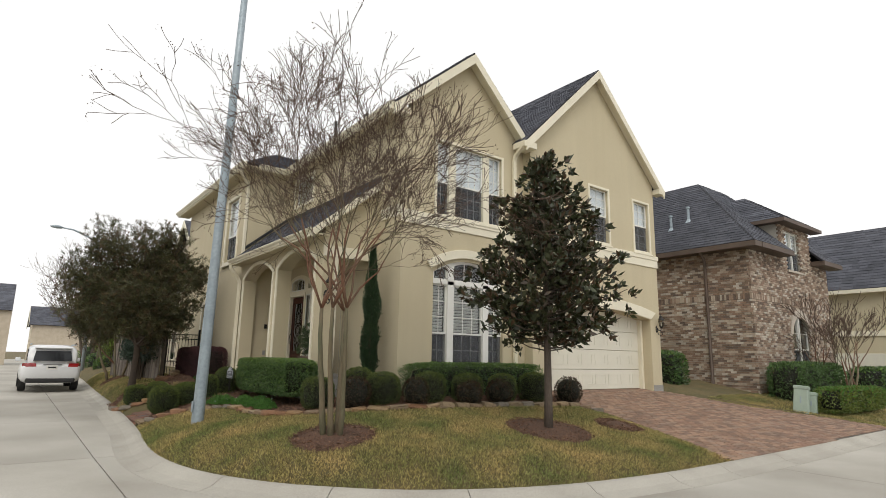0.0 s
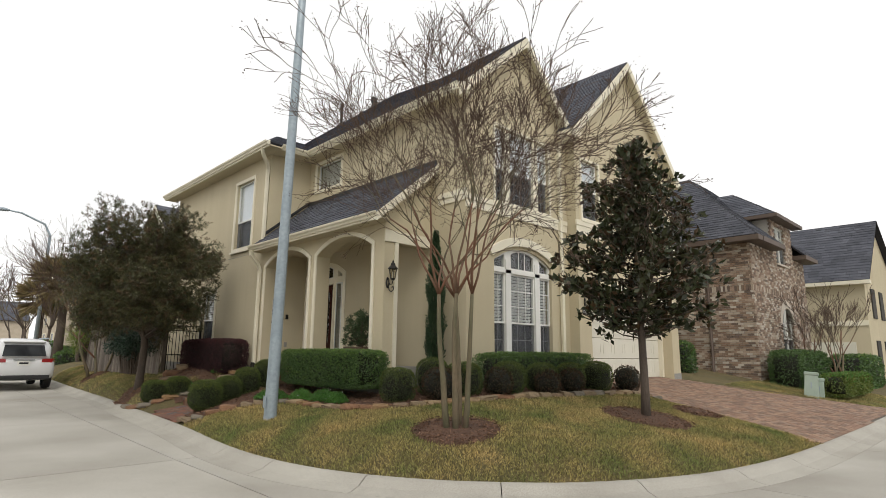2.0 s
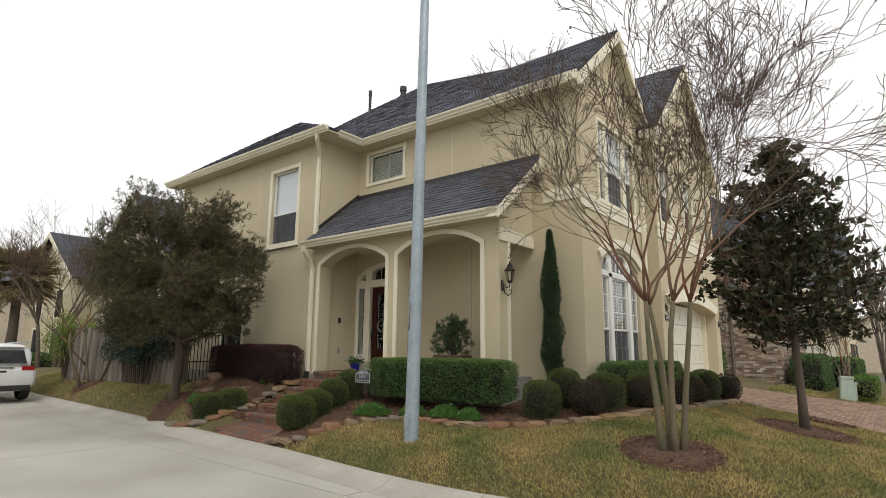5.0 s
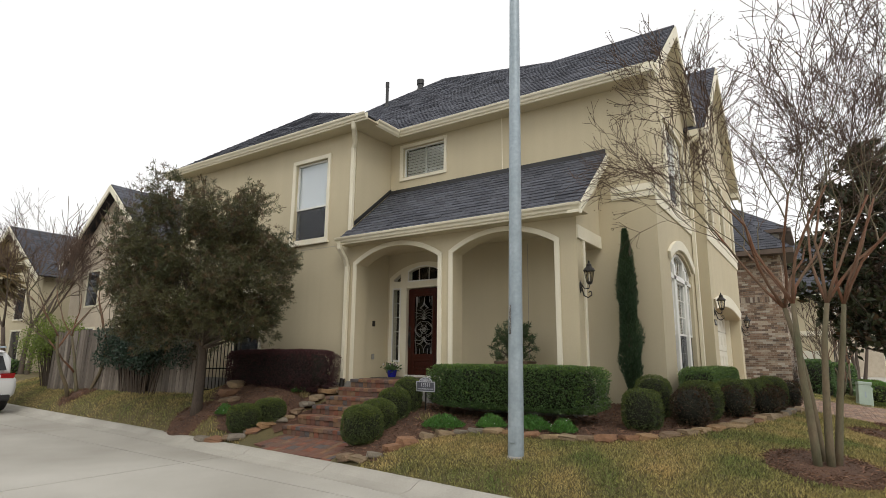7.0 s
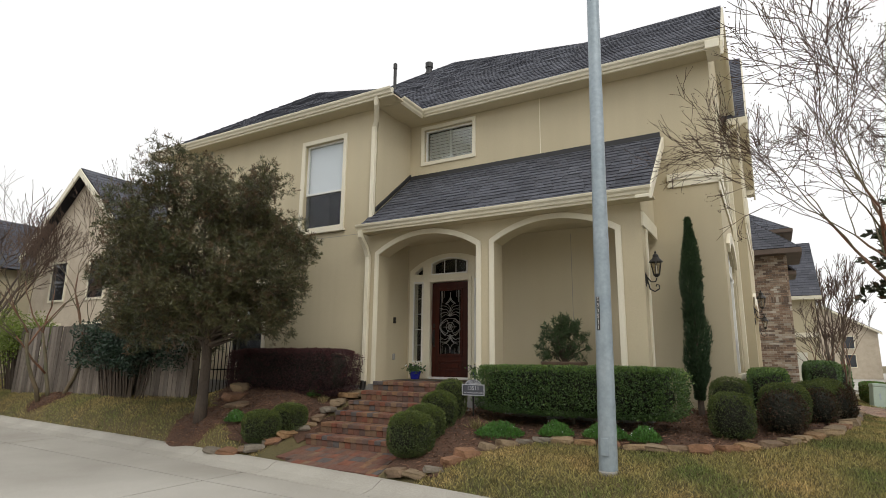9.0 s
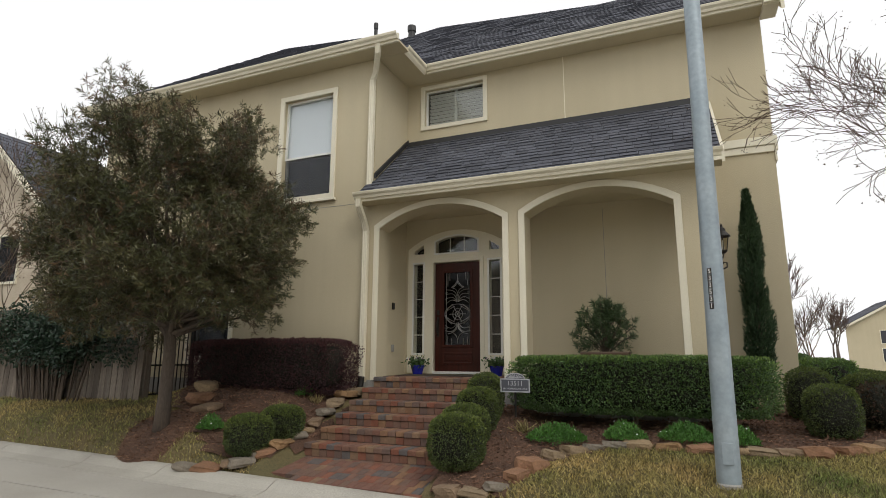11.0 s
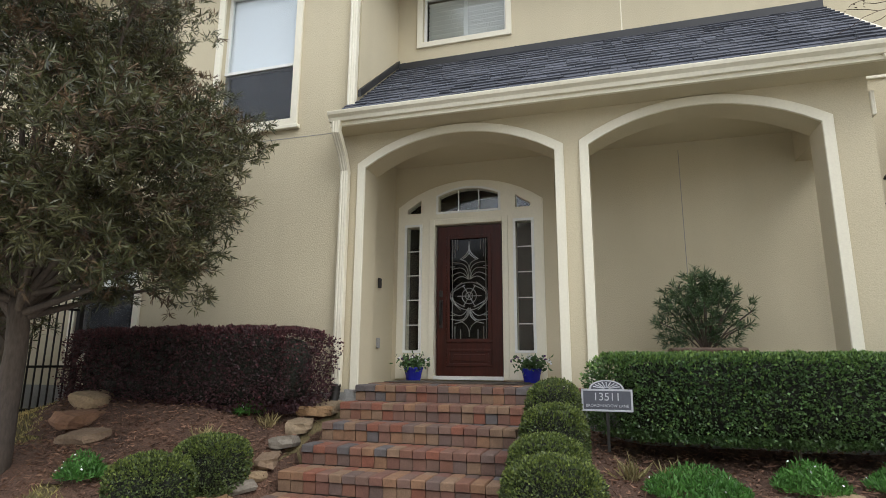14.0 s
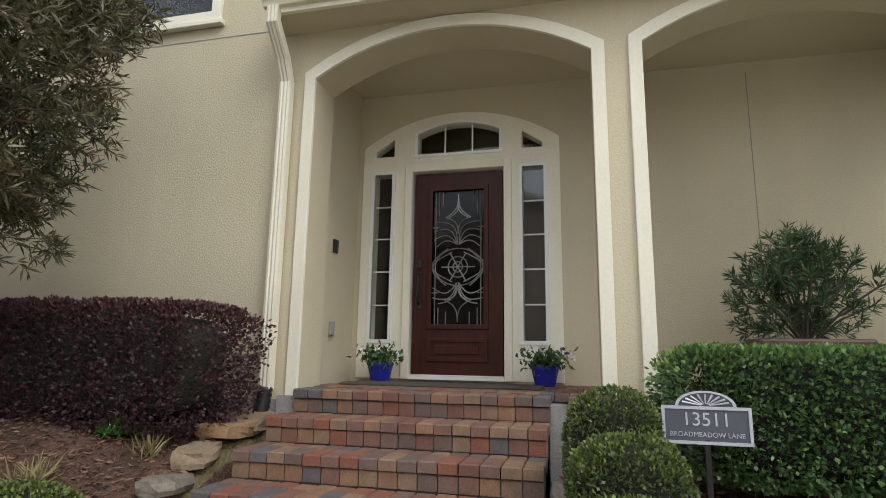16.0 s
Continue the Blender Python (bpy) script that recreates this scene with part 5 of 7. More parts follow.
for i, (x, y, r) in enumerate(((3.55, 12.8, 0.29), (3.78, 12.0, 0.2), (3.86, 11.3, 0.25), (3.8, 10.75, 0.17), (3.3, 16.78, 0.12), (4.1, 17.0, 0.12), (2.62, 17.5, 0.14))):
    rng = np.random.default_rng(80 + i)
    ob = thing("ground_cover", "bright green flowering ground cover in the mulch", "plant", (x, y, height(x, y) + 0.03), 0, "ground cover clumps")
    n = int(2600 * r / 0.25)
    a, b = rng.uniform(0, 2 * np.pi, n), r * np.sqrt(rng.random(n))
    p = np.stack([b * np.cos(a) * 1.25, b * np.sin(a) * 1.25, 0.02 + 0.19 * (1 - (b / r) ** 2) * rng.random(n)], 1)
    part("foliage", leaves("foliage", p, rng.normal(size=p.shape) + np.array([0, 0, 1.2]), 0.05, 0.012, rng), SPRING, ob)
    q = p[:10] + np.array([0, 0, 0.06])
    part("blossoms", leaves("blossoms", q, rng.normal(size=q.shape), 0.02, 0.02, rng), WHITE, ob)
STRAW = leafmat("straw_blade", (0.36, 0.27, 0.13), (0.24, 0.22, 0.09), 0.7, 0.35)
for i, (x, y, n) in enumerate(((3.5, 17.05, 60), (3.65, 13.25, 50), (3.7, 12.95, 40), (4.0, 16.7, 50))):
    rng = np.random.default_rng(95 + i)
    ob = thing("ornamental_grass", "tuft of withered striped ornamental grass", "plant", (x, y, height(x, y) + 0.02), 0, "withered grass tufts")
    p = rng.normal(size=(n, 3)) * np.array([0.03, 0.03, 0])
    part("blades", leaves("blades", p, rng.normal(size=p.shape) * np.array([0.6, 0.6, 0.1]) + np.array([0, 0, 1]), 0.2, 0.014, rng, 0.3), STRAW, ob)

# ---- trees ----


def grow(out, rng, p, d, length, radius, depth, spread, up, kids, shrink, tips, wander=0.12):
    """Adds a branch path and its children; tips collects the ends."""
    segs = 5 if depth > 1 else 3
    path, rad = [p.copy()], [radius]
    for i in range(segs):
        d = (d + Vector(rng.normal(size=3)) * wander * (0.4 if length > 1.9 else 1.0) + Vector((0, 0, up))).normalized()
        p = p + d * (length / segs)
        path.append(p.copy())
        rad.append(radius * (1 - 0.45 * (i + 1) / segs))
    out.setdefault(depth, []).append((path, rad))
    if depth == 0:
        tips.append((p, d))
        return
    n = kids[min(depth, len(kids) - 1)]
    for i in range(n):
        k = segs if i < 2 or length > 1.9 else int(rng.integers(2, segs))
        q, r = path[k], rad[k]
        side = d.orthogonal().normalized()
        side.rotate(Matrix.Rotation(rng.uniform(0, 2 * math.pi), 3, d))
        nd = (d + side * spread * rng.uniform(0.6, 1.35)).normalized()
        grow(out, rng, q, nd, length * shrink * rng.uniform(0.75, 1.2), max(r * 0.72, 0.003), depth - 1, spread, up, kids, shrink, tips, wander)


def bare_tree(name, label, at, stems, length, radius, depth, seed, spread=0.55, up=0.06, kids=(0, 3, 3, 2, 2, 2), shrink=0.74, seeds=0, twig_r=0.004, bark=None, group="", wander=0.10):
    rng = np.random.default_rng(seed)
    ob = thing(name, label, "tree", at, 0, group)
    out, tips = {}, []
    for d in stems:
        off = Vector((d[0], d[1], 0)) * 1.6
        grow(out, rng, off + Vector((0, 0, -0.1)), Vector(d).normalized(), length, radius * rng.uniform(0.8, 1.1), depth, spread, up, kids, shrink, tips, wander)
    for dep in sorted(out, reverse=True):
        g_ = Geo()
        big = dep == depth
        for path, rad in out[dep]:
            if dep >= depth - 1:
                g2 = Geo()
                g2.tube(path, rad, 10)
                part("trunk" if big else "limb", g2, bark or (BARK if big else BARKRED), ob, smooth=True)
            else:
                g_.tube(path, [max(r, twig_r) for r in rad], 8 if dep >= depth - 1 else 5 if dep >= depth - 3 else 3, cap=False)
        if g_.v:
            part("twig_mass", g_, (BARK if dep >= depth - 2 else TWIG), ob, smooth=True)["kind"] = "stuff"
    if seeds:
        base_ = np.array([tuple(t[0]) for t in tips])
        sel = rng.random(len(base_)) < seeds
        b_ = np.repeat(base_[sel], 5, 0) + rng.normal(size=(int(sel.sum()) * 5, 3)) * 0.035
        part("seed_mass", leaves("seed_mass", b_, rng.normal(size=b_.shape), 0.022, 0.016, rng), TWIG, ob)["kind"] = "stuff"
    return ob, tips


bare_tree("crape_myrtle", "bare multi-stemmed crape myrtle with peeling bark in a mulch ring", (3.58, 7.4, height(3.58, 7.4)),
          [(-0.05, 0.05, 1), (0.045, -0.06, 1), (0.05, 0.02, 1), (-0.02, -0.025, 1)], 2.05, 0.05, 6, 5, spread=0.5, up=0.018, kids=(0, 3, 3, 3, 3, 3, 4), shrink=0.7, seeds=0.35, wander=0.13, twig_r=0.0038)
bare_tree("crape_myrtle", "small bare crape myrtle on the strip before the fence", (2.95, 24.5, height(2.95, 24.5)),
          [(-0.12, 0.1, 1), (0.12, -0.05, 1), (0.02, 0.12, 1)], 1.75, 0.06, 5, 8, spread=0.5, up=0.06, kids=(0, 4, 4, 3, 3, 3), shrink=0.75, seeds=0.3)

MAG = leafmat("magnolia_leaf", (0.03, 0.042, 0.017), (0.045, 0.048, 0.02), 0.36, 0.45, 0.1)
MAGB = leafmat("magnolia_bronze", (0.09, 0.05, 0.025), (0.06, 0.04, 0.02), 0.45, 0.4, 0.1)


def magnolia(at, tall, wide, seed):
    rng = np.random.default_rng(seed)
    ob = thing("magnolia_tree", "young magnolia with large glossy dark leaves in a mulch ring", "tree", at)
    g_ = Geo()
    g_.tube([(0, 0, -0.1), (0.01, 0, 0.6), (0.03, 0.02, 1.6), (0, 0.03, tall * 0.6), (-0.05, 0, tall - 0.2)], [0.085, 0.07, 0.06, 0.035, 0.012], 10)
    part("trunk", g_, DARKBARK, ob, smooth=True)
    g_ = Geo()
    pts, dirs = [], []
    for i in range(165):
        f = (i + rng.random()) / 165
        z = 1.5 + (tall - 1.6) * f
        a = i * 2.39996 + rng.normal() * 0.3
        prof = min(1.0, 0.62 + f * 2.2) if f < 0.2 else (1 - (f - 0.2) / 0.8) ** 0.75
        ln = wide * max(prof, 0.1) * rng.uniform(0.62, 1.14)
        d = Vector((math.cos(a), math.sin(a), 0.32 - 0.45 * (1 - f) * rng.random())).normalized()
        p0 = Vector((0.02, 0.02, z - 0.15))
        path = [p0, p0 + d * ln * 0.5 + Vector((0, 0, 0.0)), p0 + d * ln + Vector((0, 0, 0.16 * ln))]
        g_.tube(path, [0.016, 0.011, 0.006], 5, cap=False)
        for t in np.linspace(0.3, 1.0, max(2, int(ln / 0.15))):
            c = path[0].lerp(path[2], t) + Vector(rng.normal(size=3)) * 0.075
            for _ in range(int(rng.integers(8, 14))):
                pts.append(tuple(c + Vector(rng.normal(size=3)) * 0.03))
                q = Vector(rng.normal(size=3))
                dirs.append(tuple((d * 0.75 + q * 0.8 + Vector((0, 0, 0.35))).normalized()))
    part("limb_mass", g_, DARKBARK, ob, smooth=True)["kind"] = "stuff"
    pts, dirs = np.array(pts), np.array(dirs)
    br = rng.random(len(pts)) < 0.25
    part("foliage", leaves("foliage", pts[~br], dirs[~br], 0.145, 0.072, rng, 0.12), MAG, ob)
    part("bronze_leaves", leaves("bronze_leaves", pts[br], dirs[br], 0.14, 0.068, rng, 0.12), MAGB, ob, "bronze undersides of leaves")


magnolia((7.2, 6.35, height(7.2, 6.35)), 5.2, 1.5, 31)

BB = leafmat("bottlebrush_leaf", (0.052, 0.062, 0.022), (0.1, 0.092, 0.038), 0.38, 0.6, 0.15)
BBB = leafmat("dry_brown_leaf", (0.15, 0.095, 0.05), (0.11, 0.08, 0.045), 0.7, 0.45, 0.15)


def bottlebrush(at, centre, radius, seed, tufts=10500, per=17):
    """Dense round-headed tree: forked trunk, limbs to the crown, tufts of narrow leaves in uneven lobes."""
    rng = np.random.default_rng(seed)
    ob = thing("bottlebrush_tree", "dense round-headed evergreen tree with narrow dull leaves", "tree", at)
    c0 = Vector(centre)
    g_ = Geo()
    g_.tube([(0, 0, -0.1), (0.02, 0.0, 0.5), (0.05, 0.02, 1.1), (0.02, 0.03, 1.55)], [0.125, 0.098, 0.09, 0.085], 10)
    part("trunk", g_, DARKBARK, ob, smooth=True)
    lobes = []
    while len(lobes) < 150:
        d = unit(rng.normal(size=(1, 3)))[0]
        if d[2] < -0.85:
            continue
        f = rng.uniform(0.15, 1.0) ** 0.45
        lobes.append((np.array(centre) + d * np.array(radius) * f * 0.82, rng.uniform(0.3, 0.54)))
    for c in ((0.85, -1.0, 1.75), (1.1, -0.7, 2.1), (0.7, -1.25, 2.05), (1.2, -1.0, 2.55), (0.2, -1.4, 1.9), (-0.5, -1.35, 1.8)):
        lobes.append((np.array(c), 0.32))
    for c, r in lobes[:36] + lobes[-6:]:
        g_ = Geo()
        q = Vector((0.02, 0.03, 1.3 + rng.random() * 0.3))
        mid = q.lerp(Vector(c), 0.5) + Vector((0, 0, 0.15)) + Vector(rng.normal(size=3)) * 0.1
        g_.tube([q, mid, Vector(c)], [0.038, 0.022, 0.008], 6, cap=False)
        part("limb", g_, DARKBARK, ob, smooth=True)
    pts, dirs, nlob = [], [], len(lobes)
    which = rng.integers(0, nlob, tufts)
    cen = np.array([l[0] for l in lobes])[which]
    rad = np.array([l[1] for l in lobes])[which]
    d = unit(rng.normal(size=(tufts, 3)))
    tc = cen + d * (rad * rng.uniform(0.35, 1.08, tufts) ** 0.7)[:, None]
    out = unit(tc - (np.array(centre) - np.array([0, 0, 0.6])))
    td = unit(out * 0.7 + d * 0.5 + rng.normal(size=d.shape) * 0.4 + np.array([0, 0, 0.15]))
    base_ = np.repeat(tc, per, 0) - np.repeat(td, per, 0) * rng.uniform(0, 0.10, tufts * per)[:, None]
    al_ = np.repeat(td, per, 0) * 0.55 + unit(rng.normal(size=(tufts * per, 3))) * 0.9
    dry = np.repeat(rng.random(tufts) < 0.2, per)
    part("foliage", leaves("foliage", base_[~dry], al_[~dry], 0.096, 0.0125, rng, 0.1), BB, ob)
    part("dry_foliage", leaves("dry_foliage", base_[dry], al_[dry], 0.085, 0.012, rng, 0.1), BBB, ob, "dry brown leaf tufts")
    g_ = Geo()
    for i in range(0, tufts, 4):
        g_.tube([tuple(tc[i] - td[i] * 0.28), tuple(tc[i])], 0.0035, 3, cap=False)
    part("twig_mass", g_, TWIG, ob)["kind"] = "stuff"
    return ob


bottlebrush((2.58, 18.42, height(2.58, 18.42)), (-0.15, 0.05, 3.08), (2.35, 2.35, 2.5), 17)

CYP = leafmat("cypress_scale", (0.032, 0.068, 0.03), (0.05, 0.09, 0.036), 0.6, 0.4, 0.1)
ob = thing("italian_cypress", "slender columnar cypress against the house corner", "tree", (5.8, 10.22, height(5.8, 10.22)))
g = Geo()
g.tube([(0, 0, -0.1), (0, 0, 1.5), (0, 0, 3.2)], [0.05, 0.035, 0.01], 8)
part("trunk", g, DARKBARK, ob)
rng = np.random.default_rng(71)
n = 17000
zz = rng.uniform(0.25, 3.3, n)
prof = 0.155 * np.clip((zz - 0.2) / 0.5, 0.35, 1) * np.clip((3.36 - zz) / 1.25, 0.03, 1) ** 0.8
aa = rng.uniform(0, 2 * np.pi, n)
lump = np.array([noise.noise(Vector((math.cos(a) * 1.5, math.sin(a) * 1.5, z * 2.2))) for a, z in zip(aa, zz)])
rr_ = prof * (1 + 0.75 * lump) * np.sqrt(rng.uniform(0.25, 1.05, n))
p = np.stack([rr_ * np.cos(aa), rr_ * np.sin(aa), zz], 1)
part("foliage", leaves("foliage", p, np.stack([np.cos(aa) * 0.5, np.sin(aa) * 0.5, np.ones(n)], 1) + rng.normal(size=p.shape) * 0.35, 0.065, 0.017, rng), CYP, ob)

# ---- lawn grass ----
rng = np.random.default_rng(99)
q = np.concatenate([rng.uniform((1.6, 4.2), (10.8, 13.3), (330000, 2)), rng.uniform((2.0, 16.3), (4.6, 30), (60000, 2)), rng.uniform((15.8, 4.4), (24, 8.4), (40000, 2))])
dk, _ = kerb_distance(q[:, 0], q[:, 1])
q = q[(dk > 0.0) & ~bare(q[:, 0], q[:, 1])]
base = np.concatenate([q, (lawn_z(q[:, 0], q[:, 1]) - 0.004)[:, None]], 1)
al = rng.normal(size=base.shape) * np.array([0.55, 0.55, 0.1]) + np.array([0, 0, 0.8])
tagged(part("lawn_grass", leaves("lawn_grass", base, al, 0.062, 0.0095, rng, 0.25), GRASS), "short straw-coloured winter lawn with green patches", "grass", kind="stuff")


# ---- lettering ----
def lettering(text, size, material, parent, place, label=""):
    cu = bpy.data.curves.new("lettering", "FONT")
    cu.body, cu.size, cu.align_x, cu.align_y, cu.extrude = text, size, "CENTER", "CENTER", 0.002
    tmp = bpy.data.objects.new("lettering", cu)
    scene.collection.objects.link(tmp)
    me = bpy.data.meshes.new_from_object(tmp)
    bpy.data.objects.remove(tmp)
    me.materials.clear()
    me.materials.append(material)
    ob = new("lettering", me)
    ob.parent = parent
    ob.matrix_basis = place
    if label:
        ob["label"] = label
    return ob


lettering("13511", 0.095, SASH, plaque_ob, pose(10.33, GAR_Y - 0.023, 2.45, 90, 0, 0))

# ---- street pole ----
pole = thing("street_pole", "tall tapered galvanised steel street pole in the lawn", "street pole", (2.57, 10.95, height(2.57, 10.95) - 0.05))
pole.matrix_basis = pole.matrix_basis @ pose(0, 0, 0, 0.5, 0.6, 0)
g = Geo()
g.lathe([(0.112, 0), (0.11, 0.3), (0.092, 3.5), (0.078, 7), (0.062, 10.5), (0.001, 10.52)], sides=24)
part("shaft", g, GALV, pole, smooth=True)
g = Geo()
g.lathe([(0.122, 0.0), (0.122, 0.06), (0.113, 0.075)], sides=24)
part("base_collar", g, FOUND, pole)
g = Geo()
g.box(-0.13, -0.118, -0.05, 0.05, 0.25, 0.45)
part("hand_hole_cover", g, GALV, pole, bevel=0.004)
for i, ch in enumerate("533531"):
    z = 2.1 - i * 0.07
    a = radians(158)
    r = 0.102
    g = Geo()
    g.box(-0.021, 0.021, -0.033, 0.033, -0.002, 0.002)
    tag = part("number_tag", g, IRON, pole, "black number tag")
    tag.matrix_basis = Matrix.Translation((r * math.cos(a), r * math.sin(a), z)) @ pose(0, 0, 0, 90, 0, math.degrees(a) + 90)
    lettering(ch, 0.064, SASH, tag, pose(0, 0, 0.003))

# ---- entrance path, steps, landing ----
RISE, BASE_Z, Y0S, Y1S = 0.165, 0.08, 14.2, 16.14
NOSE = [2.95, 3.32, 3.69, 4.06, 4.43, 4.8]


def brick_mesh(sx, sy, sz, b=0.006, name="brick"):
    """A paver with chamfered top edges, centred on its base."""
    x, y = sx / 2, sy / 2
    lo = [(-x, -y, 0), (x, -y, 0), (x, y, 0), (-x, y, 0)]
    mi = [(-x, -y, sz - b), (x, -y, sz - b), (x, y, sz - b), (-x, y, sz - b)]
    hi = [(-x + b, -y + b, sz), (x - b, -y + b, sz), (x - b, y - b, sz), (-x + b, y - b, sz)]
    g_ = Geo()
    g_.v = lo + mi + hi
    for k in range(4):
        n = (k + 1) % 4
        g_.f += [(k, n, n + 4, k + 4), (k + 4, n + 4, n + 8, k + 8)]
    g_.f += [(8, 9, 10, 11), (3, 2, 1, 0)]
    me = g_.mesh(name)
    me.materials.append(PAVER)
    return me


steps = thing("entrance_steps", "brick paver steps in red, tan and grey up to the porch", "steps", kind="structure")
g = Geo()
for k, x in enumerate(NOSE):
    g.box(x + 0.03, 4.9 if k < 5 else 4.88, Y0S + 0.02, Y1S - 0.02, -0.2, BASE_Z + RISE * (k + 1) - 0.07)
part("step_core", g, JOINT, steps)
count = 16
bw = (Y1S - Y0S) / count
nose_me, tread_me, riser_me = brick_mesh(0.22, bw - 0.007, 0.066, 0.009), brick_mesh(0.145, bw - 0.007, 0.064, 0.009), brick_mesh(0.06, bw - 0.007, RISE - 0.072, 0.005)
rb = random.Random(4)
for k, x in enumerate(NOSE):
    top = BASE_Z + RISE * (k + 1)
    for i in range(count):
        y = Y0S + bw * (i + 0.5)
        for me_, xx, zz_ in ((nose_me, x + 0.11, top - 0.066), (tread_me, x + 0.296, top - 0.068), (riser_me, x + 0.045, top - RISE - 0.001)):
            if k == 5 and me_ is tread_me:
                continue
            ob = new("brick", me_)
            ob.parent = steps
            ob.matrix_basis = pose(xx + rb.uniform(-0.003, 0.003), y, zz_ + rb.uniform(-0.002, 0.002), 0, 0, rb.uniform(-0.8, 0.8))
landing = thing("porch_floor", "porch landing paved with worn brick pavers", "floor", kind="structure")
flat = brick_mesh(0.205, 0.102, 0.06, 0.005)
row = 0
x = 5.04
while x < 6.1:
    y = 13.6 + (0.05 if row % 2 else 0.0)
    while y < 16.1:
        ob = new("brick", flat)
        ob.parent = landing
        ob.matrix_basis = pose(x + 0.103, y, 1.02, 0, 0, rb.uniform(-0.7, 0.7))
        y += 0.106
    x += 0.209
    row += 1
g = Geo()
g.box(5.0, 6.18, 10.9, 13.55, 0.98, 1.075)
g.box(4.85, 5.1, 13.6, 14.21, 0.5, 1.01)
g.box(4.84, 5.1, 16.12, 16.3, 0.4, 1.015)
part("slab", g, FOUND, landing)
for i in range(4):
    ob = new("brick", nose_me)
    ob.parent = landing
    ob.matrix_basis = pose(4.92, 13.66 + i * bw, 1.012)
walkway = thing("entrance_path", "brick paver path from the road to the steps", "path", kind="structure")
pv = brick_mesh(0.2, 0.1, 0.06, 0.004)
row = 0
x = 1.9
while x < 2.95:
    y = 13.95 + (row % 2) * 0.05
    while y < 16.25:
        if x > 1.93 + (y - 13.95) * 0.13 - 0.05:
            ob = new("brick", pv)
            ob.parent = walkway
            ob.matrix_basis = pose(x + 0.1, y + 0.05, max(0.0, x - 1.95) * 0.15 - 0.125, 0, -8, rb.uniform(-0.7, 0.7))
        y += 0.104
    x += 0.204
    row += 1

# doormat, pots
MAT = mat("coir_mat", (0.085, 0.07, 0.055), (0.06, 0.05, 0.04), 0.98, 4, 130, 0.4, 0.8)
g = Geo()
g.box(5.3, 5.85, 14.3, 16.0, 1.082, 1.094)
tagged(part("doormat", g, MAT, None, bevel=0.004), "long brown doormat on the landing", "doormat")
PANSYL = leafmat("pansy_leaf", (0.05, 0.11, 0.03), (0.08, 0.15, 0.05), 0.5, 0.4)
PANSYP = mat("purple_petal", (0.09, 0.02, 0.12), (0.05, 0.01, 0.07), 0.6, 5, 40, 0.1, 0)
for i, y in enumerate((15.83, 14.3)):
    ob = thing("flower_pot", "glazed cobalt blue pot of white and purple pansies", "flower pot", (5.88, y, 1.083), 0, "blue pots beside the door")
    g = Geo()
    g.lathe([(0.001, 0), (0.085, 0), (0.09, 0.01), (0.12, 0.15), (0.128, 0.15), (0.128, 0.175), (0.115, 0.175), (0.108, 0.14), (0.001, 0.14)], sides=24)
    part("pot", g, BLUE, ob, smooth=False)
    rng = np.random.default_rng(120 + i)
    p = rng.normal(size=(420, 3)) * np.array([0.085, 0.085, 0.04]) + np.array([0, 0, 0.22])
    part("foliage", leaves("foliage", p, rng.normal(size=p.shape) + np.array([0, 0, 0.5]), 0.06, 0.03, rng), PANSYL, ob)
    for m_, n in ((WHITE, 16), (PANSYP, 12)):
        p = rng.normal(size=(n, 3)) * np.array([0.1, 0.1, 0.025]) + np.array([0, 0, 0.28])
        p = np.repeat(p, 4, 0)
        part("blossom", leaves("blossom", p, rng.normal(size=p.shape), 0.028, 0.03, rng), m_, ob)

# shrub in a trough on the porch
YEW = leafmat("yew_leaf", (0.036, 0.07, 0.024), (0.065, 0.105, 0.04), 0.4, 0.5, 0.12)
ob = thing("potted_podocarpus", "bushy dark green podocarpus in a brown planter on the porch", "potted plant", (5.45, 12.38, 1.076))
g = Geo()
g.prism([(-0.17, -0.3, 0), (0.17, -0.3, 0), (0.17, 0.3, 0), (-0.17, 0.3, 0)], [(-0.22, -0.37, 0.42), (0.22, -0.37, 0.42), (0.22, 0.37, 0.42), (-0.22, 0.37, 0.42)])
part("planter", g, mat("brown_planter", (0.12, 0.075, 0.045), (0.09, 0.055, 0.035), 0.5, 4, 40, 0.1, 0.1), ob, bevel=0.02)
rng = np.random.default_rng(131)
tw, td_, gl_ = [], [], Geo()
for i in range(190):
    a = rng.uniform(0, 2 * np.pi)
    out_ = rng.uniform(0.05, 1.0)
    top_ = Vector((math.cos(a) * 0.33 * out_, math.sin(a) * 0.52 * out_, 0.43 + (0.82 - 0.3 * out_ ** 2) * rng.uniform(0.05, 1.05)))
    if i % 6 == 0:
        gl_.tube([(0, 0, 0.35), tuple(Vector((0, 0, 0.45)).lerp(top_, 0.5)), tuple(top_)], 0.008, 5, cap=False)
    tw.append(tuple(top_))
    td_.append(tuple((top_ - Vector((0, 0, 0.35))).normalized()))
tw, td_ = np.repeat(np.array(tw), 30, 0), np.repeat(np.array(td_), 30, 0)
tw = tw - td_ * rng.uniform(0, 0.07, len(tw))[:, None]
part("foliage", leaves("foliage", tw, td_ * 0.7 + unit(rng.normal(size=tw.shape)) * 0.95, 0.095, 0.0105, rng), YEW, ob)
part("stem_mass", gl_, DARKBARK, ob)["kind"] = "stuff"

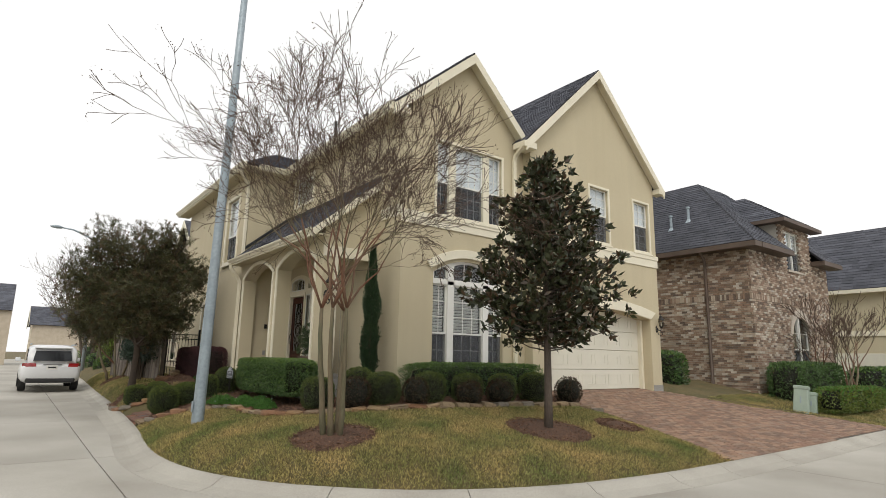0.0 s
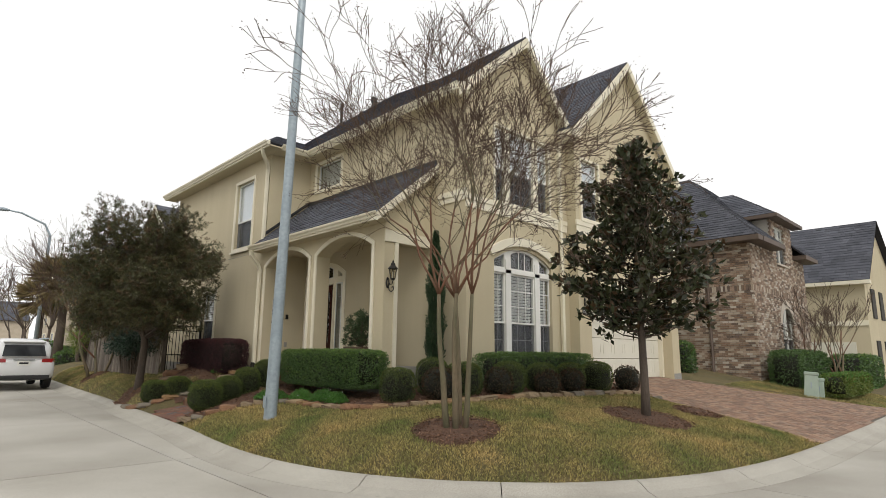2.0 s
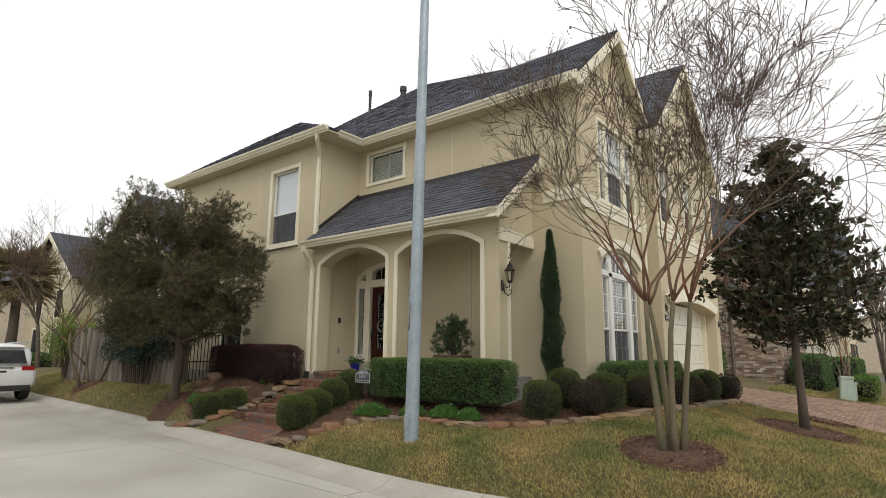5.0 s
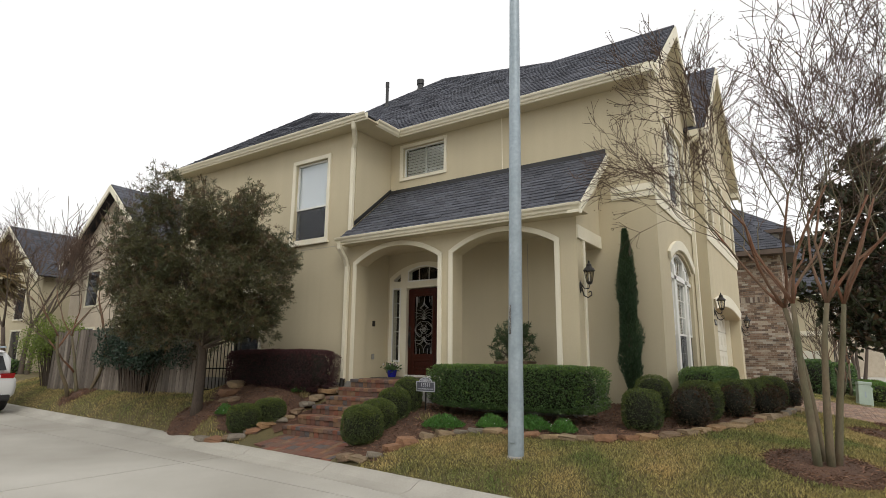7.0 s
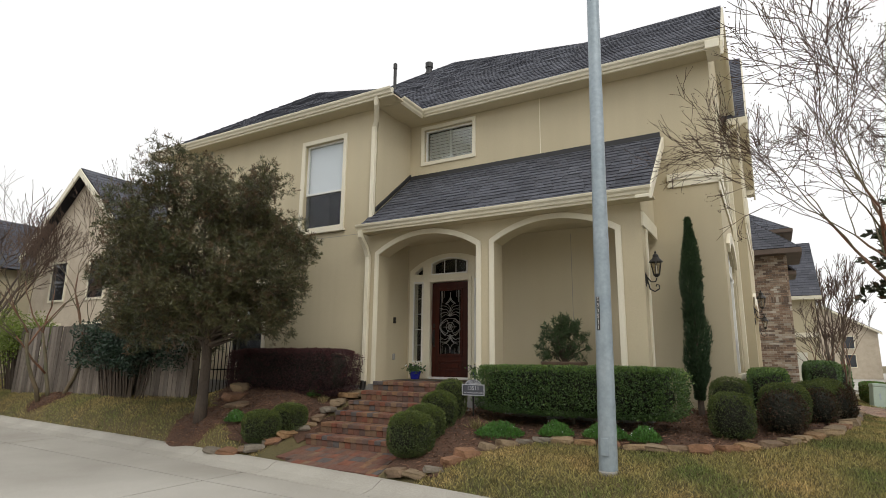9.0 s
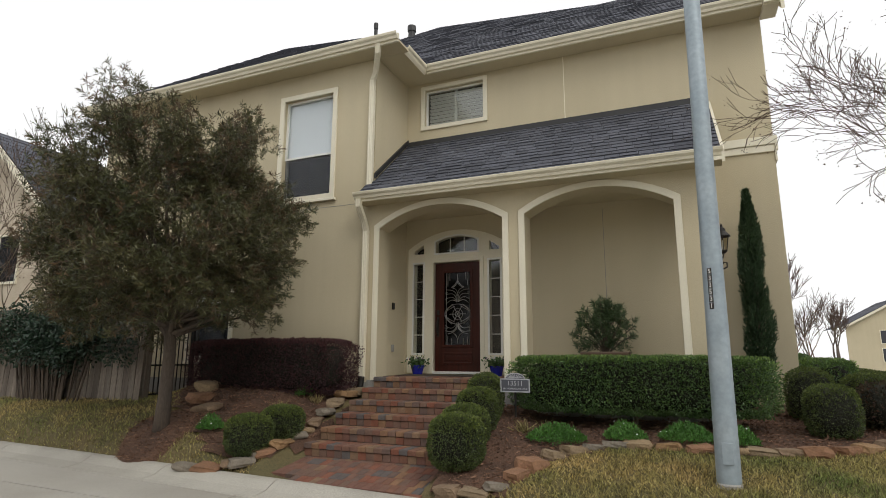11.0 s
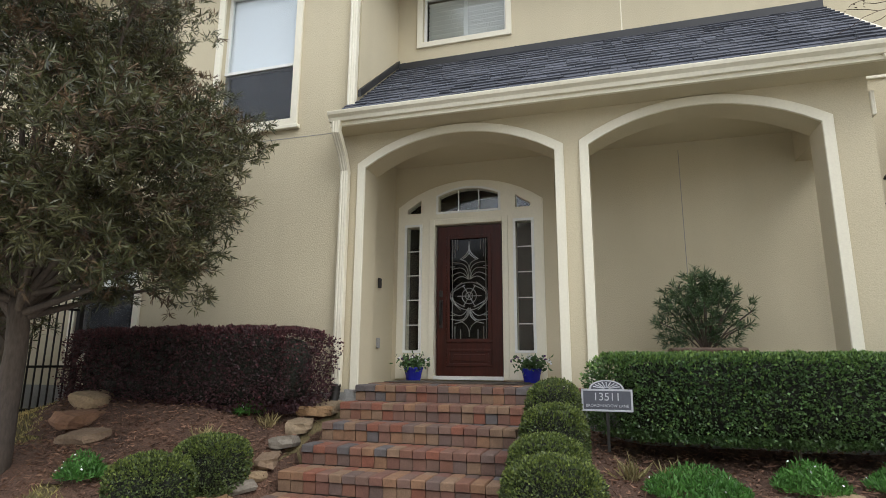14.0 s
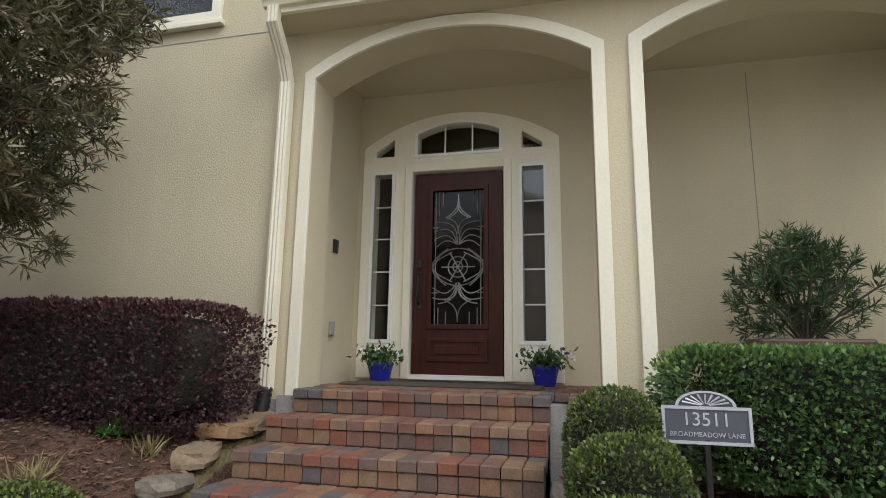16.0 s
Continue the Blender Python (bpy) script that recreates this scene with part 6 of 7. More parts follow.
# address sign
SIGNG = mat("sign_grey", (0.085, 0.09, 0.11), (0.07, 0.075, 0.09), 0.5, 6, 60, 0.08, 0.05)
SIGNL = mat("sign_silver", (0.50, 0.51, 0.54), (0.42, 0.43, 0.46), 0.4, 6, 60, 0.06, 0, metal=0.2)
sign = thing("address_sign", "grey and silver address plaque on a stake before the hedge", "sign", (3.86, 13.4, 0.62), 0)
S = facing_x(-0.012)
ring_o = [(-0.205, 0.32), (0.205, 0.32), (0.205, 0.5)] + [(0.14 * math.cos(k * math.pi / 12), 0.5 + 0.075 * math.sin(k * math.pi / 12)) for k in range(13)] + [(-0.205, 0.5)]
sub("plaque", slab("plaque", ring_o, [], S, 0.018), SIGNG, sign)
ri = rect(-0.19, 0.19, 0.335, 0.485)
sub("border", slab("border", rect(-0.205, 0.205, 0.32, 0.5), [ri], facing_x(-0.018), 0.006), SIGNL, sign, "silver border")
sub("border", slab("border", [(0.14 * math.cos(k * math.pi / 12), 0.5 + 0.075 * math.sin(k * math.pi / 12)) for k in range(13)] + [(0.125 * math.cos(k * math.pi / 12), 0.502 + 0.063 * math.sin(k * math.pi / 12)) for k in range(12, -1, -1)], [], facing_x(-0.018), 0.006), SIGNL, sign)
for k in range(1, 10):
    a = k * math.pi / 10
    g = Geo()
    g.tube([(-0.016, 0.02 * math.cos(a), 0.503 + 0.008 * math.sin(a)), (-0.016, 0.112 * math.cos(a), 0.503 + 0.056 * math.sin(a))], [0.0025, 0.0055], 5)
    part("sunray", g, SIGNL, sign)
lettering("13511", 0.09, SIGNL, sign, pose(-0.014, 0, 0.435, 90, 0, -90))
lettering("BROADMEADOW LANE", 0.032, SIGNL, sign, pose(-0.014, 0, 0.365, 90, 0, -90))
g = Geo()
g.box(-0.012, 0.008, -0.012, 0.012, 0.0, 0.34)
part("stake", g, IRON, sign)

# ---- driveway ----
drive = thing("driveway", "brick paver driveway rising to the garage", "driveway", kind="structure")
dp = np.array(DRIVE)
g = Geo()
g.prism([(x, y, float(drive_z(y)) - 0.06) for x, y in DRIVE], [(x, y, float(drive_z(y)) + 0.004) for x, y in DRIVE])
part("bedding", clean(g, "bedding"), JOINT, drive)
g = Geo()
y = 4.3
row = 0
while y < 9.92:
    x = 9.3 + (row % 2) * 0.11
    while x < 18.4:
        cx, cy = x + 0.105, y + 0.052
        if in_poly(np.array([cx]), np.array([cy]), dp)[0]:
            z0, z1 = float(drive_z(y)) + 0.014, float(drive_z(y + 0.1)) + 0.014
            j = rb.uniform(-0.002, 0.002)
            i = len(g.v)
            g.v += [(x + 0.004, y + 0.003, z0 + j), (x + 0.206, y + 0.003, z0 + j), (x + 0.206, y + 0.1, z1 + j), (x + 0.004, y + 0.1, z1 + j)]
            g.v += [(a, b, c - 0.02) for a, b, c in g.v[i:i + 4]]
            g.f += [(i, i + 1, i + 2, i + 3)] + [(i + k, i + 4 + k, i + 4 + (k + 1) % 4, i + (k + 1) % 4) for k in range(4)]
        x += 0.212
    y += 0.105
    row += 1
part("pavers", g, DRIVEBRICK, drive)["kind"] = "stuff"
g = Geo()
g.box(10.6, 15.32, 9.93, 10.2, 0.4, 0.72)
part("garage_slab", g, FOUND, drive)


# ---- brick house next door ----
nb = thing("brick_house", "two-storey mixed brown brick house with hip roof", "house")
NX, NY, NZ0, NZ1 = 19.9, 8.35, 0.3, 6.0
NW = [(23.15, 24.4, 5.5, 7.05)]
NA = (23.0, 24.6, 1.2, 3.1, 3.75)
g = Geo()
g.box(NX + 0.05, NX + 0.3, NY + 0.05, 18, NZ0, NZ1)
part("wall", g, MORTAR, nb)
nfront = [(NX + 0.05, NZ0), (27, NZ0), (27, NZ1), (25.4, NZ1), (25.4, 7.3), (22.6, 7.3), (22.6, NZ1), (NX + 0.05, NZ1)]
sub("wall", slab("wall", nfront, [rect(*NW[0]), arch(*NA)], facing_y(NY + 0.05), 0.25), MORTAR, nb)
for x in (22.6, 25.2):
    g = Geo()
    g.box(x, x + 0.2, NY + 0.3, 12, NZ1, 7.3)
    part("dormer_cheek", g, MORTAR, nb)


def brick_field(u0, u1, v0, v1, to3d, skip, seed):
    """Courses of single bricks over a wall; skip(u, v) leaves openings free."""
    rb_ = random.Random(seed)
    g_ = Geo()
    v, k = v0, 0
    while v < v1 - 0.03:
        soldier = 4.1 < v < 4.16
        h = 0.2 if soldier else 0.067
        w = 0.07 if soldier else 0.2
        u = u0 - (0.105 if k % 2 and not soldier else 0)
        while u < u1:
            a, b = max(u, u0), min(u + w, u1)
            if b - a > 0.03 and not skip((a + b) / 2, v + h / 2):
                d = -0.012 if soldier else rb_.uniform(-0.004, 0.004)
                wbox(g_, to3d, a, b, v, min(v + h, v1), d, 0.06)
            u += w + 0.011
        v += h + 0.011
        k += 1
    part("brickwork", g_, NBRICK, nb)["kind"] = "stuff"


def nskip(u, v):
    u0, u1, v0, v1 = NW[0]
    if u0 < u < u1 and v0 < v < v1:
        return True
    if NA[0] < u < NA[1] and NA[2] < v < NA[4] - 0.1:
        return True
    return v > NZ1 and not 22.6 < u < 25.4


brick_field(NY, 14.0, 0.7, NZ1, facing_x(NX), lambda u, v: False, 1)
brick_field(NX, 27, 0.7, 7.3, facing_y(NY), nskip, 2)
for (u0, u1, v0, v1), arched in ((NW[0], False), ((NA[0], NA[1], NA[2], NA[4] - 0.05), True)):
    w = new("window")
    w.parent = nb
    w["label"] = "white window in the brick wall"
    Yn = facing_y(NY)
    m_ = (u0 + u1) / 2
    for a, b in ((u0, m_ - 0.02), (m_ + 0.02, u1)):
        sash(Yn, a, b, v0, (v0 + v1) / 2, w, 1, 2, screen=True, d=0.12)
        sash(Yn, a, b, (v0 + v1) / 2, v1, w, 1, 2, blind=not arched, d=0.1)
    wpart("mullion", Yn, [(m_ - 0.03, m_ + 0.03, v0, v1, 0.06, 0.2)], SASH, w)
    wpart("window_sill", Yn, [(u0 - 0.08, u1 + 0.08, v0 - 0.08, v0, -0.05, 0.06)], NBRICK, w)
    lining(Yn, u0, u1, v0, v1, w, d0=0.3, d1=0.9)
ring = slab("brick_arch", arch(NA[0] - 0.2, NA[1] + 0.2, 3.0, 3.05, 3.98)[2:] + arch(NA[0], NA[1], 3.0, 3.02, 3.7)[2:][::-1], [], facing_y(NY - 0.02), 0.06)
sub("brick_arch", ring, NBRICK, nb)
NE = 6.1


def nroof(corners, seed):
    roof_plane(corners, 1, seed=seed, parent=nb, exposure=0.16, tab=0.4)


nroof([(NX - 0.45, 18.5, NE), (NX - 0.45, NY - 0.45, NE), (23.0, 11.6, 9.7), (23.0, 15.5, 9.7)], 21)
nroof([(NX - 0.45, NY - 0.45, NE), (22.6, NY - 0.45, NE), (22.6, 11.18, 9.29)], 22)
nroof([(25.4, NY - 0.45, NE), (27.4, NY - 0.45, NE), (25.5, 11.6, 9.7), (25.4, 11.6, 9.7)], 27)
nroof([(22.6, 9.4, 7.56), (25.4, 9.4, 7.56), (25.4, 11.6, 9.7), (23.0, 11.6, 9.7), (22.6, 11.18, 9.29)], 28)
nroof([(27.4, NY - 0.45, NE), (27.4, 18.5, NE), (25.5, 15.5, 9.7), (25.5, 11.6, 9.7)], 23)
nroof([(22.25, NY - 0.35, 7.4), (25.75, NY - 0.35, 7.4), (24.0, 10.1, 8.9)], 24)
nroof([(22.25, 12.2, 7.4), (22.25, NY - 0.35, 7.4), (24.0, 10.1, 8.9), (24.0, 12.2, 8.9)], 25)
nroof([(25.75, NY - 0.35, 7.4), (25.75, 12.2, 7.4), (24.0, 12.2, 8.9), (24.0, 10.1, 8.9)], 26)
BROWN = mat("brown_fascia", (0.12, 0.085, 0.065), (0.09, 0.065, 0.05), 0.6, 2, 30, 0.08, 0.05)
g = Geo()
g.box(NX - 0.5, NX + 0.02, NY - 0.48, 18.5, NE - 0.2, NE - 0.02)
part("eave", g, BROWN, nb)
g = Geo()
g.box(NX + 0.02, 22.55, NY - 0.5, NY + 0.02, NE - 0.2, NE - 0.02)
part("eave", g, BROWN, nb)
g = Geo()
g.box(25.45, 27.4, NY - 0.5, NY + 0.02, NE - 0.2, NE - 0.02)
part("eave", g, BROWN, nb)
g = Geo()
g.box(22.2, 25.8, NY - 0.4, NY + 0.02, 7.25, 7.39)
part("eave", g, BROWN, nb)
g = Geo()
g.box(22.2, 22.58, NY + 0.02, 11, 7.25, 7.39)
part("eave", g, BROWN, nb)
downspout_path = [(NX - 0.42, 9.92, NE - 0.15), (NX - 0.12, 9.92, NE - 0.4), (NX - 0.06, 9.92, NE - 0.6), (NX - 0.06, 9.92, 0.9), (NX - 0.2, 9.92, 0.75)]
g = Geo()
g.tube(downspout_path, 0.055, 8)
part("downspout", g, BROWN, nb, "brown downspout", smooth=True)
for y, x in ((11.0, 20.9), (11.6, 20.6)):
    g = Geo()
    z = NE + (x - NX + 0.45) * 1.01
    g.lathe([(0.16, -0.1), (0.06, 0.06), (0.05, 0.5), (0.08, 0.51), (0.08, 0.58), (0.001, 0.6)], (x, y, z), 10)
    part("roof_vent", g, GALV, nb)

nb.matrix_basis = pose(0, 0, -0.38)

# ---- pale house beyond ----
n2 = thing("stucco_house", "cream stucco house with steep dark roof and garage", "house")
g = Geo()
g.box(31.5, 31.75, 6.9, 16, -0.3, 5.1)
part("wall", g, STUCCO, n2)
sub("wall", slab("wall", [(31.75, -0.3), (41, -0.3), (41, 5.1), (36.4, 8.4), (31.75, 5.1)], [], facing_y(6.9), 0.25), STUCCO, n2)
roof_plane([(31.1, 16.5, 5.1), (31.1, 6.6, 5.1), (35.3, 6.6, 8.7), (35.3, 16.5, 8.7)], 1, seed=31, parent=n2, exposure=0.25, tab=0.6)
roof_plane([(41.4, 6.6, 5.1), (41.4, 16.5, 5.1), (35.3, 16.5, 8.7), (35.3, 6.6, 8.7)], 1, seed=32, parent=n2, exposure=0.25, tab=0.6)
g = Geo()
g.box(31.05, 31.5, 6.6, 16.5, 4.9, 5.08)
part("eave", g, TRIM, n2)
g = Geo()
g.box(31.46, 31.5, 7.5, 11.5, -0.1, 2.1)
part("garage_door", g, GARAGEP, n2, bevel=0.01)
g = Geo()
g.box(31.44, 31.5, 6.9, 16, 2.9, 3.15)
part("band", g, TRIM, n2)
# solid window panels, coloured with the darkness of the rooms inside
for x in (32.8, 35, 37.5):
    for z in (0.7, 3.3):
        g = Geo()
        g.box(x, x + 0.9, 6.84, 6.9, z, z + 1.5)
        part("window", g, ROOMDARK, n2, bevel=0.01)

# hedges, box, tree on that side
clipped("hedge", "dark clipped hedge before the brick house", "hedge", (21.9, 7.6, 0.82), (2.3, 0.5, 0.75), 6, 14000, (0.07, 0.04), HEDGE, HEDGETIP, seed=141, tips=0.06)
clipped("hedge", "dark clipped shrub at the garage corner", "hedge", (17.6, 10.6, 1.1), (0.55, 0.8, 0.75), 5, 4500, (0.09, 0.05), HEDGE, HEDGETIP, seed=142, tips=0.2)
clipped("hedge", "dark hedge beside the cream house", "hedge", (27.5, 6.9, 0.72), (2.6, 0.6, 0.7), 6, 6000, (0.11, 0.06), HEDGE, HEDGETIP, seed=143, tips=0.2)
clipped("hedge", "low bright green clipped hedge by the utility box", "hedge", (20.8, 6.0, 0.5), (2.3, 0.35, 0.33), 6, 9000, (0.07, 0.04), BOXTIP, SPRING, seed=144, tips=0.4)
UB = mat("green_enamel", (0.36, 0.44, 0.37), (0.30, 0.37, 0.31), 0.5, 3, 40, 0.06, 0.05)
for x, y, w_, d_, h_ in ((17.95, 6.4, 0.16, 0.17, 0.72), (18.4, 6.3, 0.12, 0.12, 0.58)):
    ob = thing("utility_box", "leaning pale green utility pedestal in the grass", "utility box", (x, y, height(x, y)), 12, "utility pedestals")
    ob.matrix_basis = ob.matrix_basis @ pose(0, 0, 0, 4, 5, 0)
    g = Geo()
    g.prism([(-w_ * 1.15, -d_ * 1.15, -0.05), (w_ * 1.15, -d_ * 1.15, -0.05), (w_ * 1.15, d_ * 1.15, -0.05), (-w_ * 1.15, d_ * 1.15, -0.05)], [(-w_, -d_, h_), (w_, -d_, h_), (w_, d_, h_), (-w_, d_, h_)])
    part("housing", g, UB, ob, bevel=0.02)
    g = Geo()
    g.box(-w_ - 0.02, w_ + 0.02, -d_ - 0.02, d_ + 0.02, h_ - 0.08, h_ + 0.02)
    part("cap", g, UB, ob, bevel=0.02)
    g = Geo()
    g.box(-w_ - 0.02, -w_ + 0.02, -0.02, 0.02, h_ * 0.35, h_ * 0.6)
    part("latch", g, GALV, ob)
bare_tree("crape_myrtle", "leafless crape myrtle before the brick house", (23.0, 7.0, 0.35), [(-0.3, 0.1, 1), (0.3, -0.1, 1), (0.1, 0.3, 1), (0, -0.25, 1), (-0.15, -0.1, 1)], 1.3, 0.05, 4, 12, spread=0.4, up=0.06, kids=(0, 4, 3, 3, 3), shrink=0.72, seeds=0.5, twig_r=0.008)
for i, (x, y, h) in enumerate(((43, 5.5, 3.2), (52, 12, 3.6), (47, 22, 3.4), (30, 24, 3.2), (66, 6, 3.4), (70, -4, 3.0))):
    bare_tree("bare_tree", "tall leafless street tree in the distance", (x, y, 0.0), [(0.02, 0.02, 1), (-0.2, 0.1, 1), (0.15, -0.15, 1)], h, 0.16, 4, 150 + i, spread=0.38, up=0.1, kids=(0, 5, 4, 4, 3), shrink=0.66, twig_r=0.016, bark=DARKBARK, group="leafless trees in the distance")

def loose_shrub(name, label, category, at, radius, lobes, lobe_r, count, leaf, m_, seed):
    """An unclipped shrub: many small clouds of leaves with gaps, on thin stems."""
    rng_ = np.random.default_rng(seed)
    ob_ = thing(name, label, category, at)
    c_ = unit(rng_.normal(size=(lobes, 3))) * (rng_.random(lobes) ** 0.4)[:, None] * np.array(radius)
    g_ = Geo()
    for c in c_:
        g_.tube([(0, c[1] * 0.4, -at[2] + 0.35), tuple(c * 0.6 + np.array([0, 0, -0.1])), tuple(c)], [0.02, 0.012, 0.006], 5, cap=False)
    part("stem_mass", g_, DARKBARK, ob_)["kind"] = "stuff"
    k_ = rng_.integers(0, lobes, count)
    d_ = unit(rng_.normal(size=(count, 3)))
    p_ = c_[k_] + d_ * (lobe_r * rng_.random(count) ** 0.4)[:, None]
    part("foliage", leaves("foliage", p_, d_ + rng_.normal(size=d_.shape) * 0.6, leaf[0], leaf[1], rng_), m_, ob_)
    return ob_


# ---- fence, gate, vine on the street side ----
fence = thing("board_fence", "weathered grey-brown vertical board fence with a leaning corner", "fence")
rf = random.Random(6)
for i in range(48):
    f = i / 47
    x, y = 3.6 - 0.5 * f, 20.25 + 6.5 * f
    z = height(x, y)
    g = Geo()
    h_ = 1.72 + rf.uniform(-0.02, 0.03)
    g.box(-0.012, 0.012, -0.064, 0.064, 0, h_)
    me = g.mesh("board")
    me.materials.append(FENCEW)
    ob = new("board", me)
    ob.parent = fence
    ob.matrix_basis = pose(x, y, z - 0.02, rf.uniform(-1, 1), 1.5 + rf.uniform(-1, 1), 4.4)
for k in (0.35, 1.4):
    g = Geo()
    g.prism([(3.65, 20.25, 0.45 + k), (3.69, 20.25, 0.45 + k), (3.19, 26.75, 0.35 + k), (3.15, 26.75, 0.35 + k)], [(3.65, 20.25, 0.54 + k), (3.69, 20.25, 0.54 + k), (3.19, 26.75, 0.44 + k), (3.15, 26.75, 0.44 + k)])
    part("rail", g, FENCEW, fence)
for f in (0.0, 0.36, 0.7, 1.0):
    g = Geo()
    x, y = 3.66 - 0.5 * f, 20.2 + 6.5 * f
    g.box(x, x + 0.1, y - 0.05, y + 0.05, 0.2, 2.25)
    part("post", g, FENCEW, fence)
gate = thing("iron_gate", "black wrought iron gate between fence and house", "gate", (3.78, 20.3, 0.62))
for a in ((0, 0.05, -0.025, 0.025, -0.15, 1.62), (1.0, 1.06, -0.03, 0.03, -0.15, 1.7)):
    g = Geo()
    g.box(*a)
    part("gate_post", g, IRON, gate)
for z in (0.08, 0.6, 1.35, 1.5):
    g = Geo()
    g.box(0.05, 1.0, -0.015, 0.015, z, z + 0.03)
    part("gate_rail", g, IRON, gate)
for k in range(9):
    g = Geo()
    g.box(0.09 + k * 0.1, 0.105 + k * 0.1, -0.008, 0.008, 0.08, 1.5)
    part("bar", g, IRON, gate)
VINE = leafmat("vine_leaf", (0.02, 0.045, 0.028), (0.035, 0.06, 0.035), 0.4, 0.45, 0.1)
loose_shrub("vine", "dark ivy-like vine hanging over the fence", "vine", (3.32, 22.3, 1.8), (0.32, 2.3, 0.62), 70, 0.3, 15000, (0.065, 0.042), VINE, 161)
LIME = leafmat("lime_leaf", (0.2, 0.26, 0.04), (0.14, 0.2, 0.04), 0.5, 0.4, 0.3)
loose_shrub("shrub", "yellow-green leafy shrub behind the fence end", "shrub", (3.3, 27.4, 1.9), (0.75, 0.9, 0.8), 34, 0.36, 6000, (0.075, 0.035), LIME, 162)

# ---- houses up the street ----


def far_house(label, x0, y0, wide, deep, eave, ridge, wallm, seed):
    h = thing("neighbour_house", label, "house")
    sub("wall", slab("wall", [(y0, -0.32), (y0 + wide, -0.32), (y0 + wide, eave), (y0 + wide / 2, ridge - 0.2), (y0, eave)], [], facing_x(x0), 0.25), wallm, h)
    g_ = Geo()
    g_.box(x0 + 0.25, x0 + deep, y0, y0 + 0.25, -0.32, eave)
    part("wall", g_, wallm, h)
    for s, (a, b) in enumerate(((y0 - 0.4, 1), (y0 + wide + 0.4, -1))):
        c = [(x0 + deep, a, eave - 0.1), (x0 - 0.4, a, eave - 0.1), (x0 - 0.4, y0 + wide / 2, ridge), (x0 + deep, y0 + wide / 2, ridge)]
        roof_plane(c, 1, seed=seed + s, parent=h, exposure=0.25, tab=0.6)
        g_ = Geo()
        lo = [(x0 - 0.45, a, eave - 0.14), (x0 - 0.45, y0 + wide / 2, ridge - 0.04), (x0 - 0.45, y0 + wide / 2, ridge - 0.3), (x0 - 0.45, a, eave - 0.4)]
        g_.prism(lo, [(x + 0.06, y, z) for x, y, z in lo])
        part("bargeboard", clean(g_, "bargeboard"), TRIM, h)
    for u in (y0 + wide * 0.22, y0 + wide * 0.62):
        for z in (1.2, eave - 2.0):
            w_ = new("window")
            w_.parent = h
            to = facing_x(x0)
            sub("window_trim", slab("window_trim", rect(u - 0.08, u + 1.08, z - 0.08, z + 1.5), [rect(u, u + 1, z, z + 1.42)], facing_x(x0 - 0.05), 0.06), TRIM, w_)
            wpart("pane", to, [(u, u + 1, z, z + 1.42, -0.02, -0.005)], DARKPANE, w_)
    return h


DARKPANE = mat("dark_pane", (0.03, 0.034, 0.04), (0.02, 0.022, 0.026), 0.08, 1, 20, 0.05, 0)
PALEB = mat("pale_brick", (0.55, 0.48, 0.38), (0.46, 0.39, 0.30), 0.9, 2, 30, 0.15, 0.3)
far_house("tan house with a steep front gable beyond the fence", 6.7, 28.2, 6.6, 9, 5.6, 8.6, PALEB, 171)
far_house("cream house with gabled roof up the street", 6.4, 37, 7.5, 9, 5.2, 7.9, STUCCO, 175)
far_house("tan brick house far up the street", 7.2, 56, 9, 10, 5.4, 8.2, PALEB, 178)
far_house("brick house across the street far away", -10.5, 72, 9, 10, 5.6, 8.6, PALEB, 181)
h_ = far_house("tan house on the other side of the street", 12.5, -21, 9.5, 9, 5.6, 8.4, PALEB, 187)
h_.matrix_basis = pose(0, 0, 0, 0, 0, 180)
h_ = far_house("cream house on the other side of the street", 13, -9, 9, 9, 5.4, 8.2, STUCCO, 190)
h_.matrix_basis = pose(0, 0, 0, 0, 0, 180)
far_house("brown house at the street's far end", 2.0, 98, 10, 9, 5.2, 8.0, PALEB, 184)
far_house("pale house where the street bends away", 74, -17, 11, 9, 5.2, 8.4, STUCCO, 193)
far_house("tan house where the street bends away", 80, -2, 11, 9, 5.4, 8.8, PALEB, 196)
g = Geo()
g.prism([(4.6, 27.5, 0.2), (5.2, 27.5, 0.2), (5.2, 34, 0.2), (3.2, 34, 0.06), (2.9, 27.5, 0.06)], [(4.6, 27.5, 0.24), (5.2, 27.5, 0.24), (5.2, 34, 0.24), (3.2, 34, 0.09), (2.9, 27.5, 0.09)])
tagged(part("neighbour_driveway", clean(g, "neighbour_driveway"), CURBC), "pale paved driveway beyond the fence", "driveway", kind="structure")
PALM = leafmat("dry_palm", (0.27, 0.19, 0.09), (0.16, 0.14, 0.06), 0.6, 0.35, 0.2)
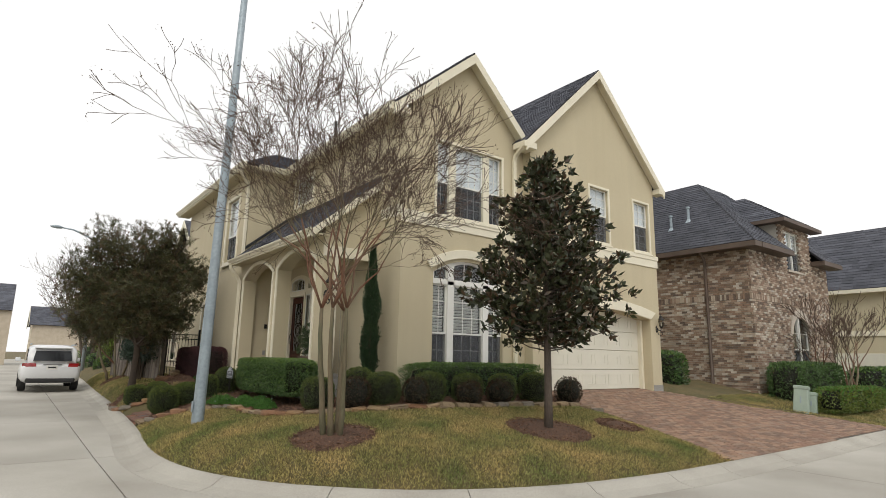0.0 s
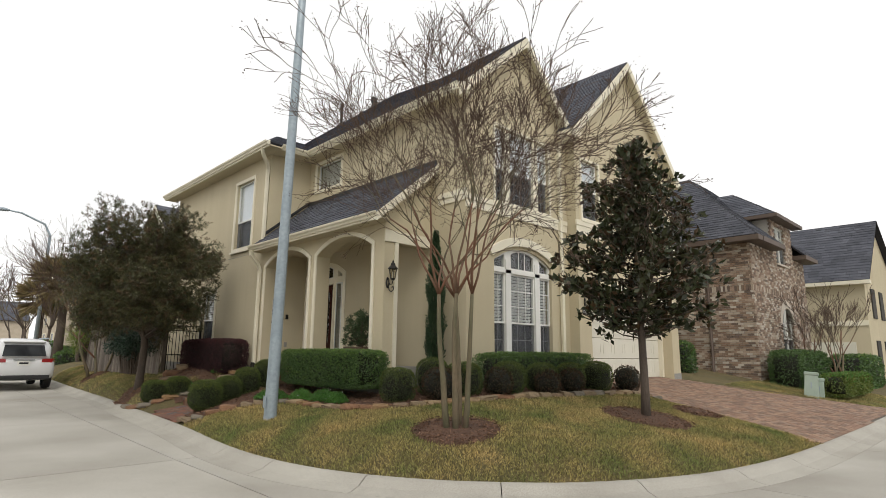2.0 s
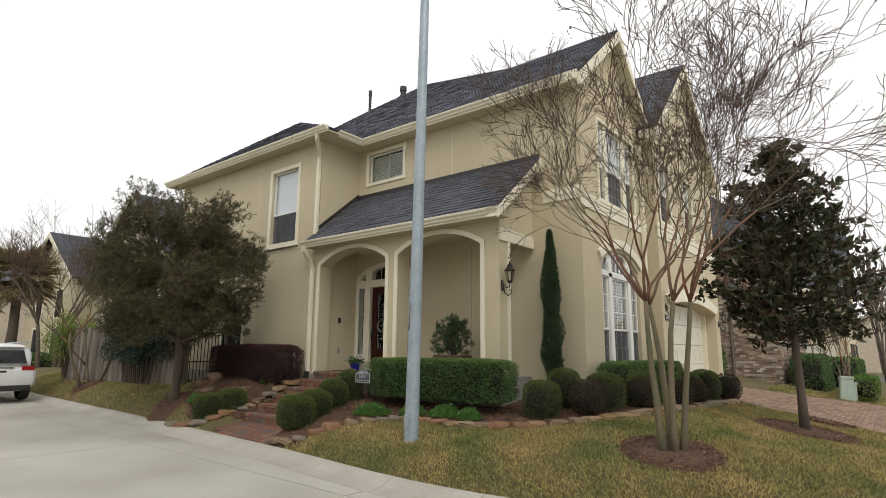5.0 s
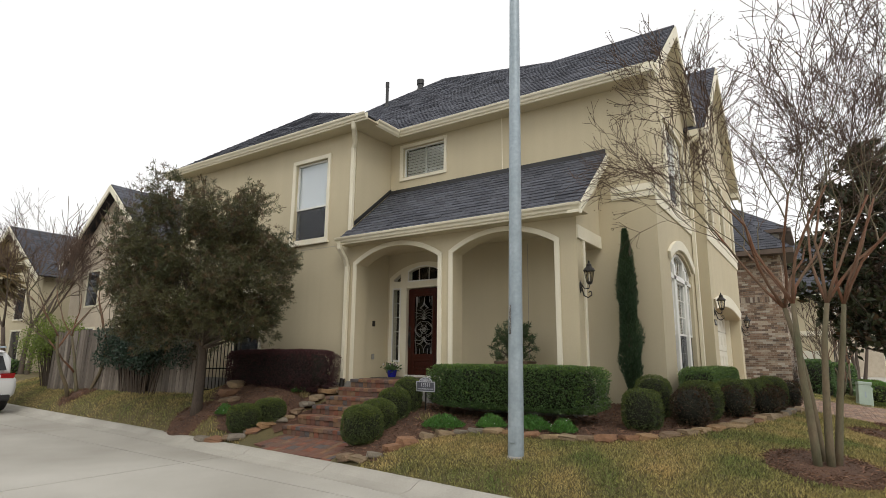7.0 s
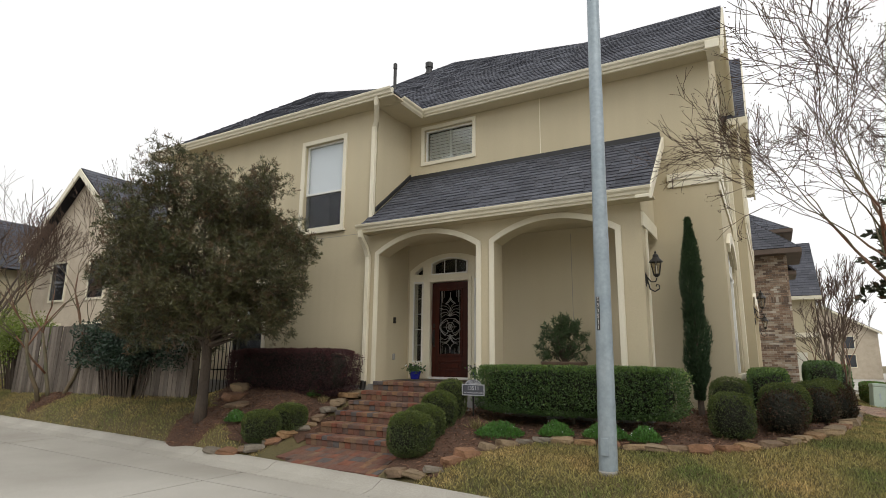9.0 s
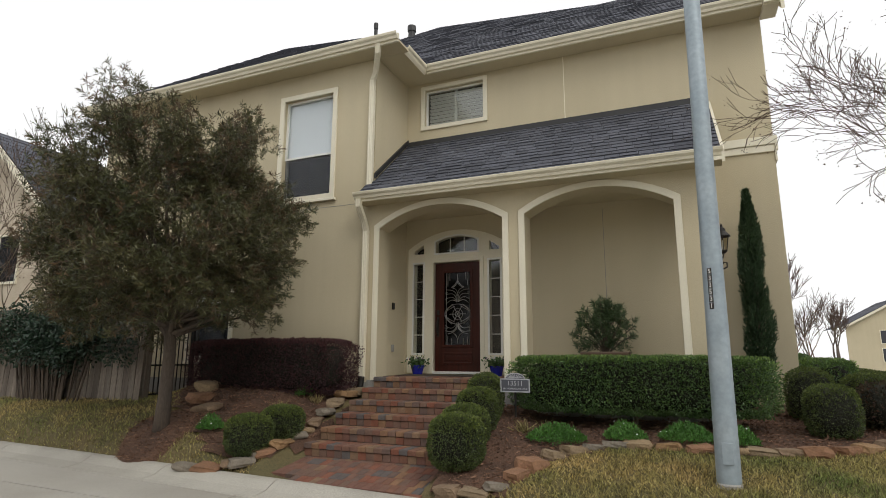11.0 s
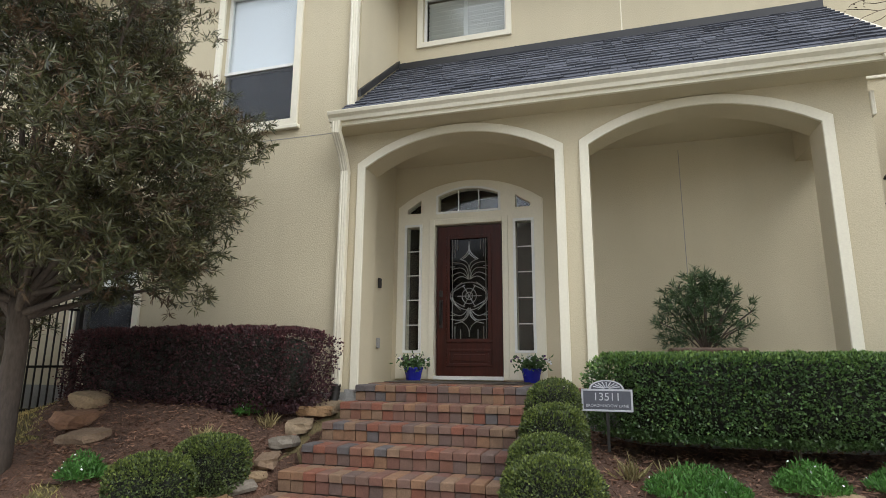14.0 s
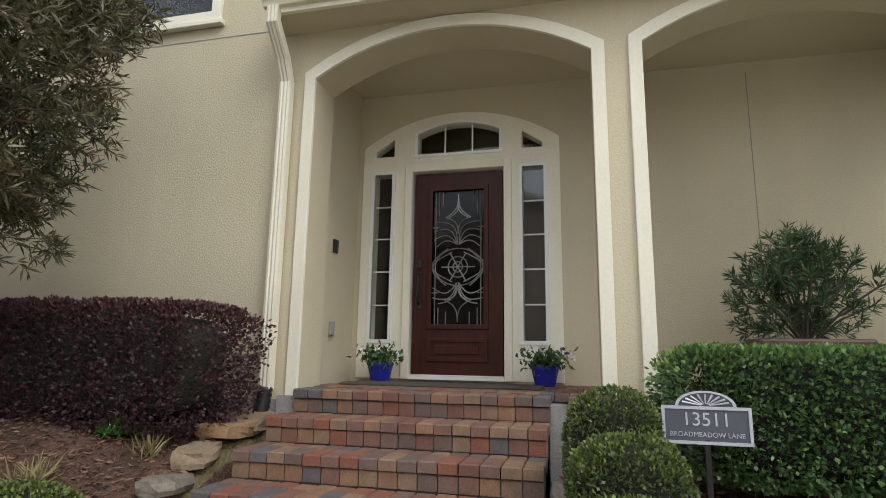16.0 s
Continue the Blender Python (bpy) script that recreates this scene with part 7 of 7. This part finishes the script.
for x, y, hh in ((3.7, 36.0, 4.7), (4.6, 48.0, 4.6)):
    ob = thing("fan_palm", "fan palm with brown drooping fronds", "palm", (x, y, 0.1), 0, "fan palms up the street")
    g = Geo()
    g.tube([(0, 0, -0.1), (0.05, 0, hh * 0.5), (0, 0, hh)], [0.28, 0.2, 0.18], 10)
    part("trunk", g, DARKBARK, ob, smooth=True)
    rng = np.random.default_rng(190)
    fan, al_ = [], []
    for k in range(70):
        a, e = rng.uniform(0, 2 * np.pi), rng.uniform(-0.9, 1.1)
        d = np.array([math.cos(a) * math.cos(e), math.sin(a) * math.cos(e), math.sin(e)])
        c = np.array([0, 0, hh]) + d * rng.uniform(0.6, 1.0)
        sd = np.cross(d, [0, 0, 1.0])
        for j in range(22):
            t = (j / 21 - 0.5) * 2.4
            fan.append(c)
            al_.append(d * math.cos(t) + sd / (np.linalg.norm(sd) + 1e-6) * math.sin(t) + np.array([0, 0, -0.25]))
    part("frond_mass", leaves("frond_mass", np.array(fan), np.array(al_), 0.95, 0.1, rng, 0.05), PALM, ob)["kind"] = "stuff"
lamp = thing("street_lamp", "street lamp with a curved arm far up the street", "street lamp", (3.2, 39, 0))
g = Geo()
g.tube([(0, 0, 0), (0, 0, 7.6), (-0.3, 0, 8.2), (-1.4, 0, 8.65), (-2.0, 0, 8.7)], [0.11, 0.07, 0.06, 0.05, 0.04], 8)
part("pole", g, GALV, lamp, smooth=True)
g = Geo()
g.lathe([(0.001, -0.1), (0.12, -0.06), (0.16, 0.02), (0.08, 0.1), (0.001, 0.12)], (-2.25, 0, 8.7), 12)
g.v = [((x + 2.25) * 2.2 - 2.25, y, z) for x, y, z in g.v]
part("head", g, GALV, lamp, smooth=True)
for i, (x, y, h) in enumerate(((4.6, 33.5, 2.6), (4.2, 44, 2.6), (-7.5, 55, 2.6), (6, 66, 2.9), (-3, 105, 3.4))):
    bare_tree("bare_tree", "leafless tree up the street", (x, y, 0.1), [(0.1, 0.1, 1), (-0.2, 0.0, 1), (0.1, -0.2, 1)], h, 0.12, 4, 200 + i, spread=0.5, up=0.06, kids=(0, 4, 4, 3, 3), shrink=0.7, twig_r=0.012, bark=DARKBARK, group="leafless trees up the street")
for i, (x, y, r) in enumerate(((4.4, 34.8, 0.8), (4.6, 40, 0.9), (-6.5, 48, 1.0), (5.5, 52, 1.2), (-6.8, 62, 1.2))):
    clipped("shrub", "dark evergreen shrub in a front garden up the street", "shrub", (x, y, r * 0.75 + 0.1), (r * 1.3, r * 1.3, r * 0.8), 2.3, 2500, (0.12, 0.07), HEDGE, HEDGETIP, "shrubs up the street", seed=210 + i, tips=0.15)

# ---- parked car ----
PAINT = mat("white_car_paint", (0.74, 0.75, 0.76), (0.70, 0.71, 0.72), 0.25, 0.5, 20, 0.01, 0)
CARGL = mat("tinted_glass", (0.012, 0.014, 0.016), (0.016, 0.018, 0.02), 0.06, 1, 20, 0.02, 0)
PLASTIC = mat("black_plastic", (0.025, 0.025, 0.027), (0.02, 0.02, 0.02), 0.6, 4, 60, 0.1, 0.1)
REDL = mat("red_lens", (0.32, 0.012, 0.015), (0.22, 0.008, 0.01), 0.15, 5, 50, 0.1, 0)
RUBBER = mat("tyre_rubber", (0.02, 0.02, 0.02), (0.03, 0.03, 0.03), 0.85, 6, 60, 0.15, 0.2)
car = thing("parked_car", "white sport utility car parked along the curb", "car", (1.0, 25.7, road_z(28.2)), 0)


def loft(rings, cap=True):
    g_ = Geo()
    k = len(rings[0])
    for r in rings:
        g_.v += [tuple(p) for p in r]
    for a in range(len(rings) - 1):
        g_.f += [(a * k + i, a * k + (i + 1) % k, (a + 1) * k + (i + 1) % k, (a + 1) * k + i) for i in range(k)]
    if cap:
        g_.f += [tuple(reversed(range(k))), tuple(range((len(rings) - 1) * k, len(rings) * k))]
    return clean(g_, "loft")


def ring_at(y, hw, z0, z1, belly=0.05, n=20):
    """Rounded cross-section of the car at station y."""
    out = []
    for i in range(n):
        a = 2 * math.pi * i / n
        c, s = math.cos(a), math.sin(a)
        px = hw * math.copysign(abs(c) ** 0.38, c)
        pz = (z0 + z1) / 2 + (z1 - z0) / 2 * math.copysign(abs(s) ** 0.45, s)
        out.append((px, y, pz))
    return out


body = loft([ring_at(0.0, 0.80, 0.48, 0.92), ring_at(0.05, 0.90, 0.38, 1.02), ring_at(0.35, 0.96, 0.30, 1.10), ring_at(1.2, 0.98, 0.28, 1.08), ring_at(3.3, 0.97, 0.28, 1.05),
             ring_at(4.3, 0.93, 0.30, 0.98), ring_at(4.75, 0.85, 0.34, 0.88), ring_at(4.95, 0.7, 0.42, 0.75)])
b_ = part("body", body, PAINT, car)
body.shade_smooth()
cab = loft([ring_at(0.1, 0.74, 0.95, 1.2), ring_at(0.3, 0.80, 0.98, 1.56), ring_at(0.55, 0.78, 1.0, 1.70), ring_at(1.5, 0.80, 1.0, 1.76), ring_at(2.6, 0.78, 1.0, 1.72), ring_at(3.3, 0.78, 1.0, 1.35), ring_at(3.7, 0.76, 0.98, 1.06)])
part("cabin", cab, PAINT, car)
cab.shade_smooth()
gl_ = loft([[(-0.62, 0.02, 1.14), (0.62, 0.02, 1.14), (0.56, 0.235, 1.52), (-0.56, 0.235, 1.52)], [(-0.62, 0.15, 1.14), (0.62, 0.15, 1.14), (0.56, 0.36, 1.52), (-0.56, 0.36, 1.52)]])
part("rear_window", gl_, CARGL, car, "dark rear window")
for s in (-1, 1):
    q = [[(s * 0.775, 0.75, 1.15), (s * 0.80, 3.1, 1.12), (s * 0.77, 2.6, 1.6), (s * 0.765, 0.8, 1.58)], [(s * 0.815, 0.75, 1.15), (s * 0.825, 3.1, 1.12), (s * 0.80, 2.6, 1.6), (s * 0.80, 0.8, 1.58)]]
    part("side_window", loft(q), CARGL, car)
    q = [[(s * 0.5, -0.012, 0.93), (s * 0.82, 0.03, 0.92), (s * 0.86, 0.09, 1.06), (s * 0.52, 0.03, 1.05)], [(s * 0.5, 0.1, 0.93), (s * 0.93, 0.3, 0.93), (s * 0.93, 0.3, 1.06), (s * 0.52, 0.12, 1.05)]]
    part("tail_light", loft(q), REDL, car, "red tail light")
    g = Geo()
    g.box(s * 0.72 - 0.02, s * 0.72 + 0.02, 0.6, 2.5, 1.74, 1.79)
    part("roof_rail", g, GALV, car, bevel=0.01)
    g = Geo()
    g.box(min(s * 0.95, s * 1.13), max(s * 0.95, s * 1.13), 3.0, 3.1, 1.08, 1.24)
    part("wing_mirror", g, PAINT, car, bevel=0.03)
    for yy in (0.95, 3.9):
        wh = new("wheel")
        wh.parent = car
        g = Geo()
        g.lathe([(0.24, -0.12), (0.34, -0.12), (0.365, -0.06), (0.365, 0.06), (0.34, 0.12), (0.24, 0.12)], sides=24)
        g.v = [(s * 0.84 + z, yy + x, 0.365 + y) for x, y, z in g.v]
        part("tyre", clean(g, "tyre"), RUBBER, wh, smooth=True)
        g = Geo()
        g.lathe([(0.001, 0.1), (0.06, 0.1), (0.2, 0.08), (0.245, 0.11), (0.245, -0.1)], sides=20)
        g.v = [(s * (0.84 + z), yy + x, 0.365 + y) for x, y, z in g.v]
        part("rim", clean(g, "rim"), GALV, wh)
g = Geo()
g.box(-0.78, 0.78, -0.03, 0.3, 0.34, 0.5)
part("lower_bumper", g, PLASTIC, car, bevel=0.04)
g = Geo()
g.box(-0.18, 0.18, -0.012, 0.02, 0.82, 0.98)
plate = part("licence_plate", g, SASH, car, "white licence plate")
g = Geo()
g.box(-0.13, 0.13, -0.015, -0.012, 0.87, 0.93)
part("plate_characters", g, PLASTIC, plate)
g = Geo()
g.box(-0.3, 0.3, -0.02, 0.03, 1.0, 1.03)
part("chrome_strip", g, LEAD, car, bevel=0.008)
g = Geo()
g.box(-0.6, 0.6, 0.2, 0.42, 1.6, 1.64)
part("spoiler", g, PAINT, car, bevel=0.015)
g = Geo()
g.tube([(0, 0.28, 1.3), (0.1, 0.13, 1.16), (0.35, 0.12, 1.17)], 0.012, 5)
part("wiper", g, PLASTIC, car)

# ---- porch roof shingles, laid one by one ----
tabs_left = Geo()
for k, (q, ring) in enumerate(porch_shingles):
    g = Geo() if k < 300 else tabs_left
    i = len(g.v)
    g.v += [tuple(p) for p in ring] + [tuple(q[0]), tuple(q[1])]
    g.f += [(i, i + 1, i + 2, i + 3), (i + 4, i + 5, i + 1, i), (i + 4, i, i + 3), (i + 1, i + 5, i + 2)]
    if k < 300:
        part("shingle", g, SHINGLE, porch_roof)
if tabs_left.v:
    part("shingles", tabs_left, SHINGLE, porch_roof)["kind"] = "stuff"
